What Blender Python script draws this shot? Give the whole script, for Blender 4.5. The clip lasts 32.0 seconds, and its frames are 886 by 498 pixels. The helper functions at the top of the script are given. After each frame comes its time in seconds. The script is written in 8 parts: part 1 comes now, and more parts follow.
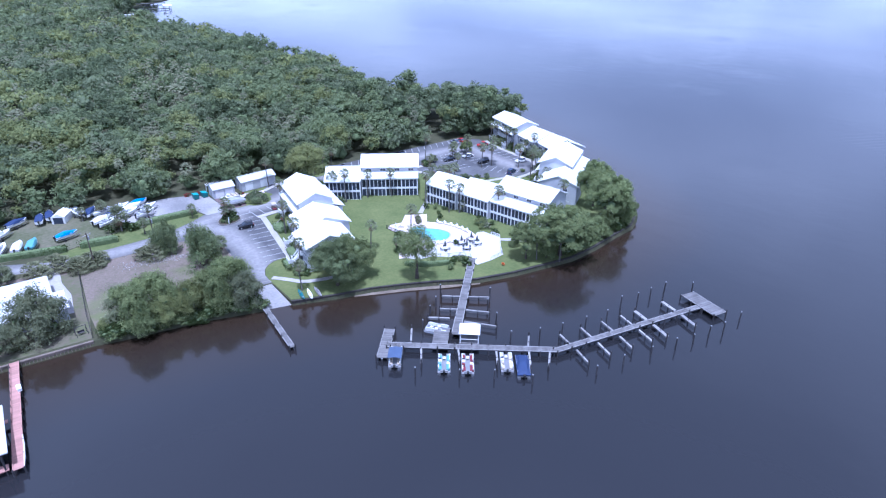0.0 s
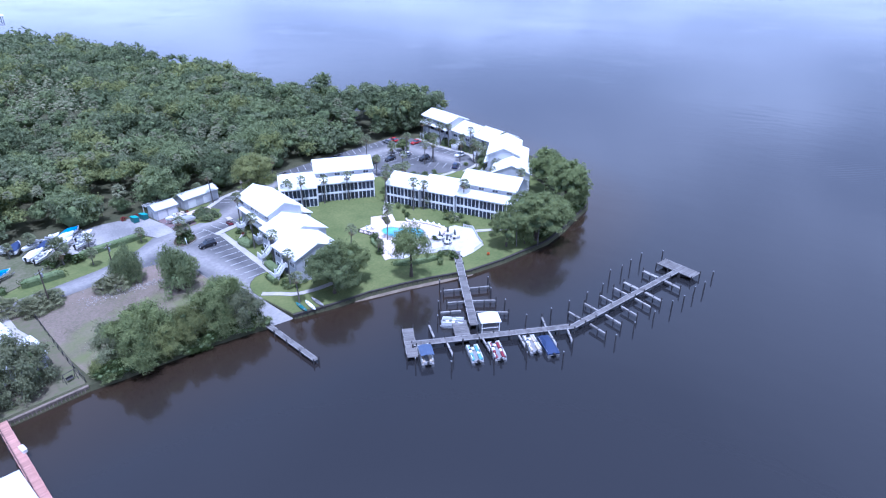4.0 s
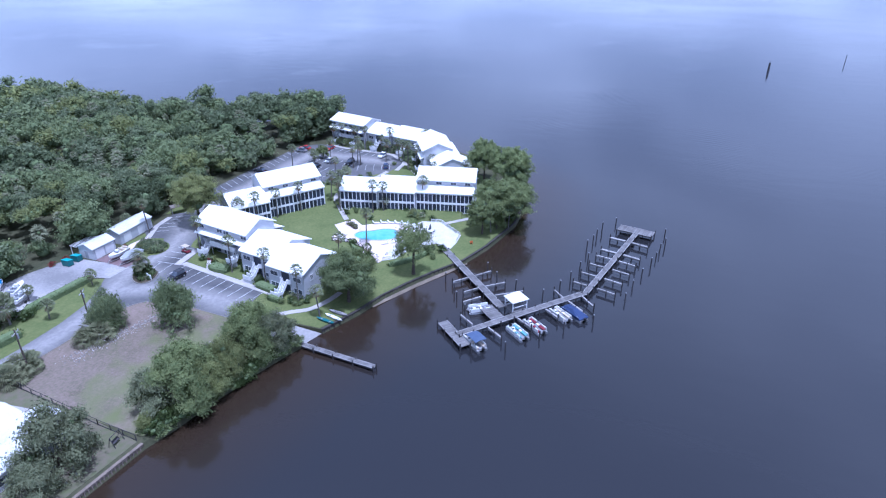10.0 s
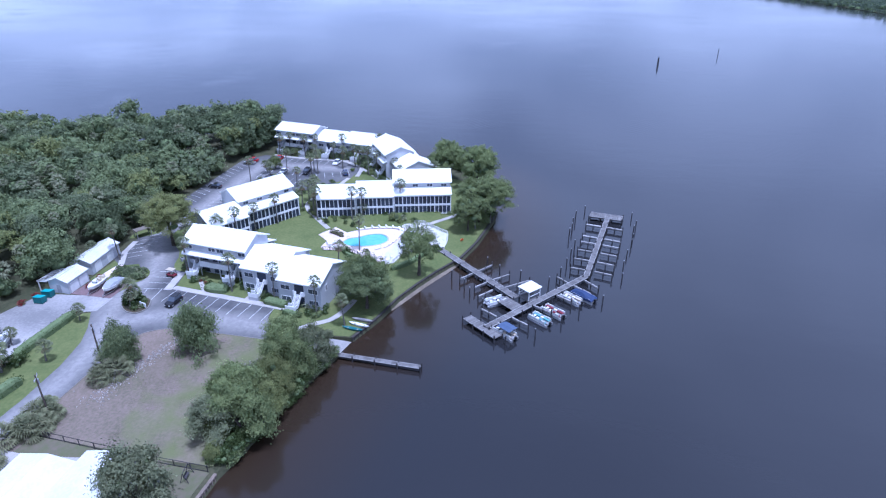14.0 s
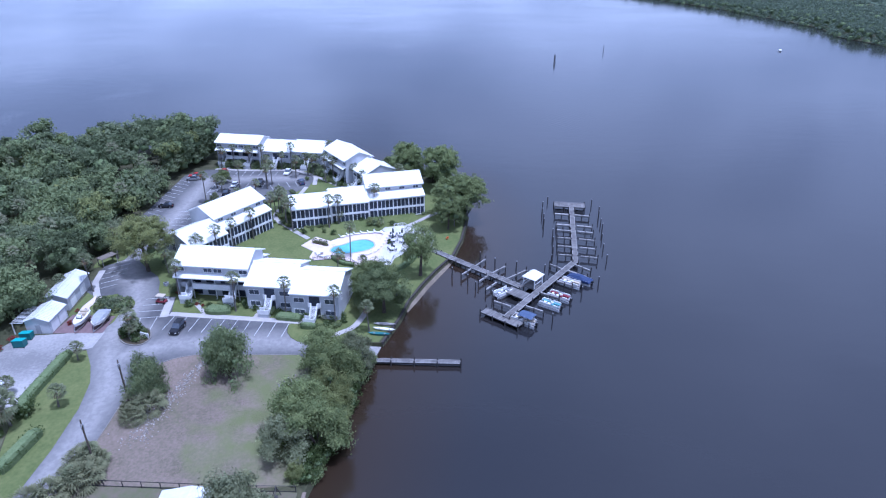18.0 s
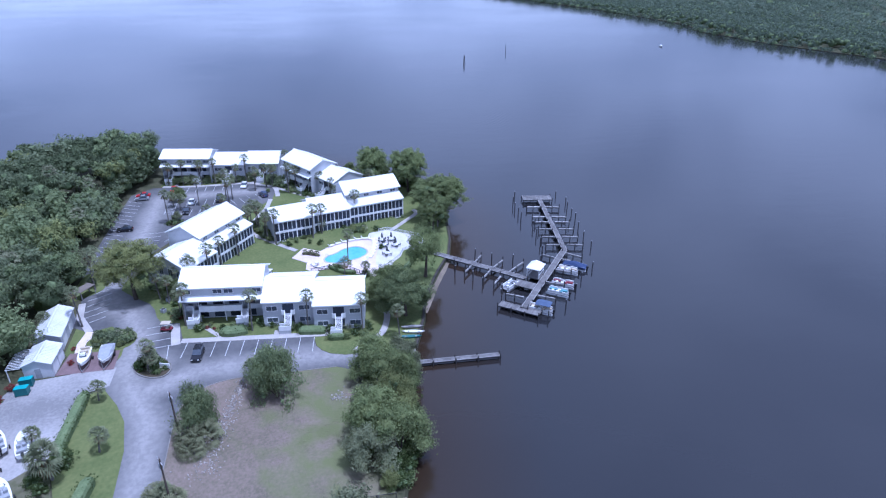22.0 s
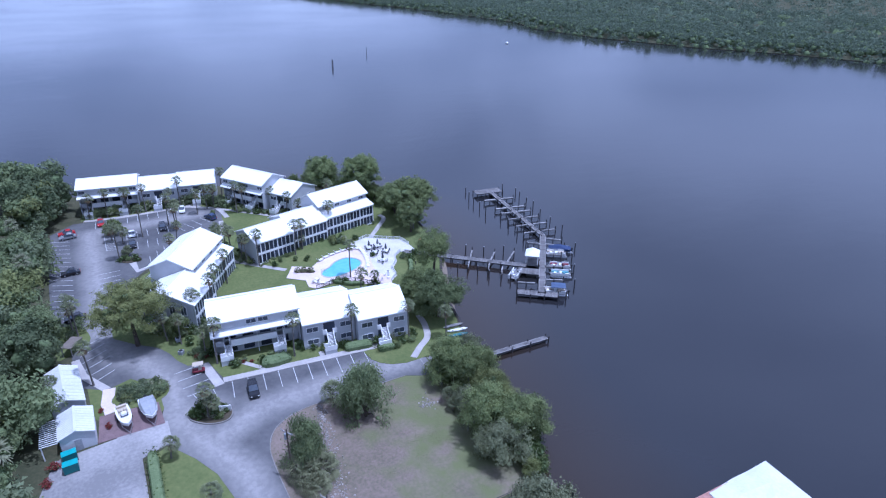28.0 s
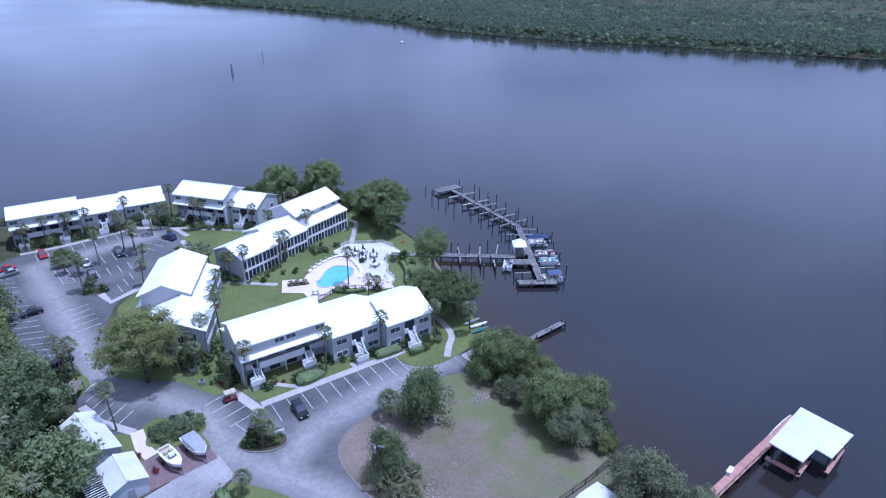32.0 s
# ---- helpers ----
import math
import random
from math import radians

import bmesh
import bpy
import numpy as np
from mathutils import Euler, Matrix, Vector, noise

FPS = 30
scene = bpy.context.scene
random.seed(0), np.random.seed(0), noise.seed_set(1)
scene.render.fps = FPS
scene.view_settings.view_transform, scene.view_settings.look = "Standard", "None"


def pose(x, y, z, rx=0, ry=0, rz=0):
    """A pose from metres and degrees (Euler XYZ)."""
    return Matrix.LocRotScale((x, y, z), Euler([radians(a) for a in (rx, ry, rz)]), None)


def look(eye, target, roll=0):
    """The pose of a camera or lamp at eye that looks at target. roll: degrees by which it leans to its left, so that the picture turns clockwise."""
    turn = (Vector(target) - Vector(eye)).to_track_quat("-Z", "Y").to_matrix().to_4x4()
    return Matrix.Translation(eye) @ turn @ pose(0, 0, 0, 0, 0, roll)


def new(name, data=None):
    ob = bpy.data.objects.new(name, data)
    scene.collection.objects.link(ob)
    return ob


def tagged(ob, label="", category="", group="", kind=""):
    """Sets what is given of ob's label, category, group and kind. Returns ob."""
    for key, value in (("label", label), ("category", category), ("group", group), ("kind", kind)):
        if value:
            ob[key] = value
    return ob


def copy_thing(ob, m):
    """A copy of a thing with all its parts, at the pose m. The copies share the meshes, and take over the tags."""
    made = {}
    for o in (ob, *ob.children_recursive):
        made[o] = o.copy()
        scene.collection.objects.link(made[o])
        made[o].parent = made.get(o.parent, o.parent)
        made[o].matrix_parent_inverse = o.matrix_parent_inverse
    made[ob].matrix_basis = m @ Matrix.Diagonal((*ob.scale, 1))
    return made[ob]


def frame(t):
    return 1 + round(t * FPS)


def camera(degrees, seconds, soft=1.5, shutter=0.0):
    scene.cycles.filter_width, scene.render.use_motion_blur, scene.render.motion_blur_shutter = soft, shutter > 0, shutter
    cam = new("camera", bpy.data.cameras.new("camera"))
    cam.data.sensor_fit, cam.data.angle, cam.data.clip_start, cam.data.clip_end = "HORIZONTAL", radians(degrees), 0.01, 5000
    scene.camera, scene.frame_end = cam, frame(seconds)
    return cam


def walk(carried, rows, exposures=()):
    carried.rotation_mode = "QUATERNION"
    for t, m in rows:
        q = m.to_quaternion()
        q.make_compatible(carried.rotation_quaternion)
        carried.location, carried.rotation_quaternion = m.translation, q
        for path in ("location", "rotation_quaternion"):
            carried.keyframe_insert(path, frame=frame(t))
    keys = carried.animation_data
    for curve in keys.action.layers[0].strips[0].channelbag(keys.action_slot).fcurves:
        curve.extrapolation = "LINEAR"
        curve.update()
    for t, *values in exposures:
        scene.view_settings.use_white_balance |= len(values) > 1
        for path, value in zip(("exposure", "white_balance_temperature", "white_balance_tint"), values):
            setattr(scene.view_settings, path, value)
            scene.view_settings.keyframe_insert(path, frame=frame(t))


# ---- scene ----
cam = camera(71.6, 32.0, soft=1.2)
# seconds, x, y, z, tilt, roll, heading
ROWS = [
    (0.0, 3.32, -10.92, 70.28, 62.77, -0.05, -36.03),
    (0.5, 0.53, -8.94, 70.26, 62.80, -0.02, -37.81),
    (1.0, -2.28, -6.94, 70.17, 62.83, -0.01, -39.52),
    (1.5, -4.98, -4.86, 70.06, 62.86, 0.01, -41.23),
    (2.0, -7.67, -2.74, 69.98, 62.86, 0.01, -42.96),
    (2.5, -10.29, -0.51, 69.90, 62.88, 0.04, -44.63),
    (3.0, -12.79, 1.70, 69.83, 62.88, 0.06, -46.26),
    (3.5, -15.23, 3.87, 69.76, 62.89, 0.04, -47.93),
    (5.5, -24.34, 13.14, 69.46, 62.93, 0.03, -53.91),
    (6.0, -26.48, 15.67, 69.43, 62.99, 0.06, -55.44),
    (6.5, -28.62, 18.32, 69.37, 63.01, 0.06, -57.09),
    (7.0, -30.69, 20.97, 69.30, 63.03, 0.06, -58.63),
    (7.5, -32.68, 23.68, 69.28, 63.02, 0.05, -60.24),
    (8.0, -34.61, 26.43, 69.23, 63.02, 0.04, -61.88),
    (8.5, -36.46, 29.19, 69.22, 63.08, 0.01, -63.44),
    (9.0, -38.24, 31.97, 69.24, 63.12, 0.03, -65.02),
    (9.5, -39.93, 34.76, 69.25, 63.16, 0.03, -66.56),
    (10.0, -41.58, 37.64, 69.25, 63.20, 0.00, -67.99),
    (10.5, -43.16, 40.54, 69.25, 63.24, -0.02, -69.55),
    (11.0, -44.63, 43.49, 69.34, 63.26, -0.02, -71.03),
    (11.5, -46.07, 46.52, 69.37, 63.34, -0.04, -72.37),
    (12.0, -47.41, 49.55, 69.38, 63.40, -0.05, -73.77),
    (12.5, -48.63, 52.65, 69.49, 63.44, -0.04, -75.21),
    (13.0, -49.82, 55.76, 69.53, 63.48, -0.06, -76.72),
    (13.5, -50.99, 59.03, 69.52, 63.56, -0.12, -78.22),
    (14.0, -52.00, 62.26, 69.65, 63.54, -0.13, -79.71),
    (14.5, -52.97, 65.52, 69.75, 63.55, -0.14, -81.22),
    (16.5, -55.83, 78.69, 69.93, 63.74, -0.17, -87.34),
    (17.0, -56.35, 82.06, 70.00, 63.82, -0.23, -88.87),
    (17.5, -56.74, 85.40, 70.07, 63.82, -0.24, -90.32),
    (18.0, -57.08, 88.80, 70.14, 63.80, -0.26, -91.82),
    (18.5, -57.27, 92.12, 70.16, 63.85, -0.26, -93.15),
    (19.0, -57.41, 95.48, 70.19, 63.89, -0.28, -94.66),
    (19.5, -57.45, 98.82, 70.24, 63.87, -0.27, -96.06),
    (20.0, -57.32, 102.16, 70.28, 63.97, -0.27, -97.38),
    (20.5, -57.16, 105.50, 70.30, 64.03, -0.29, -98.86),
    (21.0, -56.85, 108.86, 70.35, 64.01, -0.32, -100.32),
    (21.5, -56.47, 112.20, 70.35, 64.04, -0.33, -101.81),
    (22.0, -55.99, 115.51, 70.35, 64.12, -0.31, -103.29),
    (22.5, -55.43, 118.82, 70.38, 64.20, -0.30, -104.75),
    (23.0, -54.76, 122.11, 70.38, 64.26, -0.32, -106.16),
    (23.5, -54.03, 125.37, 70.38, 64.32, -0.33, -107.51),
    (24.0, -53.19, 128.62, 70.41, 64.32, -0.34, -109.01),
    (24.5, -52.26, 131.83, 70.41, 64.39, -0.35, -110.35),
    (25.0, -51.26, 135.00, 70.41, 64.42, -0.34, -111.74),
    (25.5, -50.12, 138.17, 70.43, 64.41, -0.38, -113.24),
    (27.5, -44.87, 150.52, 70.54, 64.39, -0.43, -118.89),
    (28.0, -43.35, 153.48, 70.51, 64.41, -0.42, -120.26),
    (28.5, -41.74, 156.40, 70.50, 64.40, -0.40, -121.72),
    (29.0, -40.05, 159.21, 70.47, 64.41, -0.40, -123.28),
    (29.5, -38.27, 162.05, 70.45, 64.41, -0.40, -124.69),
    (30.0, -36.45, 164.76, 70.41, 64.43, -0.36, -126.12),
    (30.5, -34.47, 167.49, 70.43, 64.44, -0.38, -127.71),
    (31.0, -32.47, 170.13, 70.38, 64.45, -0.37, -129.12),
    (31.5, -30.34, 172.72, 70.37, 64.44, -0.37, -130.67),
    (32.0, -28.11, 175.28, 70.34, 64.46, -0.37, -132.25),
]
EXPOSURES = [(0.0, 0.43, 4610, 25.0), (10.0, 0.23, 4610, 25.0), (20.0, 0.05, 4610, 25.0), (32.0, -0.1, 4610, 25.0)]
walk(cam, [(t, pose(x, y, z, rx, ry, rz)) for t, x, y, z, rx, ry, rz in ROWS], EXPOSURES)

# ---- sky and sun ----
SUN_TO = Vector((-0.17, -0.19, 0.97)).normalized()
CLOUD_SHIFT = (3.1, 1.7, 0.0)
CLOUD_GREY, CLOUD_WHITE = (3.2, 3.54, 4.14, 1), (6.1, 6.45, 7.02, 1)
world = bpy.data.worlds.new("sky")
scene.world = world
world.use_nodes = True
wt = world.node_tree
wt.nodes.clear()
w_out = wt.nodes.new("ShaderNodeOutputWorld")
w_bg = wt.nodes.new("ShaderNodeBackground")
w_sky = wt.nodes.new("ShaderNodeTexSky")
w_sky.sky_type = "NISHITA"
w_sky.sun_disc = False
w_sky.sun_elevation = math.asin(SUN_TO.z)
w_sky.sun_rotation = math.atan2(SUN_TO.x, SUN_TO.y)
w_sky.dust_density = 1.2
w_sky.air_density = 1.0
# a thin layer of broken cloud, drawn out towards the horizon
w_coord = wt.nodes.new("ShaderNodeTexCoord")
w_sep = wt.nodes.new("ShaderNodeSeparateXYZ")
w_up = wt.nodes.new("ShaderNodeMath")
w_up.operation = "ADD"
w_up.inputs[1].default_value = 0.14
w_div = wt.nodes.new("ShaderNodeVectorMath")
w_div.operation = "DIVIDE"
w_three = wt.nodes.new("ShaderNodeCombineXYZ")
w_map = wt.nodes.new("ShaderNodeMapping")
w_map.inputs["Location"].default_value = CLOUD_SHIFT
w_map.inputs["Scale"].default_value = (1.0, 1.0, 0.0)
w_noise = wt.nodes.new("ShaderNodeTexNoise")
w_noise.inputs["Scale"].default_value = 0.75
w_noise.inputs["Detail"].default_value = 4.0
w_noise.inputs["Roughness"].default_value = 0.5
w_noise.inputs["Distortion"].default_value = 0.4
w_ramp = wt.nodes.new("ShaderNodeValToRGB")
w_ramp.color_ramp.elements[0].position = 0.38
w_ramp.color_ramp.elements[0].color = CLOUD_GREY
w_ramp.color_ramp.elements[1].position = 0.62
w_ramp.color_ramp.elements[1].color = CLOUD_WHITE
w_mix = wt.nodes.new("ShaderNodeMix")
w_mix.data_type = "RGBA"
w_mix.inputs["Factor"].default_value = 0.94
wt.links.new(w_coord.outputs["Generated"], w_sep.inputs["Vector"])
wt.links.new(w_sep.outputs["Z"], w_up.inputs[0])
for axis in ("X", "Y", "Z"):
    wt.links.new(w_up.outputs[0], w_three.inputs[axis])
wt.links.new(w_coord.outputs["Generated"], w_div.inputs[0])
wt.links.new(w_three.outputs["Vector"], w_div.inputs[1])
wt.links.new(w_div.outputs["Vector"], w_map.inputs["Vector"])
wt.links.new(w_map.outputs["Vector"], w_noise.inputs["Vector"])
wt.links.new(w_noise.outputs["Fac"], w_ramp.inputs["Fac"])
# the cover is brighter towards the north near the horizon and towards the south higher up
w_side = wt.nodes.new("ShaderNodeVectorMath")
w_side.operation = "DOT_PRODUCT"
w_side.inputs[1].default_value = (0.1, 0.99, 0.0)
w_high = wt.nodes.new("ShaderNodeMapRange")
w_high.inputs["From Min"].default_value, w_high.inputs["From Max"].default_value = 0.0, 0.8
w_high.inputs["To Min"].default_value, w_high.inputs["To Max"].default_value = 0.33, -0.41
w_turn = wt.nodes.new("ShaderNodeMath")
w_turn.operation = "MULTIPLY"
w_thin = wt.nodes.new("ShaderNodeMath")
w_thin.operation = "ADD"
w_thin.inputs[1].default_value = 0.9
wt.links.new(w_sep.outputs["Z"], w_high.inputs["Value"])
wt.links.new(w_high.outputs["Result"], w_turn.inputs[1])
wt.links.new(w_turn.outputs[0], w_thin.inputs[0])
w_dim = wt.nodes.new("ShaderNodeVectorMath")
w_dim.operation = "SCALE"
wt.links.new(w_coord.outputs["Generated"], w_side.inputs[0])
wt.links.new(w_side.outputs["Value"], w_turn.inputs[0])
wt.links.new(w_ramp.outputs["Color"], w_dim.inputs[0])
wt.links.new(w_thin.outputs[0], w_dim.inputs["Scale"])
wt.links.new(w_dim.outputs["Vector"], w_mix.inputs["B"])
wt.links.new(w_sky.outputs["Color"], w_mix.inputs["A"])
wt.links.new(w_mix.outputs["Result"], w_bg.inputs["Color"])
w_bg.inputs["Strength"].default_value = 0.165
wt.links.new(w_bg.outputs["Background"], w_out.inputs["Surface"])
sun_data = bpy.data.lights.new("sun", "SUN")
sun_data.energy, sun_data.angle, sun_data.color = 4.05, radians(0.55), (1.0, 0.96, 0.9)
sun = new("sun", sun_data)
sun.matrix_world = look(SUN_TO * 400, (0, 0, 0))

# ---- materials ----
def mat(name, a, b=None, rough=0.7, metal=0.0, scale=1.0, fine=8.0, bump=0.0, spec=0.4, rnd=0.0, island=0.0, trans=0.0, stretch=(1, 1, 1), wf=0.45):
    """Two tones mixed by coarse and fine noise, with relief and chance variation from piece to piece."""
    m = bpy.data.materials.new(name)
    m.use_nodes = True
    nt = m.node_tree
    bs = nt.nodes["Principled BSDF"]
    bs.inputs["Roughness"].default_value = rough
    bs.inputs["Metallic"].default_value = metal
    bs.inputs["Specular IOR Level"].default_value = spec
    b = b or tuple(c * 0.75 for c in a)
    tc = nt.nodes.new("ShaderNodeTexCoord")
    mp = nt.nodes.new("ShaderNodeMapping")
    mp.inputs["Scale"].default_value = stretch
    nt.links.new(tc.outputs["Object"], mp.inputs["Vector"])
    n1 = nt.nodes.new("ShaderNodeTexNoise")
    n1.inputs["Scale"].default_value = scale
    n1.inputs["Detail"].default_value = 3
    n2 = nt.nodes.new("ShaderNodeTexNoise")
    n2.inputs["Scale"].default_value = fine
    n2.inputs["Detail"].default_value = 2
    for n in (n1, n2):
        nt.links.new(mp.outputs["Vector"], n.inputs["Vector"])
    av = nt.nodes.new("ShaderNodeMath")
    av.operation = "MULTIPLY_ADD"
    av.inputs[1].default_value = wf
    nt.links.new(n2.outputs["Fac"], av.inputs[0])
    hf = nt.nodes.new("ShaderNodeMath")
    hf.operation = "MULTIPLY"
    hf.inputs[1].default_value = 1 - wf
    nt.links.new(n1.outputs["Fac"], hf.inputs[0])
    nt.links.new(hf.outputs[0], av.inputs[2])
    rp = nt.nodes.new("ShaderNodeMapRange")
    rp.inputs["From Min"].default_value = 0.36
    rp.inputs["From Max"].default_value = 0.64
    nt.links.new(av.outputs[0], rp.inputs["Value"])
    mx = nt.nodes.new("ShaderNodeMix")
    mx.data_type = "RGBA"
    mx.inputs["A"].default_value = (*b, 1)
    mx.inputs["B"].default_value = (*a, 1)
    nt.links.new(rp.outputs["Result"], mx.inputs["Factor"])
    col = mx.outputs["Result"]
    for amount, node, out in ((rnd, "ShaderNodeObjectInfo", "Random"), (island, "ShaderNodeNewGeometry", "Random Per Island")):
        if amount:
            inf = nt.nodes.new(node)
            mr = nt.nodes.new("ShaderNodeMapRange")
            mr.inputs["To Min"].default_value = 1 - amount
            mr.inputs["To Max"].default_value = 1 + amount
            nt.links.new(inf.outputs[out], mr.inputs["Value"])
            hs = nt.nodes.new("ShaderNodeHueSaturation")
            nt.links.new(mr.outputs["Result"], hs.inputs["Value"])
            nt.links.new(col, hs.inputs["Color"])
            col = hs.outputs["Color"]
    nt.links.new(col, bs.inputs["Base Color"])
    if bump:
        bp = nt.nodes.new("ShaderNodeBump")
        bp.inputs["Strength"].default_value = bump
        bp.inputs["Distance"].default_value = 0.05
        nt.links.new(n2.outputs["Fac"], bp.inputs["Height"])
        nt.links.new(bp.outputs["Normal"], bs.inputs["Normal"])
    if trans:
        tr = nt.nodes.new("ShaderNodeBsdfTranslucent")
        nt.links.new(col, tr.inputs["Color"])
        ms = nt.nodes.new("ShaderNodeMixShader")
        ms.inputs["Fac"].default_value = trans
        nt.links.new(bs.outputs["BSDF"], ms.inputs[1])
        nt.links.new(tr.outputs["BSDF"], ms.inputs[2])
        nt.links.new(ms.outputs["Shader"], nt.nodes["Material Output"].inputs["Surface"])
    return m



def wear_mix(m, pale):
    """Bleached, dusty wheel tracks over a material, as thick as the mesh's wear attribute says."""
    nt = m.node_tree
    bs = nt.nodes["Principled BSDF"]
    src = bs.inputs["Base Color"].links[0].from_socket
    at = nt.nodes.new("ShaderNodeAttribute")
    at.attribute_name = "wear"
    nz = nt.nodes.new("ShaderNodeTexNoise")
    nz.inputs["Scale"].default_value = 1.4
    nz.inputs["Detail"].default_value = 8
    tc = nt.nodes.new("ShaderNodeTexCoord")
    nt.links.new(tc.outputs["Object"], nz.inputs["Vector"])
    mu = nt.nodes.new("ShaderNodeMath")
    mu.operation = "MULTIPLY"
    mr = nt.nodes.new("ShaderNodeMapRange")
    mr.inputs["From Min"].default_value, mr.inputs["From Max"].default_value = 0.38, 0.62
    mr.inputs["To Min"].default_value, mr.inputs["To Max"].default_value = 0.68, 1.0
    nt.links.new(nz.outputs["Fac"], mr.inputs["Value"])
    nt.links.new(at.outputs["Fac"], mu.inputs[0])
    nt.links.new(mr.outputs["Result"], mu.inputs[1])
    mx = nt.nodes.new("ShaderNodeMix")
    mx.data_type = "RGBA"
    mx.inputs["B"].default_value = (*pale, 1)
    nt.links.new(src, mx.inputs["A"])
    nt.links.new(mu.outputs[0], mx.inputs["Factor"])
    nt.links.new(mx.outputs["Result"], bs.inputs["Base Color"])


M_ROOF = mat("white_metal_roof", (0.84, 0.84, 0.83), (0.76, 0.76, 0.75), rough=0.5, scale=0.25, fine=3, bump=0.05)
M_ROOF_OLD = mat("weathered_white_roof", (0.64, 0.64, 0.645), (0.54, 0.545, 0.55), rough=0.55, scale=0.3, fine=2.5, bump=0.08)
M_CARPET = mat("grey_marine_carpet", (0.26, 0.26, 0.27), (0.19, 0.19, 0.2), rough=0.95)
M_WALL = mat("pale_painted_siding", (0.52, 0.53, 0.55), (0.45, 0.46, 0.49), rough=0.75, scale=0.4, fine=5, bump=0.1)
M_TRIM = mat("white_paint", (0.8, 0.8, 0.8), (0.7, 0.7, 0.7), rough=0.5, scale=0.8, fine=9)
# insect screen; its dark tone also stands for shade in entries and tent doorway
M_SCREEN_RECESS = mat("dark_screen_and_recess", (0.034, 0.043, 0.066), (0.02, 0.027, 0.044), rough=0.35, scale=0.6, fine=6, rnd=0.5)
M_GLASS = mat("dark_window_glass", (0.085, 0.1, 0.125), (0.055, 0.065, 0.085), rough=0.08, spec=0.6, scale=0.5, fine=3, rnd=0.3)
M_LAWN = mat("mown_lawn", (0.15, 0.165, 0.062), (0.095, 0.12, 0.042), rough=0.95, spec=0.1, scale=0.12, fine=1.6, bump=0.5)
M_SCRUB = mat("dry_scrub_ground", (0.235, 0.18, 0.155), (0.128, 0.115, 0.08), rough=0.95, spec=0.1, scale=0.075, fine=2.4, bump=0.6, wf=0.4)
nt = M_SCRUB.node_tree
bs = nt.nodes["Principled BSDF"]
bare = bs.inputs["Base Color"].links[0].from_socket
place = nt.nodes.new("ShaderNodeTexCoord")
axes = nt.nodes.new("ShaderNodeSeparateXYZ")
blot = nt.nodes.new("ShaderNodeTexNoise")
blot.inputs["Scale"].default_value, blot.inputs["Detail"].default_value = 0.22, 8
lean_y = nt.nodes.new("ShaderNodeMapRange")
lean_y.inputs["From Min"].default_value, lean_y.inputs["From Max"].default_value = 133.0, 115.0
lean_y.inputs["To Min"].default_value, lean_y.inputs["To Max"].default_value = -2.1, -0.75
total = nt.nodes.new("ShaderNodeMath")
total.operation = "MULTIPLY_ADD"
total.inputs[1].default_value = 3.2
total.use_clamp = True
grass = nt.nodes.new("ShaderNodeMix")
grass.data_type = "RGBA"
grass.inputs["B"].default_value = (0.14, 0.15, 0.07, 1)
nt.links.new(place.outputs["Object"], axes.inputs["Vector"])
nt.links.new(place.outputs["Object"], blot.inputs["Vector"])
nt.links.new(axes.outputs["Y"], lean_y.inputs["Value"])
nt.links.new(blot.outputs["Fac"], total.inputs[0])
nt.links.new(lean_y.outputs["Result"], total.inputs[2])
nt.links.new(total.outputs[0], grass.inputs["Factor"])
nt.links.new(bare, grass.inputs["A"])
nt.links.new(grass.outputs["Result"], bs.inputs["Base Color"])
M_SOIL = mat("woodland_soil", (0.09, 0.085, 0.05), (0.05, 0.055, 0.03), rough=0.95, spec=0.1, scale=0.2, fine=2, bump=0.5)
M_MULCH = mat("bark_mulch", (0.1, 0.078, 0.055), (0.05, 0.048, 0.03), rough=0.95, spec=0.1, scale=0.6, fine=4, bump=0.5)
M_ASPH = mat("weathered_asphalt", (0.135, 0.132, 0.133), (0.078, 0.078, 0.082), rough=0.9, spec=0.2, scale=0.12, fine=1.3, bump=0.1, wf=0.25)
wear_mix(M_ASPH, (0.3, 0.285, 0.275))
M_GRAVEL = mat("pale_crushed_gravel", (0.38, 0.362, 0.35), (0.19, 0.184, 0.182), rough=0.95, spec=0.1, scale=0.09, fine=2.0, bump=0.2, wf=0.25)
M_CONC = mat("pale_concrete", (0.44, 0.41, 0.385), (0.33, 0.31, 0.295), rough=0.85, spec=0.2, scale=0.3, fine=3)
M_TERRACE = mat("bleached_terrace_concrete", (0.6, 0.575, 0.555), (0.47, 0.45, 0.435), rough=0.85, spec=0.2, scale=0.4, fine=3)
M_PINK = mat("coral_pool_deck", (0.66, 0.56, 0.53), (0.56, 0.46, 0.44), rough=0.85, spec=0.2, scale=0.3, fine=2.5)
M_LINE = mat("white_road_paint", (0.6, 0.6, 0.6), (0.35, 0.35, 0.35), rough=0.8, scale=1.2, fine=8)
M_SAND = mat("damp_sand", (0.24, 0.2, 0.155), (0.12, 0.098, 0.075), rough=0.9, spec=0.2, scale=0.3, fine=3)
M_SEAWALL = mat("stained_concrete_seawall", (0.066, 0.057, 0.05), (0.032, 0.028, 0.025), rough=0.9, scale=0.5, fine=4, bump=0.3)
M_TANWALL = mat("tan_timber_bulkhead", (0.24, 0.19, 0.15), (0.13, 0.105, 0.085), rough=0.9, scale=0.6, fine=5, bump=0.3)
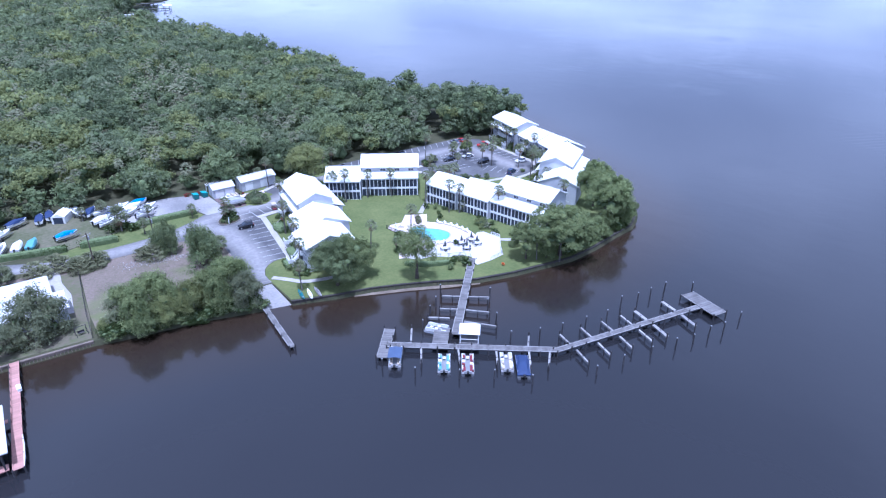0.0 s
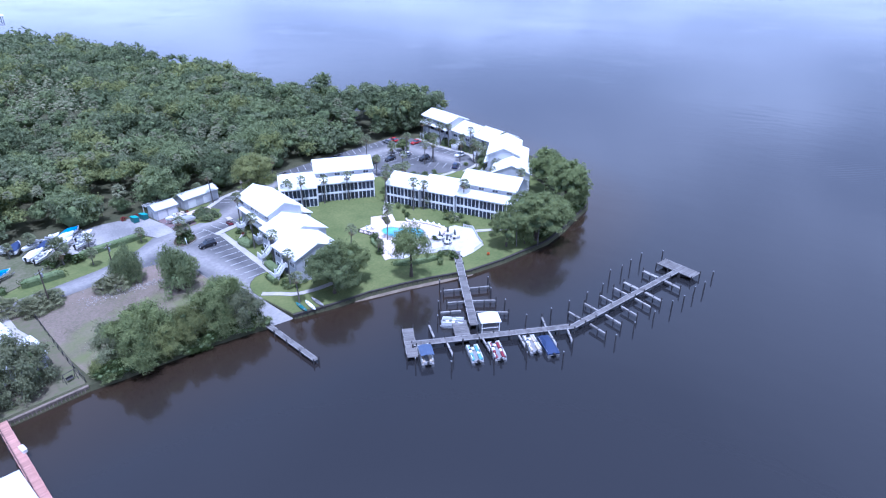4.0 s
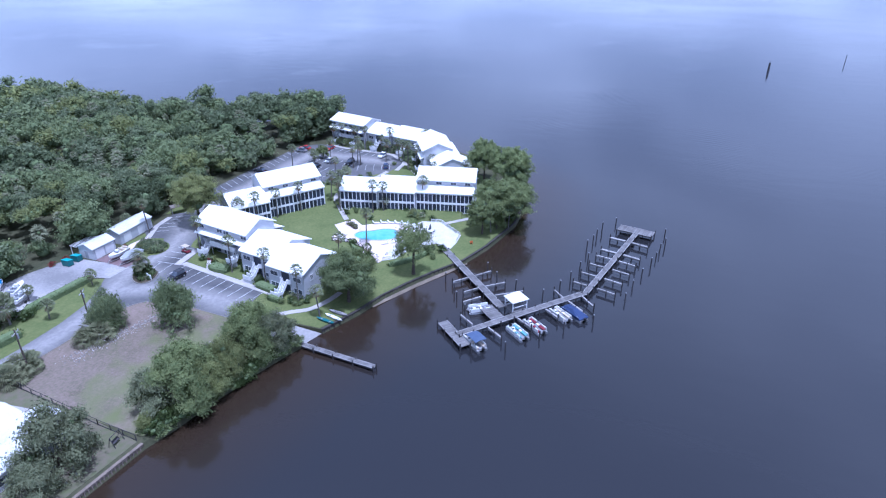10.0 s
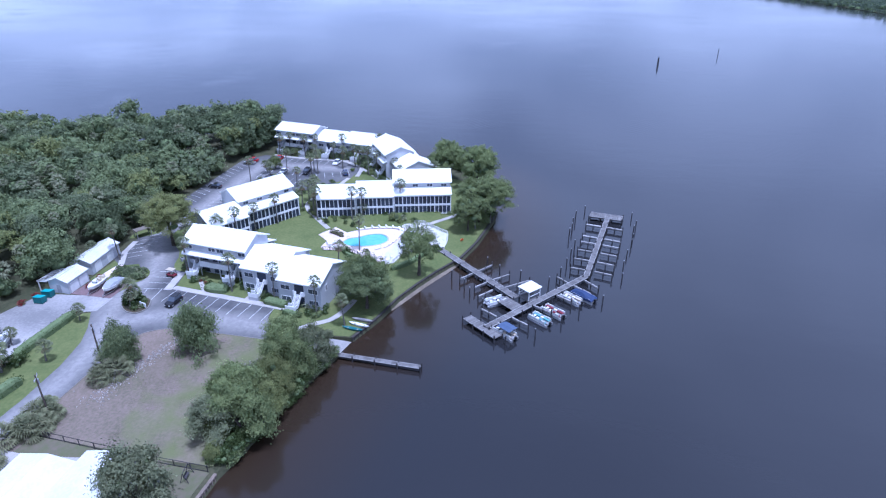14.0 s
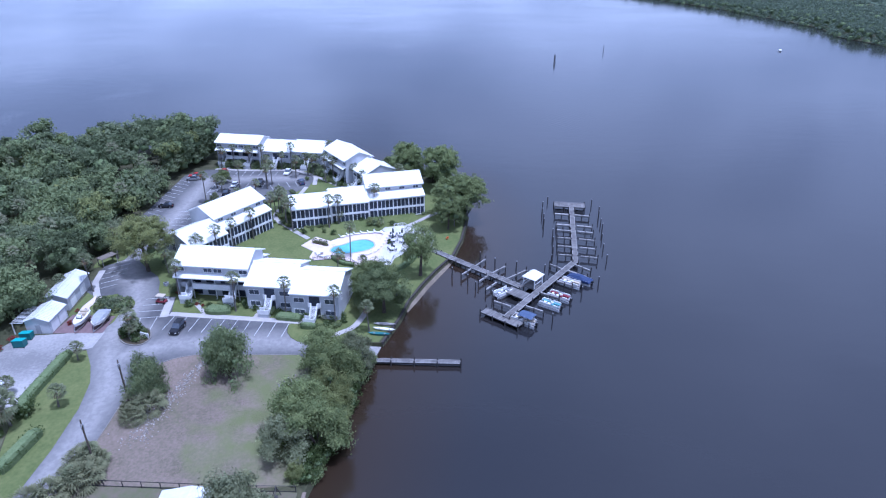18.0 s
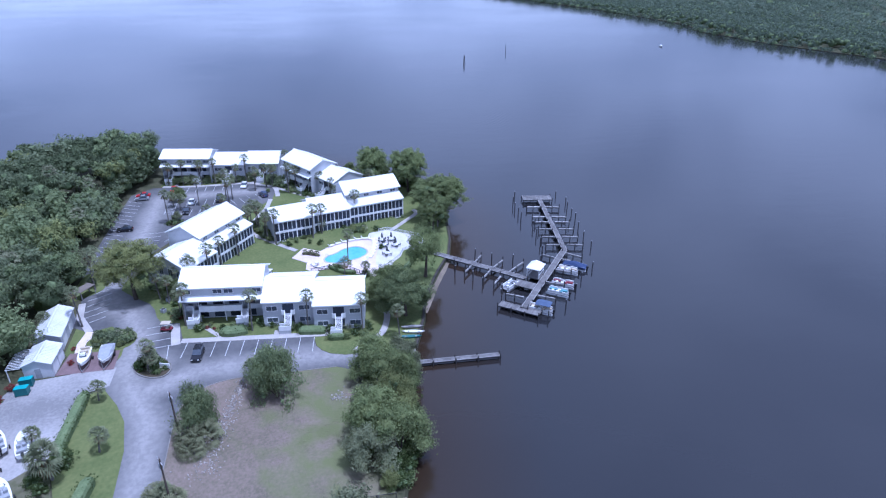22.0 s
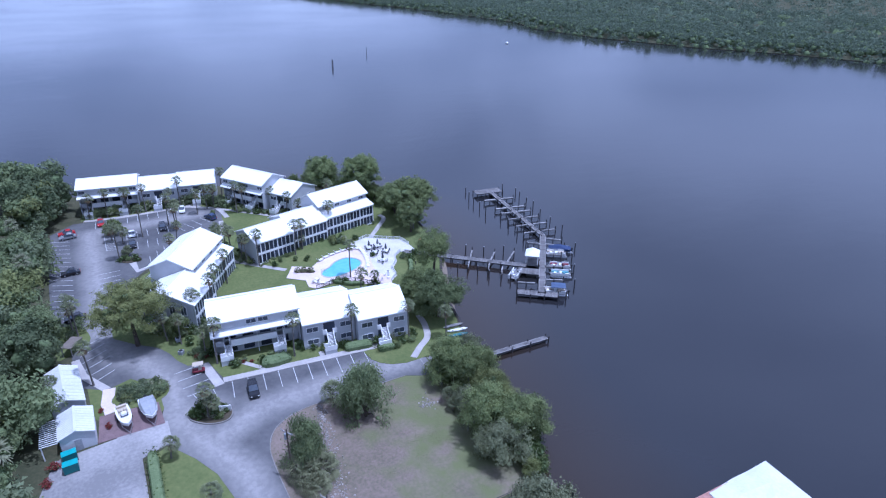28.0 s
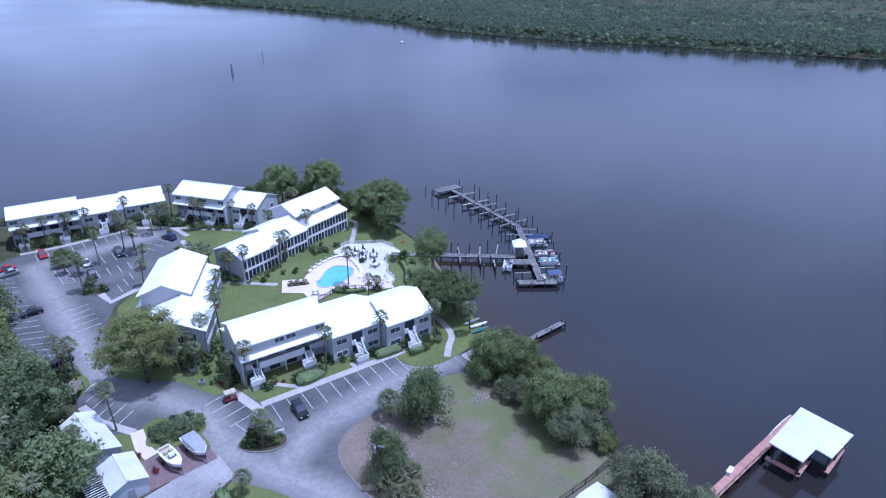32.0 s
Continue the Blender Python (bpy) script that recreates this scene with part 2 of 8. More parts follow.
M_DECK = mat("grey_weathered_boards", (0.2, 0.19, 0.185), (0.115, 0.11, 0.108), rough=0.85, spec=0.2, scale=0.5, fine=5, island=0.25)
M_PILE = mat("dark_wet_timber", (0.06, 0.055, 0.055), (0.03, 0.028, 0.03), rough=0.8, scale=1.0, fine=8, rnd=0.3)
M_BEAM = mat("grey_timber_beam", (0.33, 0.318, 0.31), (0.21, 0.2, 0.195), rough=0.85, scale=0.6, fine=6, rnd=0.2)
M_RED = mat("faded_red_decking", (0.46, 0.255, 0.21), (0.37, 0.2, 0.165), rough=0.85, scale=0.4, fine=5, island=0.15)
M_BARK = mat("grey_bark", (0.13, 0.105, 0.085), (0.06, 0.05, 0.04), rough=0.95, spec=0.1, scale=1.5, fine=7, bump=0.6)
M_POOLW = mat("pool_water", (0.16, 0.44, 0.52), (0.12, 0.38, 0.48), rough=0.04, spec=0.5, scale=0.3, fine=1.2, bump=0.05)
M_BLACK = mat("black_rubber", (0.02, 0.02, 0.022), (0.012, 0.012, 0.013), rough=0.6)
M_CHROME = mat("bare_aluminium", (0.6, 0.6, 0.62), (0.5, 0.5, 0.52), rough=0.35, metal=0.9)
M_GEL = mat("white_gelcoat", (0.78, 0.78, 0.76), (0.68, 0.68, 0.67), rough=0.25, spec=0.5)
M_TEAL = mat("teal_paint", (0.03, 0.16, 0.165), (0.02, 0.12, 0.13), rough=0.45)
M_BLUE = mat("blue_canvas", (0.075, 0.105, 0.18), (0.055, 0.08, 0.145), rough=0.8)
M_NAVY = mat("navy_canvas", (0.03, 0.05, 0.13), (0.02, 0.035, 0.09), rough=0.75)
M_SKYB = mat("bright_blue_tarp", (0.02, 0.22, 0.5), (0.02, 0.18, 0.42), rough=0.55)
M_GREYC = mat("grey_canvas", (0.34, 0.35, 0.37), (0.26, 0.27, 0.29), rough=0.8)
M_REDP = mat("red_paint", (0.42, 0.03, 0.03), (0.3, 0.02, 0.025), rough=0.35)
M_MAROON = mat("maroon_vinyl", (0.22, 0.03, 0.045), (0.15, 0.02, 0.03), rough=0.5)
M_TAN = mat("tan_vinyl", (0.5, 0.43, 0.34), (0.42, 0.36, 0.28), rough=0.6)
M_LID = mat("bright_teal_plastic", (0.05, 0.36, 0.37), (0.04, 0.3, 0.31), rough=0.5)
M_CURB = mat("worn_concrete_kerb", (0.24, 0.225, 0.21), (0.15, 0.14, 0.13), rough=0.9, scale=0.5, fine=4)
M_BRICK = mat("red_brick_paving", (0.2, 0.135, 0.135), (0.14, 0.098, 0.098), rough=0.9, scale=0.8, fine=5)
M_STONE = mat("pale_rubble", (0.46, 0.425, 0.395), (0.26, 0.235, 0.215), rough=0.9, scale=1, fine=6, rnd=0.2, island=0.3)


def leaf_mat(name, a, b, trans=0.42):
    a, b = [(q[0] * 1.07, q[1], q[2] * 1.03) for q in (a, b)]
    return mat(name, a, b, rough=0.85, spec=0.06, scale=0.9, fine=2.4, rnd=0.15, island=0.13, trans=trans)


M_LEAF = leaf_mat("oak_leaves", (0.248, 0.298, 0.121), (0.142, 0.193, 0.082))
M_LEAF_Y = leaf_mat("yellow_green_leaves", (0.265, 0.3, 0.112), (0.155, 0.195, 0.08))
M_LEAF_YB = leaf_mat("bright_yellow_green_leaves", (0.26, 0.29, 0.106), (0.153, 0.184, 0.076))
M_LEAF_G = leaf_mat("grey_green_leaves", (0.25, 0.28, 0.155), (0.16, 0.195, 0.11))
M_LEAF_D = leaf_mat("dark_green_leaves", (0.205, 0.255, 0.112), (0.125, 0.17, 0.08))
M_WOODS = leaf_mat("woodland_leaves", (0.24, 0.296, 0.136), (0.142, 0.192, 0.095))
# leaf green darkened to paint the shade deep inside crowns and hedges
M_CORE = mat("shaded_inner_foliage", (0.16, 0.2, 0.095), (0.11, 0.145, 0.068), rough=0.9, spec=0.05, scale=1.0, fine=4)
M_PALM = leaf_mat("palm_fronds", (0.19, 0.22, 0.12), (0.12, 0.145, 0.078), 0.2)
M_PALM_BARK = mat("pale_grey_palm_trunk", (0.2, 0.185, 0.165), (0.12, 0.108, 0.095), rough=0.95, spec=0.1, scale=2.0, fine=9, bump=0.4, rnd=0.15)
M_PALM_DEAD = mat("dead_palm_fronds", (0.24, 0.18, 0.11), (0.14, 0.1, 0.06), rough=0.9, spec=0.1, rnd=0.2)
M_PALMETTO = leaf_mat("palmetto_fans", (0.215, 0.23, 0.125), (0.13, 0.15, 0.08), 0.2)
# greyed, bluish leaves: distance haze is put into this base colour
M_LEAF_HAZY = leaf_mat("hazy_far_bank_leaves", (0.155, 0.2, 0.135), (0.105, 0.148, 0.1))
M_HEDGE = leaf_mat("clipped_hedge_leaves", (0.085, 0.12, 0.04), (0.055, 0.085, 0.028))
M_MOSS = mat("hanging_grey_moss", (0.15, 0.155, 0.12), (0.1, 0.105, 0.08), rough=0.95, spec=0.05, island=0.3)

# river water: dark brown body under a clear rippled surface
M_WATER = bpy.data.materials.new("river_water")
M_WATER.use_nodes = True
nt = M_WATER.node_tree
bs = nt.nodes["Principled BSDF"]
depth = nt.nodes.new("ShaderNodeAttribute")
depth.attribute_name = "shallow"
body = nt.nodes.new("ShaderNodeMix")
body.data_type = "RGBA"
body.inputs["A"].default_value = (0.0195, 0.0198, 0.0222, 1)
body.inputs["B"].default_value = (0.0295, 0.0192, 0.0115, 1)
nt.links.new(depth.outputs["Fac"], body.inputs["Factor"])
nt.links.new(body.outputs["Result"], bs.inputs["Base Color"])
bs.inputs["IOR"].default_value = 1.333
bs.inputs["Specular IOR Level"].default_value = 1.0
tc = nt.nodes.new("ShaderNodeTexCoord")
rip = nt.nodes.new("ShaderNodeTexNoise")
rip.inputs["Scale"].default_value = 1.1
rip.inputs["Detail"].default_value = 4
mp = nt.nodes.new("ShaderNodeMapping")
mp.inputs["Rotation"].default_value = (0, 0, radians(25))
mp.inputs["Scale"].default_value = (1.0, 0.45, 1.0)
nt.links.new(tc.outputs["Object"], mp.inputs["Vector"])
nt.links.new(mp.outputs["Vector"], rip.inputs["Vector"])
wind = nt.nodes.new("ShaderNodeTexNoise")
wind.inputs["Scale"].default_value = 0.011
wind.inputs["Detail"].default_value = 4
mp2 = nt.nodes.new("ShaderNodeMapping")
mp2.inputs["Rotation"].default_value = (0, 0, radians(20))
mp2.inputs["Scale"].default_value = (1.0, 0.6, 1.0)
nt.links.new(tc.outputs["Object"], mp2.inputs["Vector"])
nt.links.new(mp2.outputs["Vector"], wind.inputs["Vector"])
bp = nt.nodes.new("ShaderNodeBump")
bp.inputs["Distance"].default_value = 0.03
mr = nt.nodes.new("ShaderNodeMapRange")
mr.inputs["From Min"].default_value, mr.inputs["From Max"].default_value = 0.35, 0.65
mr.inputs["To Min"].default_value, mr.inputs["To Max"].default_value = 0.3, 0.5
nt.links.new(wind.outputs["Fac"], mr.inputs["Value"])
nt.links.new(mr.outputs["Result"], bp.inputs["Strength"])
nt.links.new(rip.outputs["Fac"], bp.inputs["Height"])
swell = nt.nodes.new("ShaderNodeTexNoise")
swell.inputs["Scale"].default_value = 0.16
swell.inputs["Detail"].default_value = 3
nt.links.new(mp.outputs["Vector"], swell.inputs["Vector"])
bp2 = nt.nodes.new("ShaderNodeBump")
bp2.inputs["Strength"].default_value = 0.3
bp2.inputs["Distance"].default_value = 0.12
nt.links.new(swell.outputs["Fac"], bp2.inputs["Height"])
nt.links.new(bp2.outputs["Normal"], bp.inputs["Normal"])
# trains of small waves on the open reach
train = nt.nodes.new("ShaderNodeTexWave")
train.wave_profile = "SIN"
train.inputs["Scale"].default_value = 0.16
train.inputs["Distortion"].default_value = 7.0
train.inputs["Detail"].default_value = 2
train.inputs["Detail Scale"].default_value = 0.25
mp3 = nt.nodes.new("ShaderNodeMapping")
mp3.inputs["Rotation"].default_value = (0, 0, radians(-50))
nt.links.new(tc.outputs["Object"], mp3.inputs["Vector"])
nt.links.new(mp3.outputs["Vector"], train.inputs["Vector"])
patch = nt.nodes.new("ShaderNodeTexNoise")
patch.inputs["Scale"].default_value = 0.024
patch.inputs["Detail"].default_value = 3
nt.links.new(mp3.outputs["Vector"], patch.inputs["Vector"])
mr3 = nt.nodes.new("ShaderNodeMapRange")
mr3.inputs["From Min"].default_value, mr3.inputs["From Max"].default_value = 0.53, 0.75
mr3.inputs["To Min"].default_value, mr3.inputs["To Max"].default_value = 0.0, 0.5
nt.links.new(patch.outputs["Fac"], mr3.inputs["Value"])
bp3 = nt.nodes.new("ShaderNodeBump")
bp3.inputs["Distance"].default_value = 0.05
reach = nt.nodes.new("ShaderNodeSeparateXYZ")
nt.links.new(tc.outputs["Object"], reach.inputs["Vector"])
mr4 = nt.nodes.new("ShaderNodeMapRange")
mr4.inputs["From Min"].default_value, mr4.inputs["From Max"].default_value = 150.0, 200.0
nt.links.new(reach.outputs["X"], mr4.inputs["Value"])
open_reach = nt.nodes.new("ShaderNodeMath")
open_reach.operation = "MULTIPLY"
nt.links.new(mr3.outputs["Result"], open_reach.inputs[0])
nt.links.new(mr4.outputs["Result"], open_reach.inputs[1])
nt.links.new(open_reach.outputs[0], bp3.inputs["Strength"])
nt.links.new(train.outputs["Fac"], bp3.inputs["Height"])
nt.links.new(bp.outputs["Normal"], bp3.inputs["Normal"])
nt.links.new(bp3.outputs["Normal"], bs.inputs["Normal"])
mr2 = nt.nodes.new("ShaderNodeMapRange")
mr2.inputs["From Min"].default_value, mr2.inputs["From Max"].default_value = 0.35, 0.65
mr2.inputs["To Min"].default_value, mr2.inputs["To Max"].default_value = 0.08, 0.13
nt.links.new(wind.outputs["Fac"], mr2.inputs["Value"])
nt.links.new(mr2.outputs["Result"], bs.inputs["Roughness"])

# ---- mesh helpers ----
from mathutils.geometry import tessellate_polygon

GZ = 1.0


def thing(name, x=0, y=0, z=0, turn=0, label="", category="", group="", kind=""):
    """An empty at a thing's base, which parents its parts."""
    ob = new(name)
    ob.empty_display_size = 0.3
    ob.matrix_basis = pose(x, y, z, 0, 0, turn)
    return tagged(ob, label, category, group, kind)


def finish(name, bm, material, parent=None, label="", smooth=False):
    me = bpy.data.meshes.new(name)
    bmesh.ops.recalc_face_normals(bm, faces=bm.faces)
    bm.to_mesh(me)
    bm.free()
    me.materials.append(material)
    if smooth:
        me.polygons.foreach_set("use_smooth", [True] * len(me.polygons))
    ob = new(name, me)
    if parent:
        ob.parent = parent
    return tagged(ob, label)


def part(name, bm, material, parent, label="", smooth=False):
    return finish(name, bm, material, parent, label, smooth)


def box(bm, x0, y0, z0, x1, y1, z1):
    v = [bm.verts.new((x, y, z)) for z in (z0, z1) for x, y in ((x0, y0), (x1, y0), (x1, y1), (x0, y1))]
    for f in ((3, 2, 1, 0), (4, 5, 6, 7), (0, 1, 5, 4), (1, 2, 6, 5), (2, 3, 7, 6), (3, 0, 4, 7)):
        bm.faces.new([v[i] for i in f])
    return v


def boxes(*dims):
    bm = bmesh.new()
    for d in dims:
        box(bm, *d)
    return bm


def soft_box(x0, y0, z0, x1, y1, z1, r=0.05, seg=1):
    bm = boxes((x0, y0, z0, x1, y1, z1))
    bmesh.ops.bevel(bm, geom=bm.edges[:], offset=r, segments=seg, affect="EDGES")
    return bm


def beam(bm, p, q, w, h):
    """A squared bar from p to q."""
    p, q = Vector(p), Vector(q)
    d = (q - p).normalized()
    side = d.cross(Vector((0, 0, 1)))
    side = side.normalized() if side.length > 1e-3 else Vector((1, 0, 0))
    up = side.cross(d)
    v = [bm.verts.new(c + side * sx * w / 2 + up * sz * h / 2) for c in (p, q) for sx, sz in ((-1, -1), (1, -1), (1, 1), (-1, 1))]
    for f in ((0, 1, 2, 3), (7, 6, 5, 4), (0, 4, 5, 1), (1, 5, 6, 2), (2, 6, 7, 3), (3, 7, 4, 0)):
        bm.faces.new([v[i] for i in f])


def tube(bm, pts, radii, n=7, cap=True):
    rings = []
    for i, p in enumerate(pts):
        p = Vector(p)
        d = (Vector(pts[min(i + 1, len(pts) - 1)]) - Vector(pts[max(i - 1, 0)])).normalized()
        a = d.orthogonal().normalized() if abs(d.z) < 0.99 else Vector((1, 0, 0))
        b = d.cross(a)
        rings.append([bm.verts.new(p + (a * math.cos(k * math.tau / n) + b * math.sin(k * math.tau / n)) * radii[i]) for k in range(n)])
    for r, s in zip(rings, rings[1:]):
        for k in range(n):
            bm.faces.new((r[k], r[(k + 1) % n], s[(k + 1) % n], s[k]))
    if cap:
        bm.faces.new(rings[0][::-1])
        bm.faces.new(rings[-1])


def smooth_loop(pts, steps=5):
    """A closed rounded outline through pts."""
    out, n = [], len(pts)
    for i in range(n):
        p0, p1, p2, p3 = (Vector(pts[(i + k - 1) % n]) for k in range(4))
        for s in range(steps):
            t = s / steps
            out.append(0.5 * (2 * p1 + (p2 - p0) * t + (2 * p0 - 5 * p1 + 4 * p2 - p3) * t * t + (3 * p1 - p0 - 3 * p2 + p3) * t ** 3))
    return out


def smooth_line(pts, steps=4):
    out, n = [], len(pts)
    for i in range(n - 1):
        p0, p1, p2, p3 = (Vector(pts[min(max(i + k - 1, 0), n - 1)]) for k in range(4))
        for s in range(steps):
            t = s / steps
            out.append(0.5 * (2 * p1 + (p2 - p0) * t + (2 * p0 - 5 * p1 + 4 * p2 - p3) * t * t + (3 * p1 - p0 - 3 * p2 + p3) * t ** 3))
    return out + [Vector(pts[-1])]


def slab(name, pts, z0, z1, material, label="", category="", kind="structure", parent=None):
    """A flat plate with the outline pts, from z0 up to z1."""
    bm = bmesh.new()
    lo = [bm.verts.new((p[0], p[1], z0)) for p in pts]
    hi = [bm.verts.new((p[0], p[1], z1)) for p in pts]
    for i in range(len(pts)):
        j = (i + 1) % len(pts)
        bm.faces.new((lo[i], lo[j], hi[j], hi[i]))
    for a, b, c in tessellate_polygon([[Vector((p[0], p[1], 0)) for p in pts]]):
        bm.faces.new((hi[a], hi[b], hi[c]))
        bm.faces.new((lo[c], lo[b], lo[a]))
    return tagged(finish(name, bm, material, parent), label, category, "", kind)


def strip(name, line, width, z0, z1, material, label="", category="", kind="structure"):
    """A path of even width along a line."""
    pts = [Vector(p) for p in line]
    left, right = [], []
    for i, p in enumerate(pts):
        d = (pts[min(i + 1, len(pts) - 1)] - pts[max(i - 1, 0)]).normalized()
        s = Vector((-d.y, d.x)) * width / 2
        left.append(p + s)
        right.append(p - s)
    bm = bmesh.new()
    rows = [[bm.verts.new((q.x, q.y, z)) for q, z in ((a, z0), (a, z1), (b, z1), (b, z0))] for a, b in zip(left, right)]
    for r, s in zip(rows, rows[1:]):
        for k in range(4):
            bm.faces.new((r[k], r[(k + 1) % 4], s[(k + 1) % 4], s[k]))
    bm.faces.new(rows[0])
    bm.faces.new(rows[-1][::-1])
    return tagged(finish(name, bm, material), label, category, "", kind)


def mesh_arrays(name, verts, faces, material):
    """A mesh from numpy arrays, all faces with the same number of corners."""
    me = bpy.data.meshes.new(name)
    k = faces.shape[1]
    me.vertices.add(len(verts))
    me.vertices.foreach_set("co", verts.astype(np.float32).ravel())
    me.loops.add(faces.size)
    me.loops.foreach_set("vertex_index", faces.astype(np.int32).ravel())
    me.polygons.add(len(faces))
    me.polygons.foreach_set("loop_start", np.arange(0, faces.size, k, dtype=np.int32))
    me.update(calc_edges=True)
    me.validate()
    me.materials.append(material)
    return me


# ---- water and land ----
SHORE_SOUTH = [(-160, 112), (-60, 108.5), (-8, 107), (6, 106.1), (11, 104.8), (18, 103.6), (26, 102), (33, 100), (37.2, 98.6), (36.6, 107.2), (41.9, 106.7), (42.4, 97.4),
               (51.1, 94.1), (58.5, 92.2), (65.2, 89.4), (71.8, 86.2), (80, 81.6), (89, 79), (97, 77.6), (105, 76.3), (114, 77), (123, 78.6)]
SHORE_EAST = [(131, 79.5), (139, 84), (147, 93), (153, 103), (158, 114), (162, 128), (166, 145), (170, 160), (176, 174), (172, 192), (158, 212),
              (149, 230), (149, 252), (151, 272), (150, 312), (147, 364), (138, 433), (126, 520), (112, 575), (104, 600), (108, 630), (116, 664), (134, 706), (156, 758), (196, 806), (225, 880), (240, 1000)]
shore = [Vector(p) for p in SHORE_SOUTH] + smooth_line(SHORE_EAST, 3)
# one sheet of water to the horizon, finer by the shore, with its shallows noted on the mesh
def steps(lo, hi, fine, far=4200):
    inner = [lo + fine * k for k in range(int((hi - lo) / fine) + 1)]
    out, d = [], 40.0
    while d < far:
        out.append(d)
        d *= 2.2
    return [lo - q for q in reversed(out)] + inner + [hi + q for q in out]


gx, gy = steps(-70, 202, 4), steps(20, 240, 4)
sh = np.array([(p.x, p.y) for p in shore])
a_, b_ = sh[:-1], sh[1:]


def off_shore(x, y):
    d = b_ - a_
    f = np.clip((((x, y) - a_) * d).sum(1) / (d * d).sum(1), 0, 1)[:, None]
    return np.sqrt((((a_ + f * d) - (x, y)) ** 2).sum(1).min())


wv = np.array([(x, y, 0.0) for y in gy for x in gx])
nx_ = len(gx)
wf = np.array([(j * nx_ + i, j * nx_ + i + 1, (j + 1) * nx_ + i + 1, (j + 1) * nx_ + i) for j in range(len(gy) - 1) for i in range(nx_ - 1)])
water_mesh = mesh_arrays("water", wv, wf, M_WATER)
shallow = water_mesh.attributes.new("shallow", "FLOAT", "POINT")
shallow.data.foreach_set("value", np.array([max(0.0, 1 - off_shore(x, y) / 22) if -80 < x < 210 and 0 < y < 260 else 0.0 for x, y, _ in wv], dtype=np.float32))
tagged(new("water", water_mesh), "wide calm dark river with faint ripples", "river", "", "structure")

land = shore + [Vector((-700, 1000)), Vector((-700, 130))]
bm = bmesh.new()
n = len(land)
inner = [bm.verts.new((p.x, p.y, GZ)) for p in land]
cx = Vector((20, 300))
outer = [bm.verts.new((p.x + (p.x - cx.x) * 0.004, p.y - (1.0 if p.y < 110 else 0) , -1.2)) for p in land]
for i in range(n):
    j = (i + 1) % n
    bm.faces.new((inner[i], inner[j], outer[j], outer[i]))
for a, b, c in tessellate_polygon([[Vector((p.x, p.y, 0)) for p in land]]):
    bm.faces.new((inner[a], inner[b], inner[c]))
tagged(finish("ground", bm, M_SOIL), "low flat wooded point of land in the river", "ground", "", "structure")

# the far bank across the river
FAR = [(1500, -190), (990, -252), (770, -290), (660, -298), (565, -300), (500, -278), (415, -284), (320, -312), (262, -345), (200, -366), (103, -402), (-60, -450), (-250, -520)]
slab("ground_far_bank", [*FAR, (-400, -1500), (1900, -1500)], -1.2, 0.5, M_SOIL, "low wooded far bank of the river", "ground")

# lawns and bare ground
slab("lawn_courtyard", [(58, 92.7), (65.2, 89.9), (71.8, 86.7), (80, 82.1), (89, 79.5), (97, 78.2), (105, 76.9), (114, 77.6), (122, 79.2), (129, 81),
      (136, 95), (150, 120), (118, 132), (112, 140), (104, 150), (84, 156.5), (80, 160), (73, 156), (69, 152.2), (60.6, 149), (60, 143.4), (53.5, 141.5), (50, 116.6), (46.4, 116.2), (44.6, 115.2), (43.2, 113.6), (42.2, 111), (42.1, 108), (42.7, 97.8), (51, 94.6)],
     GZ - 0.3, GZ + 0.04, M_LAWN, "mown green lawn round the buildings and pool", "lawn")
slab("lawn_verge", [(41.5, 152.4), (36.8, 148.6), (31.5, 146.4), (24.5, 145.0), (15, 144.6), (7, 144.8), (0, 147), (8, 151), (26, 157.2), (40, 156.2)],
     GZ - 0.3, GZ + 0.04, M_LAWN, "mown green grass verge beside the road", "lawn")
slab("lawn_yard", [(-60, 150), (-7, 153), (8, 151.5), (26, 157.2), (20, 166), (18, 172), (6, 177), (-60, 180)],
     GZ - 0.3, GZ + 0.03, mat("worn_yard_grass", (0.16, 0.145, 0.1), (0.09, 0.1, 0.05), rough=0.95, spec=0.1, scale=0.1, fine=1.5, bump=0.4), "worn grass yard where boats are stored", "lawn")
slab("bare_lot", [(-10, 142), (18, 142), (29.3, 142), (34.6, 141), (38.8, 138), (41, 133.5), (41, 127), (40.6, 113), (39, 109.4), (36.3, 108), (36.8, 99.6), (26, 103), (11, 106), (7.2, 107.2), (7, 116), (8.2, 137)],
     GZ - 0.3, GZ + 0.03, M_SCRUB, "vacant lot of dry grass and bare soil", "ground")
slab("house_yard", [(-60, 109.5), (-8, 108), (6, 107), (6.9, 116), (8, 137.6), (-10, 139.6), (-60, 140)], GZ - 0.3, GZ + 0.05,
     mat("patchy_yard_grass", (0.11, 0.12, 0.06), (0.15, 0.125, 0.095), rough=0.95, spec=0.1, scale=0.15, fine=1.2, bump=0.4), "patchy grass yard of the house", "lawn")

# ---- roads, car parks and paths ----
AZ = GZ + 0.06
LANES = [[(-90, 171), (3, 144.6), (18, 143), (30, 144), (38, 147.5), (47, 151), (57, 150), (67, 154), (76, 160.5), (92, 159.8), (114, 159.2), (137, 159.4), (137.5, 131)], [(38, 147.5), (43, 138.5), (43.6, 124), (42.4, 110)], [(47, 151), (47.5, 145.5)]]


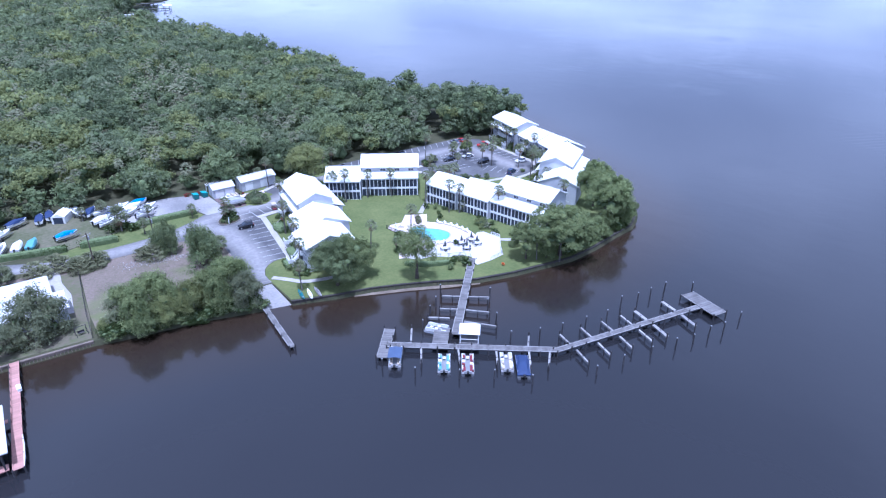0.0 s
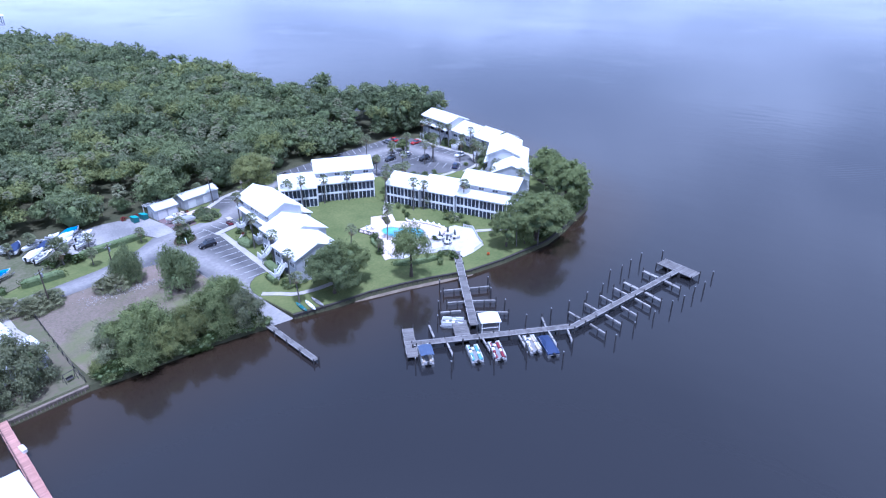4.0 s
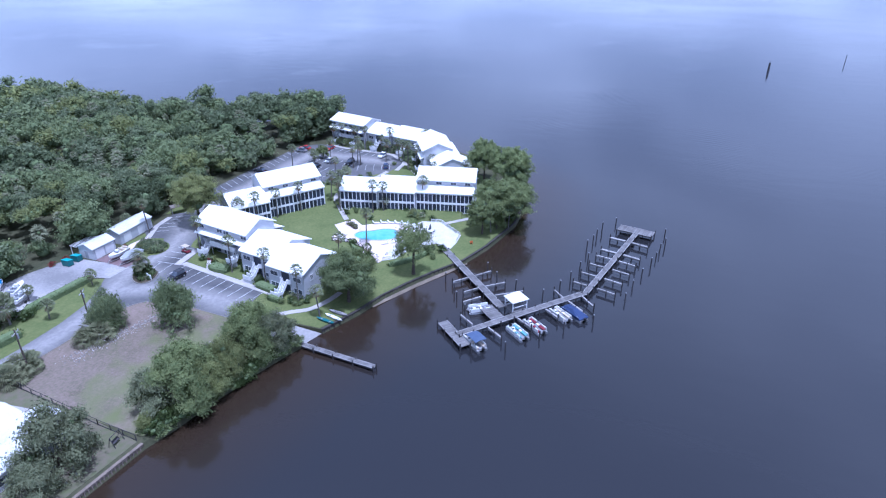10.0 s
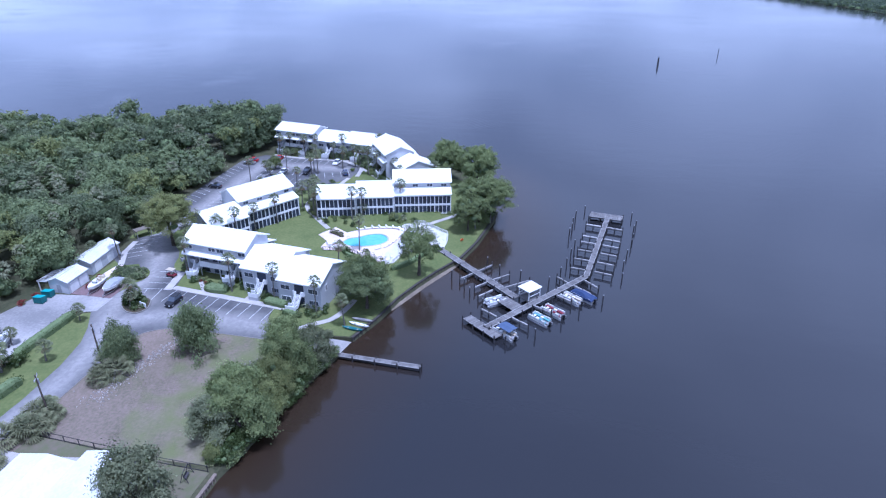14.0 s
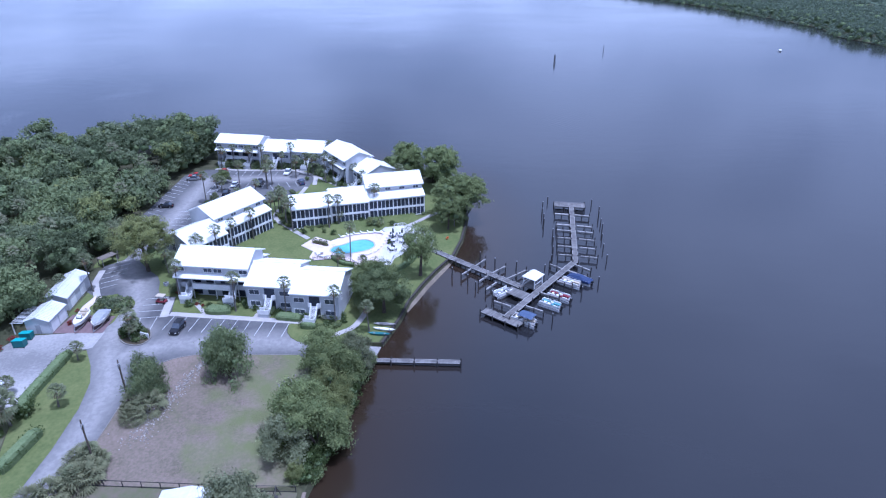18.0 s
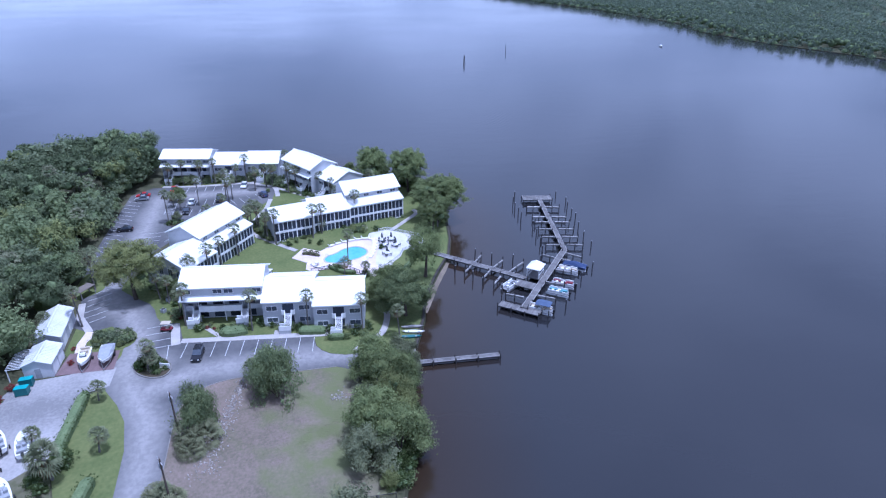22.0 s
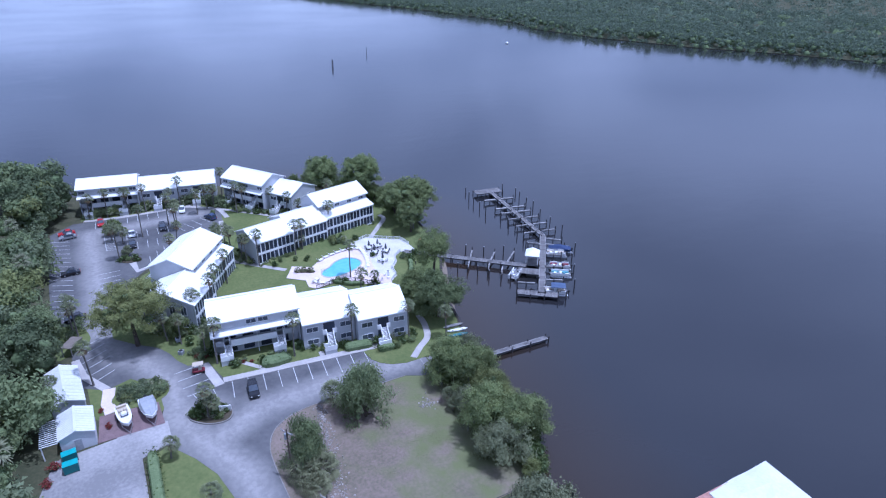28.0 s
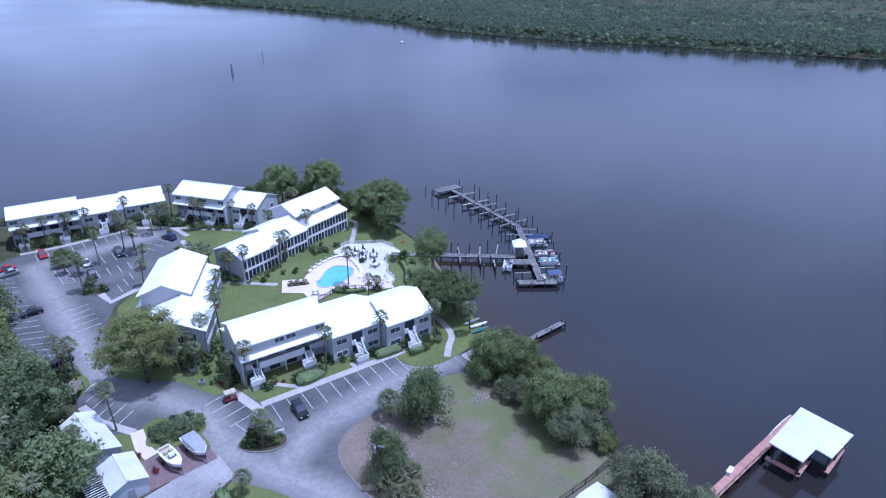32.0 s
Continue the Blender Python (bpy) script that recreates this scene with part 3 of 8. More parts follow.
def wear_tracks(ob, half=4.4):
    """Cut the sheet into small pieces and note how near each one lies to the wheel tracks."""
    bm = bmesh.new()
    bm.from_mesh(ob.data)
    for axis, lo, hi in (((1, 0, 0), -12, 148), ((0, 1, 0), 108, 168)):
        for k in range(lo, hi, 2):
            bmesh.ops.bisect_plane(bm, geom=bm.faces[:] + bm.edges[:] + bm.verts[:], plane_co=Vector(axis) * k, plane_no=axis)
    bm.to_mesh(ob.data)
    bm.free()
    ends = np.array([(*a, *b) for lane in LANES for a, b in zip(lane, lane[1:])], dtype=float)
    p, d = ends[:, :2], ends[:, 2:] - ends[:, :2]
    vals = []
    for v in ob.data.vertices:
        q = np.array(v.co[:2])
        f = np.clip(((q - p) * d).sum(1) / (d * d).sum(1), 0, 1)[:, None]
        vals.append(max(0.0, 1 - np.sqrt((((p + f * d) - q) ** 2).sum(1)).min() / half))
    ob.data.attributes.new("wear", "FLOAT", "POINT").data.foreach_set("value", np.array(vals, dtype=np.float32))


slab("road", [(-90, 168), (-7, 146), (3, 141.8), (8, 140.5), (18.5, 140), (28, 140), (32.9, 139.6), (36.4, 138), (38.3, 135.3), (39.3, 131.5), (39.2, 127), (38.8, 113),
      (37.4, 110.5), (36.4, 107.4), (42.0, 107.0), (42.1, 111.1), (43.1, 113.7), (44.5, 115.3), (46.3, 116.3), (49.6, 116.7), (52.9, 141.6), (60.8, 143.3), (61.4, 146.8), (64, 148.2), (67.4, 149.2), (70.4, 150.8), (74, 154.6), (78, 158), (81, 158.2), (97, 154.5), (104.5, 150.6),
      (108, 147.6), (108.6, 142.5), (114, 138), (119, 134), (123, 130), (129, 125.7), (134.7, 124.9), (139, 125.6), (144.7, 132.6), (145, 140), (145.2, 150), (146.4, 158), (146.8, 163),
      (141, 168.6), (109, 169.0), (88, 168.6), (76, 165.5), (64, 164.5), (61, 160.5), (62.5, 156.5), (58, 152.6), (51, 152.4), (46, 154), (42, 153.6), (36.3, 150), (31.5, 147.8), (24.5, 146.4),
      (15, 145.9), (7, 146.2), (1, 147.9), (-7, 152), (-90, 174)], GZ - 0.2, AZ, M_ASPH, "sun-bleached grey asphalt road and car park", "road")
wear_tracks(bpy.data.objects["road"])
slab("gravel_yard", [(42, 152.4), (47.4, 152.4), (48.5, 154.5), (51.5, 157), (47, 160), (46.2, 168.5), (36, 171.5), (24, 172), (19, 169), (22, 161), (25.5, 157.2), (40.3, 157.0)],
     GZ - 0.2, AZ + 0.004, M_GRAVEL, "pale dusty crushed gravel yard", "yard")
slab("lawn_sheds", [(51, 152.2), (58, 151.5), (63, 156), (62, 160.5), (66, 163.5), (60, 163.2), (54, 163), (46.5, 156.5)], GZ - 0.2, GZ + 0.04, M_LAWN, "patch of lawn by the sheds", "lawn")
slab("lawn_shelter", smooth_loop([(75.4, 166.4), (79, 162.2), (84, 162.6), (87.4, 165.4), (87, 168), (76, 168)], 3), GZ - 0.2, AZ + 0.03, M_LAWN, "rough grass round the open shelter", "lawn")
slab("brick_apron", [(47.0, 152.8), (53.2, 153.0), (54.0, 162), (47.2, 162.6)], GZ - 0.2, AZ + 0.01, M_BRICK, "dull red brick paving before the sheds", "paving")
slab("planting_bed", smooth_loop([(53.2, 155.6), (54.4, 151.6), (58, 150.9), (60.8, 153.4), (60.2, 157.8), (57, 160), (54.8, 158)], 4), GZ - 0.2, AZ + 0.05, M_LAWN, "raised bed of shrubs and grass", "bed")
ISLE = [(46.2, 149.2), (43.8, 147.6), (42.6, 145.4), (42.8, 143.4), (45.0, 142.6), (48.2, 144.2), (48.6, 147.4)]
slab("planting_bed_island", smooth_loop(ISLE, 4), GZ - 0.2, AZ + 0.12, M_MULCH, "kerbed planting island with bark mulch", "bed")
bm = bmesh.new()
rim = smooth_loop(ISLE, 4)
for a, b in zip(rim, rim[1:] + rim[:1]):
    beam(bm, (a.x, a.y, AZ + 0.08), (b.x, b.y, AZ + 0.08), 0.22, 0.2)
tagged(finish("kerb_island", bm, M_CURB), "low pale kerb round the planting island", "kerb", "", "structure")

strip("kerb_lot", [Vector(p) for p in smooth_line([(8, 140.45), (18.5, 139.95), (28, 139.95), (32.9, 139.55), (36.4, 137.95), (38.3, 135.25), (39.3, 131.5), (39.2, 127), (38.8, 113)])], 0.16, GZ - 0.1, AZ + 0.02, M_CURB, "worn grey kerb between the road and the vacant lot", "kerb")
cdir, cout = Vector((0.134, 0.991)), Vector((-0.991, 0.134))
c0 = Vector((49.1, 113.2))


def walkway(name, pts, width, material=M_CONC, label="pale concrete footpath", lift=0.10):
    return strip(name, [Vector(p) for p in pts], width, GZ - 0.15, GZ + lift, material, label, "path")


walkway("pavement_a", [c0 - cout * 0.8, c0 + cdir * 29.2 - cout * 0.8], 1.5, label="pale concrete walk beside the parking bays")
walkway("pavement_a_end", [(52.6, 142.9), (60.5, 144.1)], 1.7)
for k, (s, d) in enumerate(((19.5, 5.2), (11.0, 1.5), (1.2, 1.2))):
    p = c0 + cdir * s - cout * 1.5
    walkway("path_to_stair", [p, p - cout * d], 1.0, lift=0.104)
walkway("path_a_fork", [(53.4, 134.5), (55.7, 136.3), (57.6, 137.8)], 0.9, lift=0.108)
walkway("path_point", smooth_line([(43.0, 109.0), (45.5, 106.2), (47.9, 103.3), (52.2, 101.6), (56, 101)]), 1.3)
walkway("path_pool", smooth_line([(90.2, 119.2), (94.5, 123.2), (98.5, 126.6), (101.5, 129.3), (106, 131.2), (112, 130.5), (121, 127.5), (129, 126.2)]), 1.3)
walkway("path_east", smooth_line([(96.8, 94.2), (103.2, 88.6), (108, 84.6), (111, 84.8)]), 1.3)
walkway("path_d_front", smooth_line([(147.6, 160.2), (146.9, 157), (145.9, 150), (145.7, 141), (145.4, 133), (142.2, 128.6), (139.4, 125.0), (131, 124.0)]), 1.4)
for a, b in (((146.6, 156.4), (149.2, 156.0)), ((145.9, 149.8), (147.8, 149.4)), ((145.8, 140.8), (148.2, 140.4)), ((145.5, 133), (147.6, 130.4))):
    walkway("path_to_stair", [a, b], 1.0, lift=0.104)
walkway("path_e_lawn", smooth_line([(139, 124.8), (135.8, 121.6), (131.4, 117.6), (127.4, 113.8), (122.6, 109.6)]), 1.2, lift=0.106)
walkway("path_sheds", [(61.2, 160.4), (67.5, 163.8), (73.5, 164.9)], 1.4)
walkway("path_shed_apron", [(61.2, 160.0), (57, 160.6), (54.0, 160.2)], 2.0, M_PINK, "pale pink paving between the sheds", 0.108)
walkway("pavement_b_end", [(112.6, 151.0), (107.2, 150.4), (109.4, 144.0), (108.6, 142.0)], 1.6)
slab("lawn_small", [(117, 125.4), (122.6, 126.2), (129, 125.4), (134.6, 124.4), (139, 124.4), (146, 131), (146.4, 142), (146.8, 152), (148, 161), (158, 160), (158, 132), (150, 120), (140, 118), (126.4, 110), (120, 116)], GZ - 0.2, GZ + 0.05, M_LAWN, "green lawn between the paths and the buildings", "lawn")
slab("planting_bed_lot", smooth_loop([(112.8, 149.2), (115, 149), (116.4, 151.6), (115.8, 154), (113.6, 153), (112.8, 151.4)], 4), GZ - 0.2, AZ + 0.1, M_MULCH, "mulched planting bed in the car park", "bed")

# concrete boat ramp that runs down into the water
bm = bmesh.new()
ring = [(36.0, 108.8, AZ - 0.338), (42.1, 108.2, AZ - 0.338), (42.6, 98.5, -0.2), (42.3, 92.5, -0.95), (36.6, 93.6, -0.95), (37.0, 100, -0.2)]
v = [bm.verts.new(p) for p in ring]
bm.faces.new((v[0], v[1], v[2], v[5]))
bm.faces.new((v[5], v[2], v[3], v[4]))
ret = bmesh.ops.extrude_face_region(bm, geom=bm.faces[:])
for e in ret["geom"]:
    if isinstance(e, bmesh.types.BMVert):
        e.co.z += 0.35
tagged(finish("boat_ramp", bm, M_GRAVEL), "pale worn concrete boat ramp into the water", "ramp", "", "structure")
slab("beach", smooth_line([(55.5, 93.4), (62, 91.2), (69, 87.9), (76, 84.2), (81, 81.2)]) + [Vector(p) for p in ((80.3, 80.6), (73.5, 83.6), (66, 87.4), (60.5, 89.8), (54.8, 92.4))],
     -0.4, 0.05, M_SAND, "narrow wet sand strip below the seawall", "beach")


def paint(name, segs, label):
    bm = bmesh.new()
    for a, b in segs:
        beam(bm, (a[0], a[1], AZ + 0.004), (b[0], b[1], AZ + 0.004), 0.11, 0.02)
    return tagged(finish(name, bm, M_LINE), label, "road marking", "", "structure")


segs = []
for k in range(1, 11):
    a = c0 + cdir * (0.6 + 2.72 * k)
    segs.append((a, a + cout * 5.0))
paint("parking_lines_a", segs, "worn white parking bay lines on asphalt")
paint("parking_lines_a_end", [((52.8 + k * 2.6, 143.6 + 0.36 * k), (52.2 + k * 2.6, 148.4 + 0.36 * k)) for k in range(4)], "white parking bay lines")
paint("parking_lines_island", [((47.5, 146.5), (52.5, 147.5)), ((48.0, 143.9), (52.6, 144.2))], "white parking bay lines")
paint("parking_lines_sheds", [((64.0 + 2.6 * k, 163.0 + 0.25 * k), (66.8 + 2.6 * k, 158.7 + 0.25 * k)) for k in range(6)], "white angled parking bay lines")
paint("parking_lines_woods", [((92.5 + 2.72 * k, 168.4), (90.4 + 2.72 * k, 164.2)) for k in range(17)], "long row of white parking bay lines beside the woods")
paint("parking_lines_d", [((145.0, 157.4 - 2.72 * k), (140.3, 157.7 - 2.72 * k)) for k in range(9)], "row of white parking bay lines")
paint("parking_lines_mid", [((132.9, 150.6 - 2.62 * k), (128.3, 150.8 - 2.62 * k)) for k in range(5)] + [((125.4, 151.0 - 2.42 * k), (120.6, 151.3 - 2.42 * k)) for k in range(5)] + [((131.8 - 1.15 * k, 153.6), (132.6 - 1.15 * k, 156.0)) for k in range(9)] + [((131.8, 153.6), (122.6, 153.7)), ((132.4, 156.0), (123.0, 156.1))], "double row of white parking bay lines")
paint("parking_lines_e", [((131.0 - 1.1 * k, 126.6 + 2.4 * k), (135.6 - 1.1 * k, 128.6 + 2.4 * k)) for k in range(5)], "angled white parking bay lines")
paint("parking_lines_b", [((109.6 - 2.55 * k, 154.2 + 0.1 * k), (109.4 - 2.55 * k, 158.9 + 0.1 * k)) for k in range(5)] + [((114.5 + 2.4 * k, 146.9 - 2.0 * k), (110.3 + 2.4 * k, 147.1 - 2.0 * k)) for k in range(3)], "white parking bay lines behind the building")

# seawalls
def seawall(name, pts, label, top=GZ + 0.12, w=0.4, material=M_SEAWALL, gap=1.2):
    bm = bmesh.new()
    for a, b in zip(pts, pts[1:]):
        beam(bm, (a[0], a[1], top - 0.09), (b[0], b[1], top - 0.09), w, 0.18)
        beam(bm, (a[0], a[1], top / 2 - 0.9), (b[0], b[1], top / 2 - 0.9), w * 0.5, top + 1.5)
        d = Vector((b[0] - a[0], b[1] - a[1]))
        for k in range(int(d.length / gap)):
            q = Vector(a[:2]) + d * (k + 0.5) * gap / d.length
            o = Vector((d.y, -d.x)).normalized() * w * 0.42
            box(bm, q.x + o.x - 0.08, q.y + o.y - 0.08, -0.8, q.x + o.x + 0.08, q.y + o.y + 0.08, top - 0.2)
    return tagged(finish(name, bm, material), label, "seawall", "", "structure")


seawall("seawall_point", [(42.4, 97.2), *SHORE_SOUTH[12:], (131, 79.6), (139, 84.1)], "dark stained concrete seawall with pilasters")
seawall("seawall_house", [(-60, 108.4), (-8, 106.9), (6, 106.0)], "ribbed tan timber bulkhead along the yard", w=0.5, material=M_TANWALL, gap=0.62)

# ---- condominium buildings ----
def gable_roof(x0, x1, y0, y1, eave, ridge, th=0.22):
    """A gable roof of real thickness whose ridge runs along x."""
    bm = bmesh.new()
    ym = (y0 + y1) / 2
    prof = [(y0, eave), (ym, ridge), (y1, eave), (y1, eave - th), (ym, ridge - th), (y0, eave - th)]
    a = [bm.verts.new((x0, y, z)) for y, z in prof]
    b = [bm.verts.new((x1, y, z)) for y, z in prof]
    for i in range(6):
        j = (i + 1) % 6
        bm.faces.new((a[i], a[j], b[j], b[i]))
    for s in (a, b):
        bm.faces.new((s[0], s[1], s[4], s[5]))
        bm.faces.new((s[1], s[2], s[3], s[4]))
    return bm


def roof_seams(x0, x1, y0, y1, eave, ridge, step=0.6):
    bm = bmesh.new()
    ym = (y0 + y1) / 2
    for k in range(1, int((x1 - x0) / step)):
        x = x0 + k * step
        beam(bm, (x, y0 + 0.02, eave + 0.02), (x, ym, ridge + 0.02), 0.05, 0.05)
        beam(bm, (x, y1 - 0.02, eave + 0.02), (x, ym, ridge + 0.02), 0.05, 0.05)
    beam(bm, (x0, ym, ridge + 0.03), (x1, ym, ridge + 0.03), 0.35, 0.06)
    return bm


def gable_wall(x0, x1, y0, y1, h, ridge):
    """A closed body with gable ends: walls seen from outside, up to the roof."""
    bm = bmesh.new()
    ym = (y0 + y1) / 2
    prof = [(y0, 0), (y1, 0), (y1, h), (ym, ridge), (y0, h)]
    a = [bm.verts.new((x0, y, z)) for y, z in prof]
    b = [bm.verts.new((x1, y, z)) for y, z in prof]
    for i in range(5):
        j = (i + 1) % 5
        bm.faces.new((a[i], a[j], b[j], b[i]))
    bm.faces.new(a[::-1])
    bm.faces.new(b)
    return bm


def window(parent, x, y, z, w, h, face="y-"):
    """A framed window on a wall that faces y-, y+, x- or x+."""
    t, g = 0.09, 0.05
    along = face[0] == "y"
    s = -1 if face[1] == "-" else 1

    def bx(u0, z0, u1, z1, d0, d1):
        lo, hi = sorted((s * d0, s * d1))
        return (x + u0, y + lo, z + z0, x + u1, y + hi, z + z1) if along else (x + lo, y + u0, z + z0, x + hi, y + u1, z + z1)
    pane = part("window", boxes(bx(-w / 2, 0, w / 2, h, -0.02, g - 0.02)), M_GLASS, parent)
    part("window_frame", boxes(bx(-w / 2 - t, -t, w / 2 + t, 0, 0, g + 0.04), bx(-w / 2 - t, h, w / 2 + t, h + t, 0, g + 0.02), bx(-w / 2 - t, 0, -w / 2, h, 0, g + 0.02),
                               bx(w / 2, 0, w / 2 + t, h, 0, g + 0.02), bx(-0.03, 0, 0.03, h, 0, g + 0.01)), M_TRIM, pane)


def stair(parent, x, y, top=2.9, run=2.9, foot=0.8, head=1.3):
    """An outside stair that comes down away from the wall to a walled landing, which opens to one side."""
    wd = 1.25
    yb, yf = y - run, y - run - 1.15
    body = part("stair", boxes((x - wd / 2 - 1.0, yf, 0, x + wd / 2, yb, foot)), M_WALL, parent, "outside stair with white rails")
    part("landing", boxes((x - head / 2, y - 0.9, top - 0.2, x + head / 2, y + 0.2, top)), M_WALL, body)
    bm = bmesh.new()
    for sx in (-1, 1):
        xx = x + sx * wd / 2
        beam(bm, (xx, y - 0.8, top + 0.1), (xx, yb, foot + 0.1), 0.1, 0.3)
        beam(bm, (xx, y - 0.8, top + 0.95), (xx, yb, foot + 0.95), 0.13, 0.14)
        for f in (0.0, 0.33, 0.66, 1.0):
            yy, zz = y - 0.8 - (run - 0.8) * f, top - (top - foot) * f
            box(bm, xx - 0.04, yy - 0.04, zz, xx + 0.04, yy + 0.04, zz + 0.95)
        hx = x + sx * head / 2
        beam(bm, (hx, y + 0.1, top + 0.5), (hx, y - 0.9, top + 0.5), 0.1, 1.0)
        if head > wd:
            beam(bm, (xx, y - 0.88, top + 0.5), (hx, y - 0.88, top + 0.5), 0.1, 1.0)
    beam(bm, (x + wd / 2, yb, foot + 0.45), (x + wd / 2, yf, foot + 0.45), 0.14, 0.9)
    beam(bm, (x - wd / 2 - 1.0, yf, foot + 0.4), (x + wd / 2, yf, foot + 0.4), 0.14, 1.0)
    beam(bm, (x - wd / 2 - 1.0, yb, foot + 0.4), (x - wd / 2, yb, foot + 0.4), 0.14, 1.0)
    part("stair_rail", bm, M_TRIM, body, "white painted stair rail")
    n = 10
    for k in range(n):
        yy = y - 0.9 - (run - 0.9) * (k + 0.5) / n
        zz = top - (top - foot) * (k + 1) / (n + 1)
        part("step", boxes((x - wd / 2 + 0.07, yy - 0.12, zz - 0.06, x + wd / 2 - 0.07, yy + 0.02, zz)), M_TRIM, body)


def porch(parent, x0, x1, y, top, bays):
    """Two floors of screened porch between white posts, facing y+."""
    step = (x1 - x0) / bays
    bm = boxes((x0, y - 0.16, 0, x1, y, 0.3), (x0, y - 0.16, 2.55, x1, y + 0.02, 3.15), (x0, y - 0.16, top - 0.32, x1, y, top))
    part("porch_beam", bm, M_TRIM, parent, "white painted porch beams")
    for k in range(bays + 1):
        xx = x0 + k * step
        w = 0.14 if k % 4 == 0 else 0.07
        part("porch_post", boxes((xx - w, y - 0.17, 0, xx + w, y + 0.03, top - 0.02)), M_TRIM, parent)
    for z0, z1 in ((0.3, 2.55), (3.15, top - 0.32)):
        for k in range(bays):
            part("porch_screen", boxes((x0 + k * step + 0.07, y - 0.12, z0, x0 + (k + 1) * step - 0.07, y - 0.08, z1)), M_SCREEN_RECESS, parent)


def low_unit(b, x0, x1, y0, y1, stairs, screened, eave=5.9, ridge=8.4, left_end=True):
    wall = part("wall", gable_wall(x0 + 0.1, x1 - 0.1, y0 + 0.55, y1 - 0.55, eave - 0.05, ridge - 0.28), M_WALL, b)
    roof = part("roof", gable_roof(x0 - 0.05, x1 + 0.15, y0, y1, eave, ridge), M_ROOF, b, "white metal gable roof")
    part("roof_seam", roof_seams(x0 - 0.05, x1 + 0.15, y0, y1, eave, ridge), M_ROOF, roof)
    fy = y0 + 0.55
    xm = (x0 + x1) / 2
    if stairs:
        # the entries are not carved: flat dark panels paint the shade of the openings
        part("door_recess", boxes((xm - 1.1, fy - 0.02, 2.95, xm + 1.1, fy + 0.05, 5.2)), M_SCREEN_RECESS, wall, "flat dark panel standing in for shade in the entry")
        part("door_recess", boxes((xm - 1.1, fy - 0.02, 0.1, xm + 1.1, fy + 0.05, 2.4)), M_SCREEN_RECESS, wall, "flat dark panel standing in for shade in the entry")
        stair(b, xm, fy + 0.5, run=2.6, foot=1.0, head=2.6)
        for xx in (x0 + 1.9, x1 - 1.9):
            for zz in (1.0, 3.7):
                window(wall, xx, fy, zz, 2.1, 1.0)
    if screened:
        porch(b, x0 + 0.2, x1 - 0.2, y1 - 0.25, eave - 0.15, max(6, round((x1 - x0) / 1.15)))
    return wall


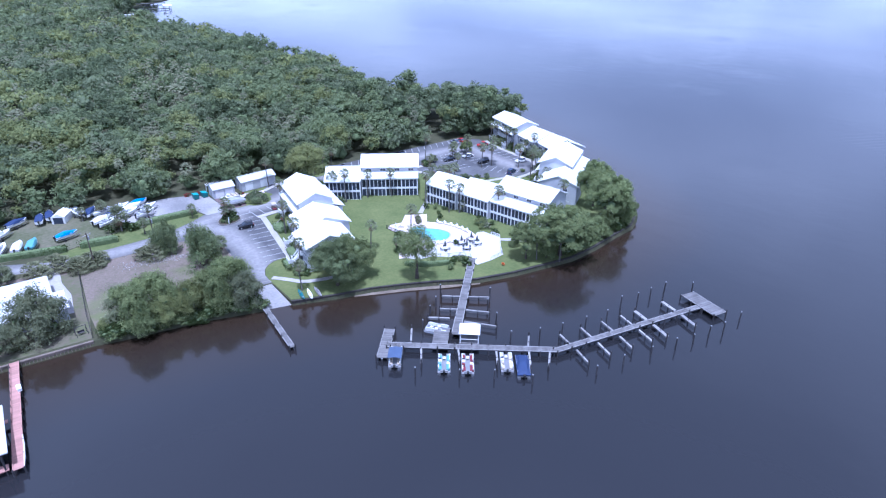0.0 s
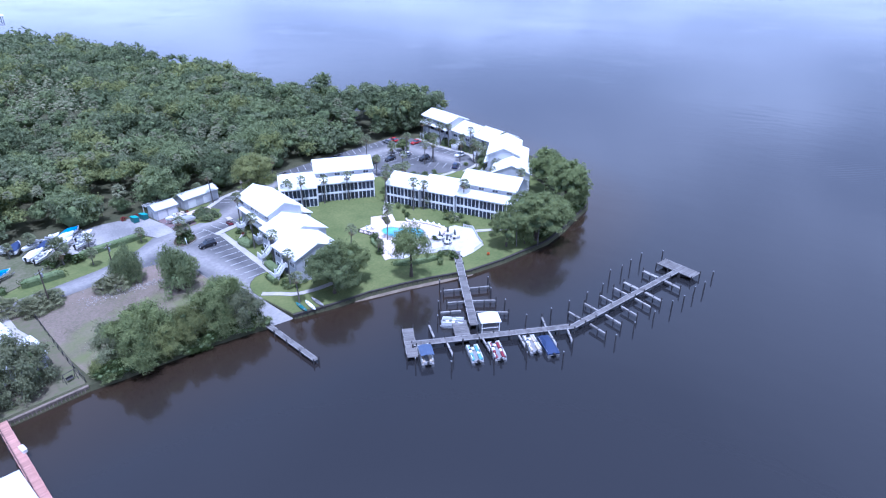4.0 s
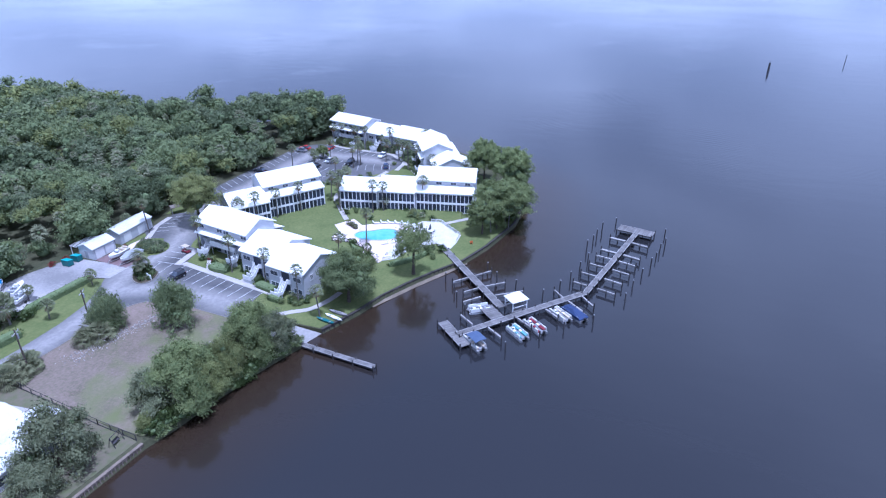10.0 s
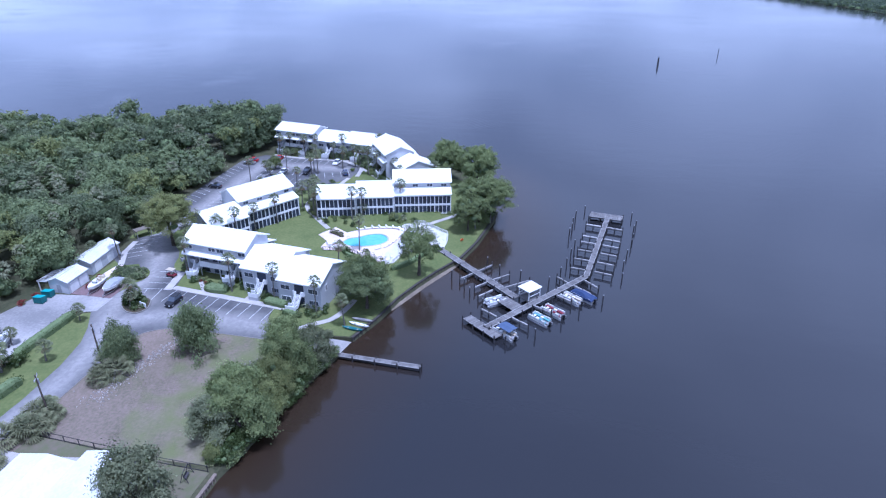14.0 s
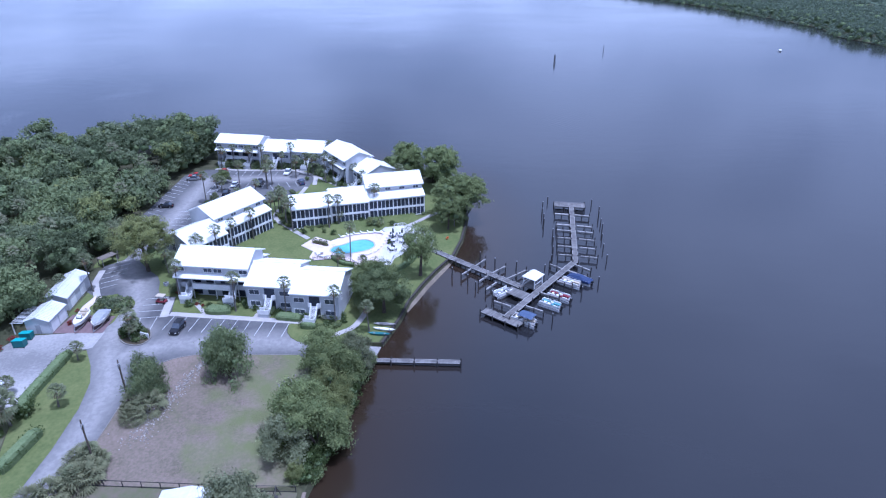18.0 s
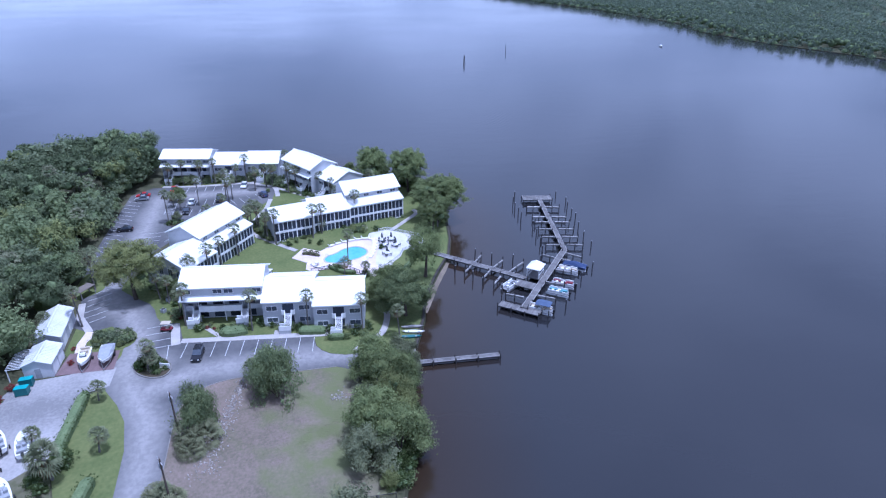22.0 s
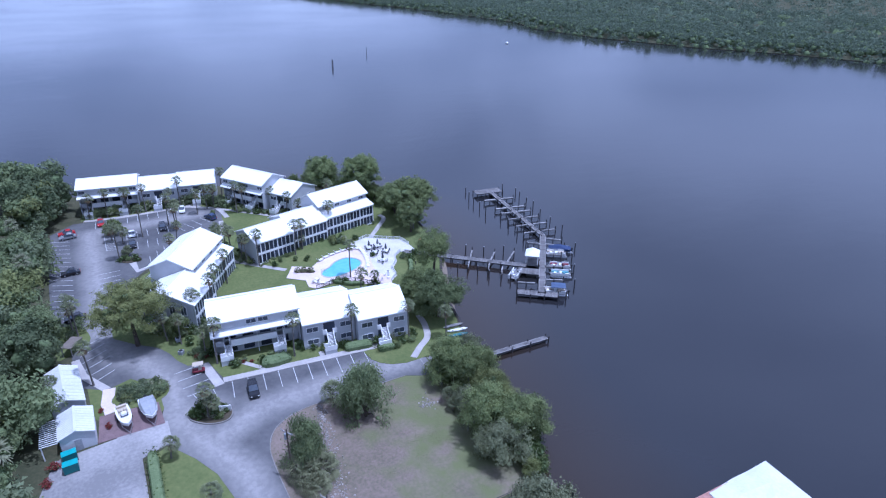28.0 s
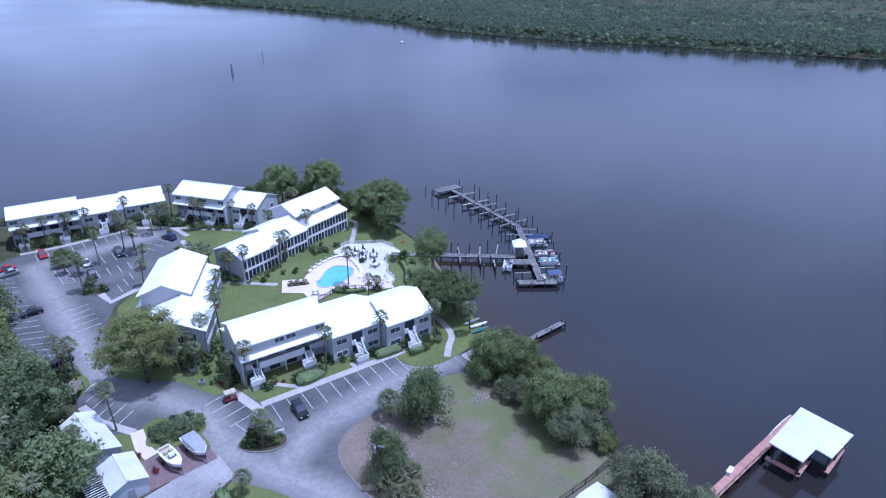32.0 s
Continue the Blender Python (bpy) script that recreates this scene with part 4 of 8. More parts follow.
def tall_unit(b, x0, x1, y0, y1, porch_depth, stairs, screened, eave=8.5, ridge=10.8):
    skirt = 5.9
    bm = gable_wall(x0 + 0.1, x1 - 0.1, y0 + 0.7, y1 - 0.6, eave - 0.05, ridge - 0.28)
    for v in bm.verts:
        if v.co.z < 0.1:
            v.co.z = skirt - 0.3
    box(bm, x0 + 0.1, y0 + 2.6, 0, x1 - 0.1, y1 - 0.6, skirt - 0.3)
    for xx in (x0 + 0.1, x1 - 0.3):
        box(bm, xx, y0 + 0.5, 0, xx + 0.2, y0 + 2.6, skirt - 0.3)
    wall = part("wall", bm, M_WALL, b)
    roof = part("roof", gable_roof(x0 - 0.3, x1 + 0.3, y0, y1, eave, ridge), M_ROOF, b, "white metal gable roof")
    part("roof_seam", roof_seams(x0 - 0.3, x1 + 0.3, y0, y1, eave, ridge), M_ROOF, roof)
    # lean-to roof over the porch side
    yo = y1 + porch_depth
    bm = bmesh.new()
    prof = [(y1 - 0.7, skirt + 1.1), (yo, skirt), (yo, skirt - 0.2), (y1 - 0.7, skirt + 0.9)]
    a = [bm.verts.new((x0 - 0.1, y, z)) for y, z in prof]
    c = [bm.verts.new((x1 + 0.1, y, z)) for y, z in prof]
    for i in range(4):
        bm.faces.new((a[i], a[(i + 1) % 4], c[(i + 1) % 4], c[i]))
    bm.faces.new(a[::-1])
    bm.faces.new(c)
    part("porch_roof", bm, M_ROOF, b, "white lean-to porch roof")
    part("porch_body", boxes((x0 + 0.1, y1 - 0.7, 0, x1 - 0.1, yo - 0.5, skirt - 0.25)), M_WALL, b)
    if screened:
        porch(b, x0 + 0.2, x1 - 0.2, yo - 0.25, skirt - 0.2, round((x1 - x0) / 1.15))
        for k in range(4):
            window(wall, x0 + (x1 - x0) * (0.12 + 0.25 * k), y1 - 0.6, 7.15, 1.5, 0.75, "y+")
    fy = y0 + 0.7
    # canopy, balcony and parapet on the stair side
    bm = bmesh.new()
    prof = [(fy + 0.1, skirt + 0.65), (y0 - 0.6, skirt), (y0 - 0.6, skirt - 0.22), (fy + 0.1, skirt + 0.4)]
    a = [bm.verts.new((x0 - 0.2, y, z)) for y, z in prof]
    c = [bm.verts.new((x1 + 0.1, y, z)) for y, z in prof]
    for i in range(4):
        bm.faces.new((a[i], a[(i + 1) % 4], c[(i + 1) % 4], c[i]))
    bm.faces.new(a[::-1])
    bm.faces.new(c)
    part("canopy", bm, M_ROOF, b, "narrow white canopy roof")
    ly = y0 + 2.6
    part("balcony", boxes((x0 + 0.3, ly - 1.5, 2.7, x1 - 0.3, ly - 0.02, 2.9), (x0 + 0.3, ly - 1.5, 2.9, x0 + 1.9, ly - 1.36, 3.85), (x1 - 3.2, ly - 1.5, 2.9, x1 - 0.3, ly - 1.36, 3.85)), M_WALL, b, "balcony with a solid parapet")
    part("parapet", boxes((x0 + 3.3, y0 + 0.62, 2.6, x1 - 4.6, y0 + 0.76, 3.95), (x0 + 3.3, y0 + 0.76, 2.62, x1 - 4.6, ly - 1.5, 2.86)), M_TRIM, b, "long white parapet of the balcony")
    for xx in (x0 + 3.0, (x0 + x1) / 2, x1 - 3.0):
        part("post", boxes((xx - 0.08, ly - 1.5, 0, xx + 0.08, ly - 1.34, skirt - 0.05)), M_TRIM, b)
    for k in range(4):
        xx = x0 + (x1 - x0) * (0.2 + 0.2 * k)
        for zz, hh in ((3.2, 1.9), (0.3, 1.9)):
            part("door_recess", boxes((xx - 1.0, ly - 0.04, zz, xx + 1.0, ly + 0.05, zz + hh)), M_SCREEN_RECESS, wall, "dark panel on the wall behind the balcony")
    if stairs:
        stair(b, x0 + 2.6, y0 + 1.7, run=2.1, foot=1.2)
        stair(b, x1 - 3.9, y0 + 1.7, run=2.1, foot=1.2)
        for xx in (0.07, 0.45, 0.585, 0.93):
            window(wall, x0 + (x1 - x0) * xx, fy, 6.9, 1.75, 0.85)
    return wall


def building(x, y, ux, uy, label):
    return thing("condominium_building", x, y, GZ, math.degrees(math.atan2(uy, ux)), label, "building", "condominium buildings")


LBL = "pale grey condominium with white roofs "
bA = building(59.7, 142.1, -0.142, -0.99, LBL + "beside the parking bays")
wa = tall_unit(bA, 0, 16.2, 0, 10.0, 2.5, True, False)
low_unit(bA, 16.2, 26.5, -2.3, 10.6, True, False)
w3 = low_unit(bA, 26.5, 36.8, -4.4, 8.0, True, False)
for yy, zz in ((-1.4, 3.7), (4.5, 3.7), (4.5, 1.0)):
    window(w3, 36.7, yy, zz, 0.7, 1.2, "x+")
bB = building(103.5, 140.0, -0.83, 0.557, LBL + "and porches facing the lawn")
tall_unit(bB, 0, 16.5, 0, 10.4, 2.3, False, True)
w2 = low_unit(bB, 16.5, 26.8, 2.6, 14.9, False, True)
for yy in (5, 7.5, 10, 12.3):
    for zz in (0.6, 3.5):
        window(w2, 26.7, yy, zz, 1.1, 1.8, "x+")
bC = building(118.6, 91.5, -0.24, 0.971, LBL + "and screened porches")
tall_unit(bC, 0, 16.1, 0, 10.0, 2.8, False, True)
low_unit(bC, 16.1, 26.6, 1.2, 13.7, False, True)
low_unit(bC, 26.6, 37.4, 3.6, 14.3, False, True, ridge=8.1)
bD = building(151.0, 161.4, -0.2, -0.98, LBL + "along the river car park")
tall_unit(bD, 1.0, 16.6, 0, 10.0, 2.5, True, False, ridge=10.3)
low_unit(bD, 16.6, 27.2, 1.6, 13.8, True, False)
low_unit(bD, 27.2, 38.2, 2.8, 15.0, True, False)
bE = building(142.5, 122.2, -0.85, -0.527, LBL + "at the corner of the point")
tall_unit(bE, 0, 15.8, 0, 10.6, 2.3, True, False)
we = low_unit(bE, 15.8, 24.6, 2.3, 14.3, True, False)
for yy in (6, 10.5):
    window(we, 24.5, yy, 3.6, 1.2, 1.1, "x+")


def grass_bank(name, b, x0, x1, y0, y1, h):
    """The lawn rises a little towards a building: a low bank with sloping sides round its foot."""
    m = b.matrix_basis
    bm = bmesh.new()
    lo = [bm.verts.new(m @ Vector((x, y, 0.02))) for x, y in ((x0 - 0.7, y0 - 1.2), (x1 + 0.7, y0 - 1.2), (x1 + 0.7, y1 + 3.2), (x0 - 0.7, y1 + 3.2))]
    hi = [bm.verts.new(m @ Vector((x, y, h))) for x, y in ((x0 - 0.3, y0 - 0.5), (x1 + 0.3, y0 - 0.5), (x1 + 0.3, y1 + 0.6), (x0 - 0.3, y1 + 0.6))]
    bm.faces.new(hi)
    for i in range(4):
        bm.faces.new((lo[i], lo[(i + 1) % 4], hi[(i + 1) % 4], hi[i]))
    tagged(finish(name, bm, M_LAWN), "gentle grassy rise at the foot of the building", "lawn", "", "structure")


grass_bank("lawn_bank_c", bC, 3.5, 34, 3.6, 13.6, 0.62)
grass_bank("lawn_bank_b", bB, 0, 26.8, 2.6, 13.0, 0.45)

# ---- docks ----
def decking(a, b, width, z, board=0.3, th=0.07):
    """Cross boards with gaps along the way from a to b."""
    a, b = Vector(a), Vector(b)
    d = b - a
    ln = d.length
    d.normalize()
    s = Vector((-d.y, d.x)) * width / 2
    bm = bmesh.new()
    k, rnd = 0, random.Random(int(ln * 100))
    while k * board < ln - 0.05:
        p, q = a + d * (k * board + 0.02), a + d * min((k + 1) * board, ln)
        j = s * (1 + rnd.uniform(-0.02, 0.02))
        zz = z + rnd.uniform(-0.008, 0.008)
        c = [p - j, q - j, q + j, p + j]
        lo = [bm.verts.new((u.x, u.y, zz - th)) for u in c]
        hi = [bm.verts.new((u.x, u.y, zz)) for u in c]
        bm.faces.new(hi)
        for i in range(4):
            bm.faces.new((lo[i], lo[(i + 1) % 4], hi[(i + 1) % 4], hi[i]))
        k += 1
    return bm


def pile_mesh(h, r=0.14):
    bm = bmesh.new()
    tube(bm, [(0, 0, -1.5), (0, 0, h - 0.1), (0, 0, h)], [r * 1.05, r, r * 0.6], 8)
    me = bpy.data.meshes.new("piling")
    bm.to_mesh(me)
    bm.free()
    me.materials.append(M_PILE)
    return me


PILES = {h: pile_mesh(h * 0.78) for h in (1.7, 2.2, 2.6, 3.2, 3.8)}
bm = bmesh.new()
tube(bm, [(0, 0, -0.02), (0, 0, 0.05), (0, 0, 0.22)], [0.15, 0.15, 0.02], 8)
CAP = bpy.data.meshes.new("cap")
bm.to_mesh(CAP)
bm.free()
CAP.materials.append(M_GREYC)


def dock_run(parent, a, b, width, z=1.15, step=3.2, tall=False, mat_deck=M_DECK, seed=0, board=0.3):
    rnd = random.Random(seed)
    part("decking", decking(a, b, width, z, board), mat_deck, parent)
    a, b = Vector(a), Vector(b)
    d = (b - a).normalized()
    s = Vector((-d.y, d.x)) * (width / 2 + 0.05)
    bm = bmesh.new()
    for sg in (-0.8, 0.8):
        beam(bm, (*(a + s * sg), z - 0.2), (*(b + s * sg), z - 0.2), 0.14, 0.25)
    part("joist", bm, M_PILE, parent)
    bm = bmesh.new()
    for sg in (-0.92, 0.92):
        beam(bm, (*(a + s * sg), z + 0.05), (*(b + s * sg), z + 0.05), 0.12, 0.1)
    part("edge_board", bm, M_BEAM if mat_deck == M_DECK else M_RED, parent, "pale edge board")
    n = max(1, round((b - a).length / step))
    for k in range(n + 1):
        for sg in (-1, 1):
            p = a + (b - a) * k / n + s * sg
            ob = new("piling", PILES[2.2 if tall and rnd.random() < 0.5 else 1.7])
            ob.parent = parent
            ob.location = (p.x, p.y, 0)


def finger(parent, root, tip, w=0.34, z=1.1):
    bm = bmesh.new()
    beam(bm, (*root, z), (*tip, z), w, 0.16)
    beam(bm, (*root, z - 0.35), (*tip, z - 0.35), 0.16, 0.2)
    part("finger_walk", bm, M_BEAM, parent)
    d = Vector(tip) - Vector(root)
    for f, h in ((1.0, 2.6), (0.5, 1.7)):
        p = Vector(root) + d * f
        ob = new("piling", PILES[h])
        ob.parent = parent
        ob.location = (p.x, p.y, 0)


def mooring_pile(x, y, h=3.2, label="dark wooden mooring post with a grey cap standing in the water"):
    ob = new("mooring_post", PILES[h])
    ob.matrix_basis = pose(x, y, 0, random.uniform(-2, 2), random.uniform(-2, 2), 0)
    cap = new("cap", CAP)
    cap.parent = ob
    cap.location = (0, 0, h * 0.78)
    tagged(cap, "grey conical cap")
    return tagged(ob, label, "mooring post", "mooring posts")


pier = thing("pier", 0, 0, 0, 0, "long grey weathered timber marina pier with finger walks", "pier")
dock_run(pier, (85.2, 89.6), (63.0, 66.9), 1.65, 1.25, tall=True, seed=1)
bm = decking((62.2, 70.1), (58.0, 65.4), 3.0, 1.2)
part("decking", bm, M_DECK, pier, "wider landing deck at the junction")
dock_run(pier, (50.6, 71.9), (75.4, 51.9), 1.45, 1.2, tall=True, seed=3)
dock_run(pier, (75.0, 51.9), (110.0, 45.2), 1.2, 1.2, tall=True, seed=4)
dock_run(pier, (112.7, 49.8), (111.1, 41.0), 3.5, 1.2, tall=True, seed=5, step=2.6)
for root, tip in (((72.9, 77.2), (69.3, 80.2)), ((73.6, 76.6), (77.3, 73.7)), ((69.4, 73.5), (66.0, 76.4)), ((70.1, 72.8), (73.5, 69.2)), ((65.6, 72.3), (62.2, 75.1)), ((67.2, 69.7), (71.4, 64.5)),
                  ((55.0, 70.4), (57.4, 73.8)), ((55.3, 67.4), (52.8, 63.7)), ((60.6, 62.9), (58.3, 59.3)), ((66.0, 58.3), (63.7, 55.2)), ((71.3, 55.4), (74.3, 58.4)), ((70.8, 54.6), (67.7, 50.8)),
                  ((74.0, 52.4), (70.6, 49.2))):
    finger(pier, root, tip)
for px_, py_ in ((78.5, 50.4), (83.5, 49.6), (88.5, 48.6), (93.3, 47.8), (97.0, 47.2), (104.6, 46.1)):
    finger(pier, (px_ + 0.2, py_ + 1.1), (px_ + 1.0, py_ + 4.9), 0.38 if px_ < 96 else 0.7)
    finger(pier, (px_ - 0.1, py_ - 0.6), (px_ - 1.2, py_ - 4.6), 0.38 if px_ < 96 else 0.7)
platform = thing("boat_platform", 0, 0, 0, 0, "low grey timber platform at the end of the dock", "dock")
dock_run(platform, (53.95, 76.4), (47.9, 69.3), 2.1, 0.95, tall=True, seed=7, step=3)
ramp_dock = thing("ramp_dock", 0, 0, 0, 0, "narrow straight grey timber dock beside the boat ramp", "dock")
dock_run(ramp_dock, (37.1, 99.5), (36.0, 82.2), 1.0, 0.8, seed=8, step=4.3)
for x, y, h in ((110.2, 53.8, 3.8), (106.4, 54.5, 3.2), (102.5, 54.8, 3.2), (98.0, 55.6, 3.8), (92, 54.2, 3.2), (86.8, 55.2, 3.2), (81.2, 56.2, 3.2), (76.5, 57.6, 3.2), (71.2, 60.2, 3.2), (73.1, 66.7, 3.2),
                (107.2, 37.7, 3.2), (103.8, 38.7, 3.2), (99.5, 39.2, 2.6), (95.0, 40.0, 3.2), (89.6, 41.5, 2.6), (83.3, 42.8, 2.6), (77.0, 43.6, 2.6), (66.0, 48.5, 2.6), (61.5, 53.5, 2.6), (56.5, 57.2, 2.6), (50.5, 62.2, 2.6),
                (70.5, 82.3, 3.2), (66.8, 78.8, 3.2), (64.2, 77.2, 2.6), (60.0, 73.8, 2.6), (78.4, 75.0, 3.2), (75.0, 71.6, 3.2), (113.9, 38.2, 2.6), (116.5, 51.0, 2.6), (47.0, 67.8, 2.6)):
    mooring_pile(x, y, h)

# pavilion over the landing
pav = thing("pavilion", 64.3, 64.2, 1.2, -41, "small open dock pavilion with a white hipped roof", "pavilion")
bm = bmesh.new()
for x0, y0, z0, x1, y1, z1 in ((2.0, 1.75, 2.35, 0.4, 0.35, 3.7),):
    lo2 = [bm.verts.new((sx * x0, sy * y0, z0 - 0.14)) for sx, sy in ((-1, -1), (1, -1), (1, 1), (-1, 1))]
    lo = [bm.verts.new((sx * x0, sy * y0, z0)) for sx, sy in ((-1, -1), (1, -1), (1, 1), (-1, 1))]
    hi = [bm.verts.new((sx * x1, sy * y1 * 0, z1)) for sx, sy in ((-1, 0), (1, 0))]
    bm.faces.new((lo[0], lo[1], hi[1], hi[0]))
    bm.faces.new((lo[2], lo[3], hi[0], hi[1]))
    bm.faces.new((lo[1], lo[2], hi[1]))
    bm.faces.new((lo[3], lo[0], hi[0]))
    for i in range(4):
        bm.faces.new((lo2[i], lo2[(i + 1) % 4], lo[(i + 1) % 4], lo[i]))
    bm.faces.new(lo2[::-1])
part("roof", bm, M_ROOF, pav, "white hipped roof")
for sx in (-1, 1):
    for sy in (-1, 1):
        part("post", boxes((sx * 1.7 - 0.07, sy * 1.45 - 0.07, -0.3, sx * 1.7 + 0.07, sy * 1.45 + 0.07, 2.3)), M_TRIM, pav)
part("floor", boxes((-1.9, -1.6, -0.15, 1.9, 1.6, 0.06)), M_DECK, pav)
part("bench", boxes((-1.8, 1.0, 0.35, 1.8, 1.4, 0.45), (-1.7, 1.05, 0.06, -1.55, 1.35, 0.35), (1.55, 1.05, 0.06, 1.7, 1.35, 0.35)), M_BEAM, pav)
part("rail", boxes((-1.7, 1.42, 0.9, 1.7, 1.5, 1.0), (-1.7, -1.5, 0.9, 1.7, -1.42, 1.0)), M_TRIM, pav)

# ---- vegetation ----
def tufts(rng, centers, radii, n, size, up=0.25, squash=0.8):
    """Leaf clumps on the outside of rounded lobes: small tilted blades that face outwards, unevenly."""
    w = radii ** 2
    idx = rng.choice(len(centers), n, p=w / w.sum())
    d = rng.normal(size=(n, 3))
    d[:, 2] = d[:, 2] * 0.9 + up
    d /= np.linalg.norm(d, axis=1)[:, None]
    pos = centers[idx] + d * (radii[idx] * (0.35 + 0.85 * np.sqrt(rng.uniform(0, 1, n))))[:, None] * np.array([1, 1, squash])
    nrm = d * 0.7 + rng.normal(scale=0.75, size=(n, 3)) + [0, 0, 0.25]
    nrm /= np.linalg.norm(nrm, axis=1)[:, None]
    t = np.cross(nrm, rng.normal(size=(n, 3)))
    t /= np.linalg.norm(t, axis=1)[:, None]
    b = np.cross(nrm, t)
    s = (size * rng.uniform(0.55, 1.25, n))[:, None]
    q = np.stack([pos - t * s * 0.9 - nrm * s * 0.2, pos + t * s * rng.uniform(0.5, 0.9, (n, 1)) - b * s * 0.6, pos + b * s * rng.uniform(0.6, 1.0, (n, 1)) + nrm * s * 0.15], 1)
    return q.reshape(-1, 3), np.arange(3 * n).reshape(n, 3)


def lobes(rng, n, r, h0, h1, lobe=0.42):
    """Lobe centres of a crown of radius r between the heights h0 and h1."""
    a = rng.uniform(0, math.tau, n)
    rad = r * (1 - lobe) * np.sqrt(rng.uniform(0.02, 1.15, n)) * (1 + 0.2 * np.sin(2 * a + n) + 0.12 * np.sin(5 * a))
    f = rng.uniform(0, 1, n)
    z = h0 + (h1 - h0) * ((0.25 if h0 > 1 else 0.14) + (0.6 if h0 > 1 else 0.7) * f * (1 - 0.45 * (rad / r) ** 2))
    return np.stack([rad * np.cos(a), rad * np.sin(a), z], 1), r * lobe * rng.uniform(0.7, 1.15, n)


def sprays(rng, centers, radii, k=10):
    """Small uneven sprays of foliage that break up each lobe."""
    n = len(centers)
    d = rng.normal(size=(n, k, 3))
    d[:, :, 2] = d[:, :, 2] * 0.8 + 0.25
    d /= np.linalg.norm(d, axis=2)[:, :, None]
    c = centers[:, None] + d * (radii[:, None] * rng.uniform(0.35, 1.15, (n, k)))[:, :, None]
    r = radii[:, None] * rng.uniform(0.25, 0.6, (n, k))
    return c.reshape(-1, 3), r.reshape(-1)


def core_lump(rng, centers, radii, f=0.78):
    """Inner lumps inside the lobes, in leaf green darkened for the shade within a crown."""
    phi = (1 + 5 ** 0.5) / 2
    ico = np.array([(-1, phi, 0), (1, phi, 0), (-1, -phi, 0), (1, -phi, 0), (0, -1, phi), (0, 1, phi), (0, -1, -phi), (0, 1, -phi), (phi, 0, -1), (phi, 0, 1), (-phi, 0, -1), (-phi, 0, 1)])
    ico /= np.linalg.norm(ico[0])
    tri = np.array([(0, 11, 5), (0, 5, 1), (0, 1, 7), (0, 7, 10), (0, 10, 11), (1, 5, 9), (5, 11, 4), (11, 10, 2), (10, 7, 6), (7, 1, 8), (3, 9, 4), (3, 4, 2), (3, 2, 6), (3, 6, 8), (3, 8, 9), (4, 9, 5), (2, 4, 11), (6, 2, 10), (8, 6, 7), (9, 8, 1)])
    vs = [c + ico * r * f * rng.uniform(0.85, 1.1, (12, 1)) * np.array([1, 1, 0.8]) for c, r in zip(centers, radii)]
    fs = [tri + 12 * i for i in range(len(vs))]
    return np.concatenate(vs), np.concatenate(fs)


def pads(rng, n, leaf, bosses=14, clumps=90, flat=0.8, low=-0.35, pad=(0.11, 0.21)):
    """Leaves of a crown of radius 1: uneven bosses of feathery sprays with dark gaps between them, and the places of the bosses."""
    d = rng.normal(size=(bosses, 3))
    d /= np.linalg.norm(d, axis=1)[:, None]
    d[:, 2] = np.where(d[:, 2] < low, -d[:, 2], d[:, 2])
    size = rng.uniform(0.2, 0.42, bosses)
    b = d * (rng.uniform(0.78, 1.0, bosses) - size)[:, None] * [1, 1, flat]
    which = rng.choice(bosses, clumps, p=size ** 2 / (size ** 2).sum())
    off = rng.normal(size=(clumps, 3))
    off[:, 2] = off[:, 2] * 0.8 + 0.15
    off *= (size[which] * rng.uniform(0.45, 1.05, clumps) / np.linalg.norm(off, axis=1))[:, None]
    c = b[which] + off * [1, 1, 0.75]
    r = rng.uniform(*pad, clumps)
    idx = rng.choice(clumps, n, p=r ** 2 / (r ** 2).sum())
    pos = c[idx] + rng.normal(size=(n, 3)) * (r[idx] * 0.7)[:, None] * [1, 1, 0.65]
    out = off[idx] / np.linalg.norm(off[idx], axis=1)[:, None]
    nrm = out * 0.85 + rng.normal(scale=0.42, size=(n, 3)) + [0, 0, 0.4]
    nrm /= np.linalg.norm(nrm, axis=1)[:, None]
    t = np.cross(nrm, rng.normal(size=(n, 3)))
    t /= np.linalg.norm(t, axis=1)[:, None]
    u = np.cross(nrm, t)
    s = (leaf * rng.uniform(0.5, 1.3, n))[:, None]
    q = np.stack([pos - t * s, pos + t * s * rng.uniform(0.4, 0.9, (n, 1)) - u * s * 0.6, pos + u * s * rng.uniform(0.6, 1.0, (n, 1))], 1)
    return q.reshape(-1, 3), np.arange(3 * n).reshape(n, 3), b * 0.9, size * 0.85


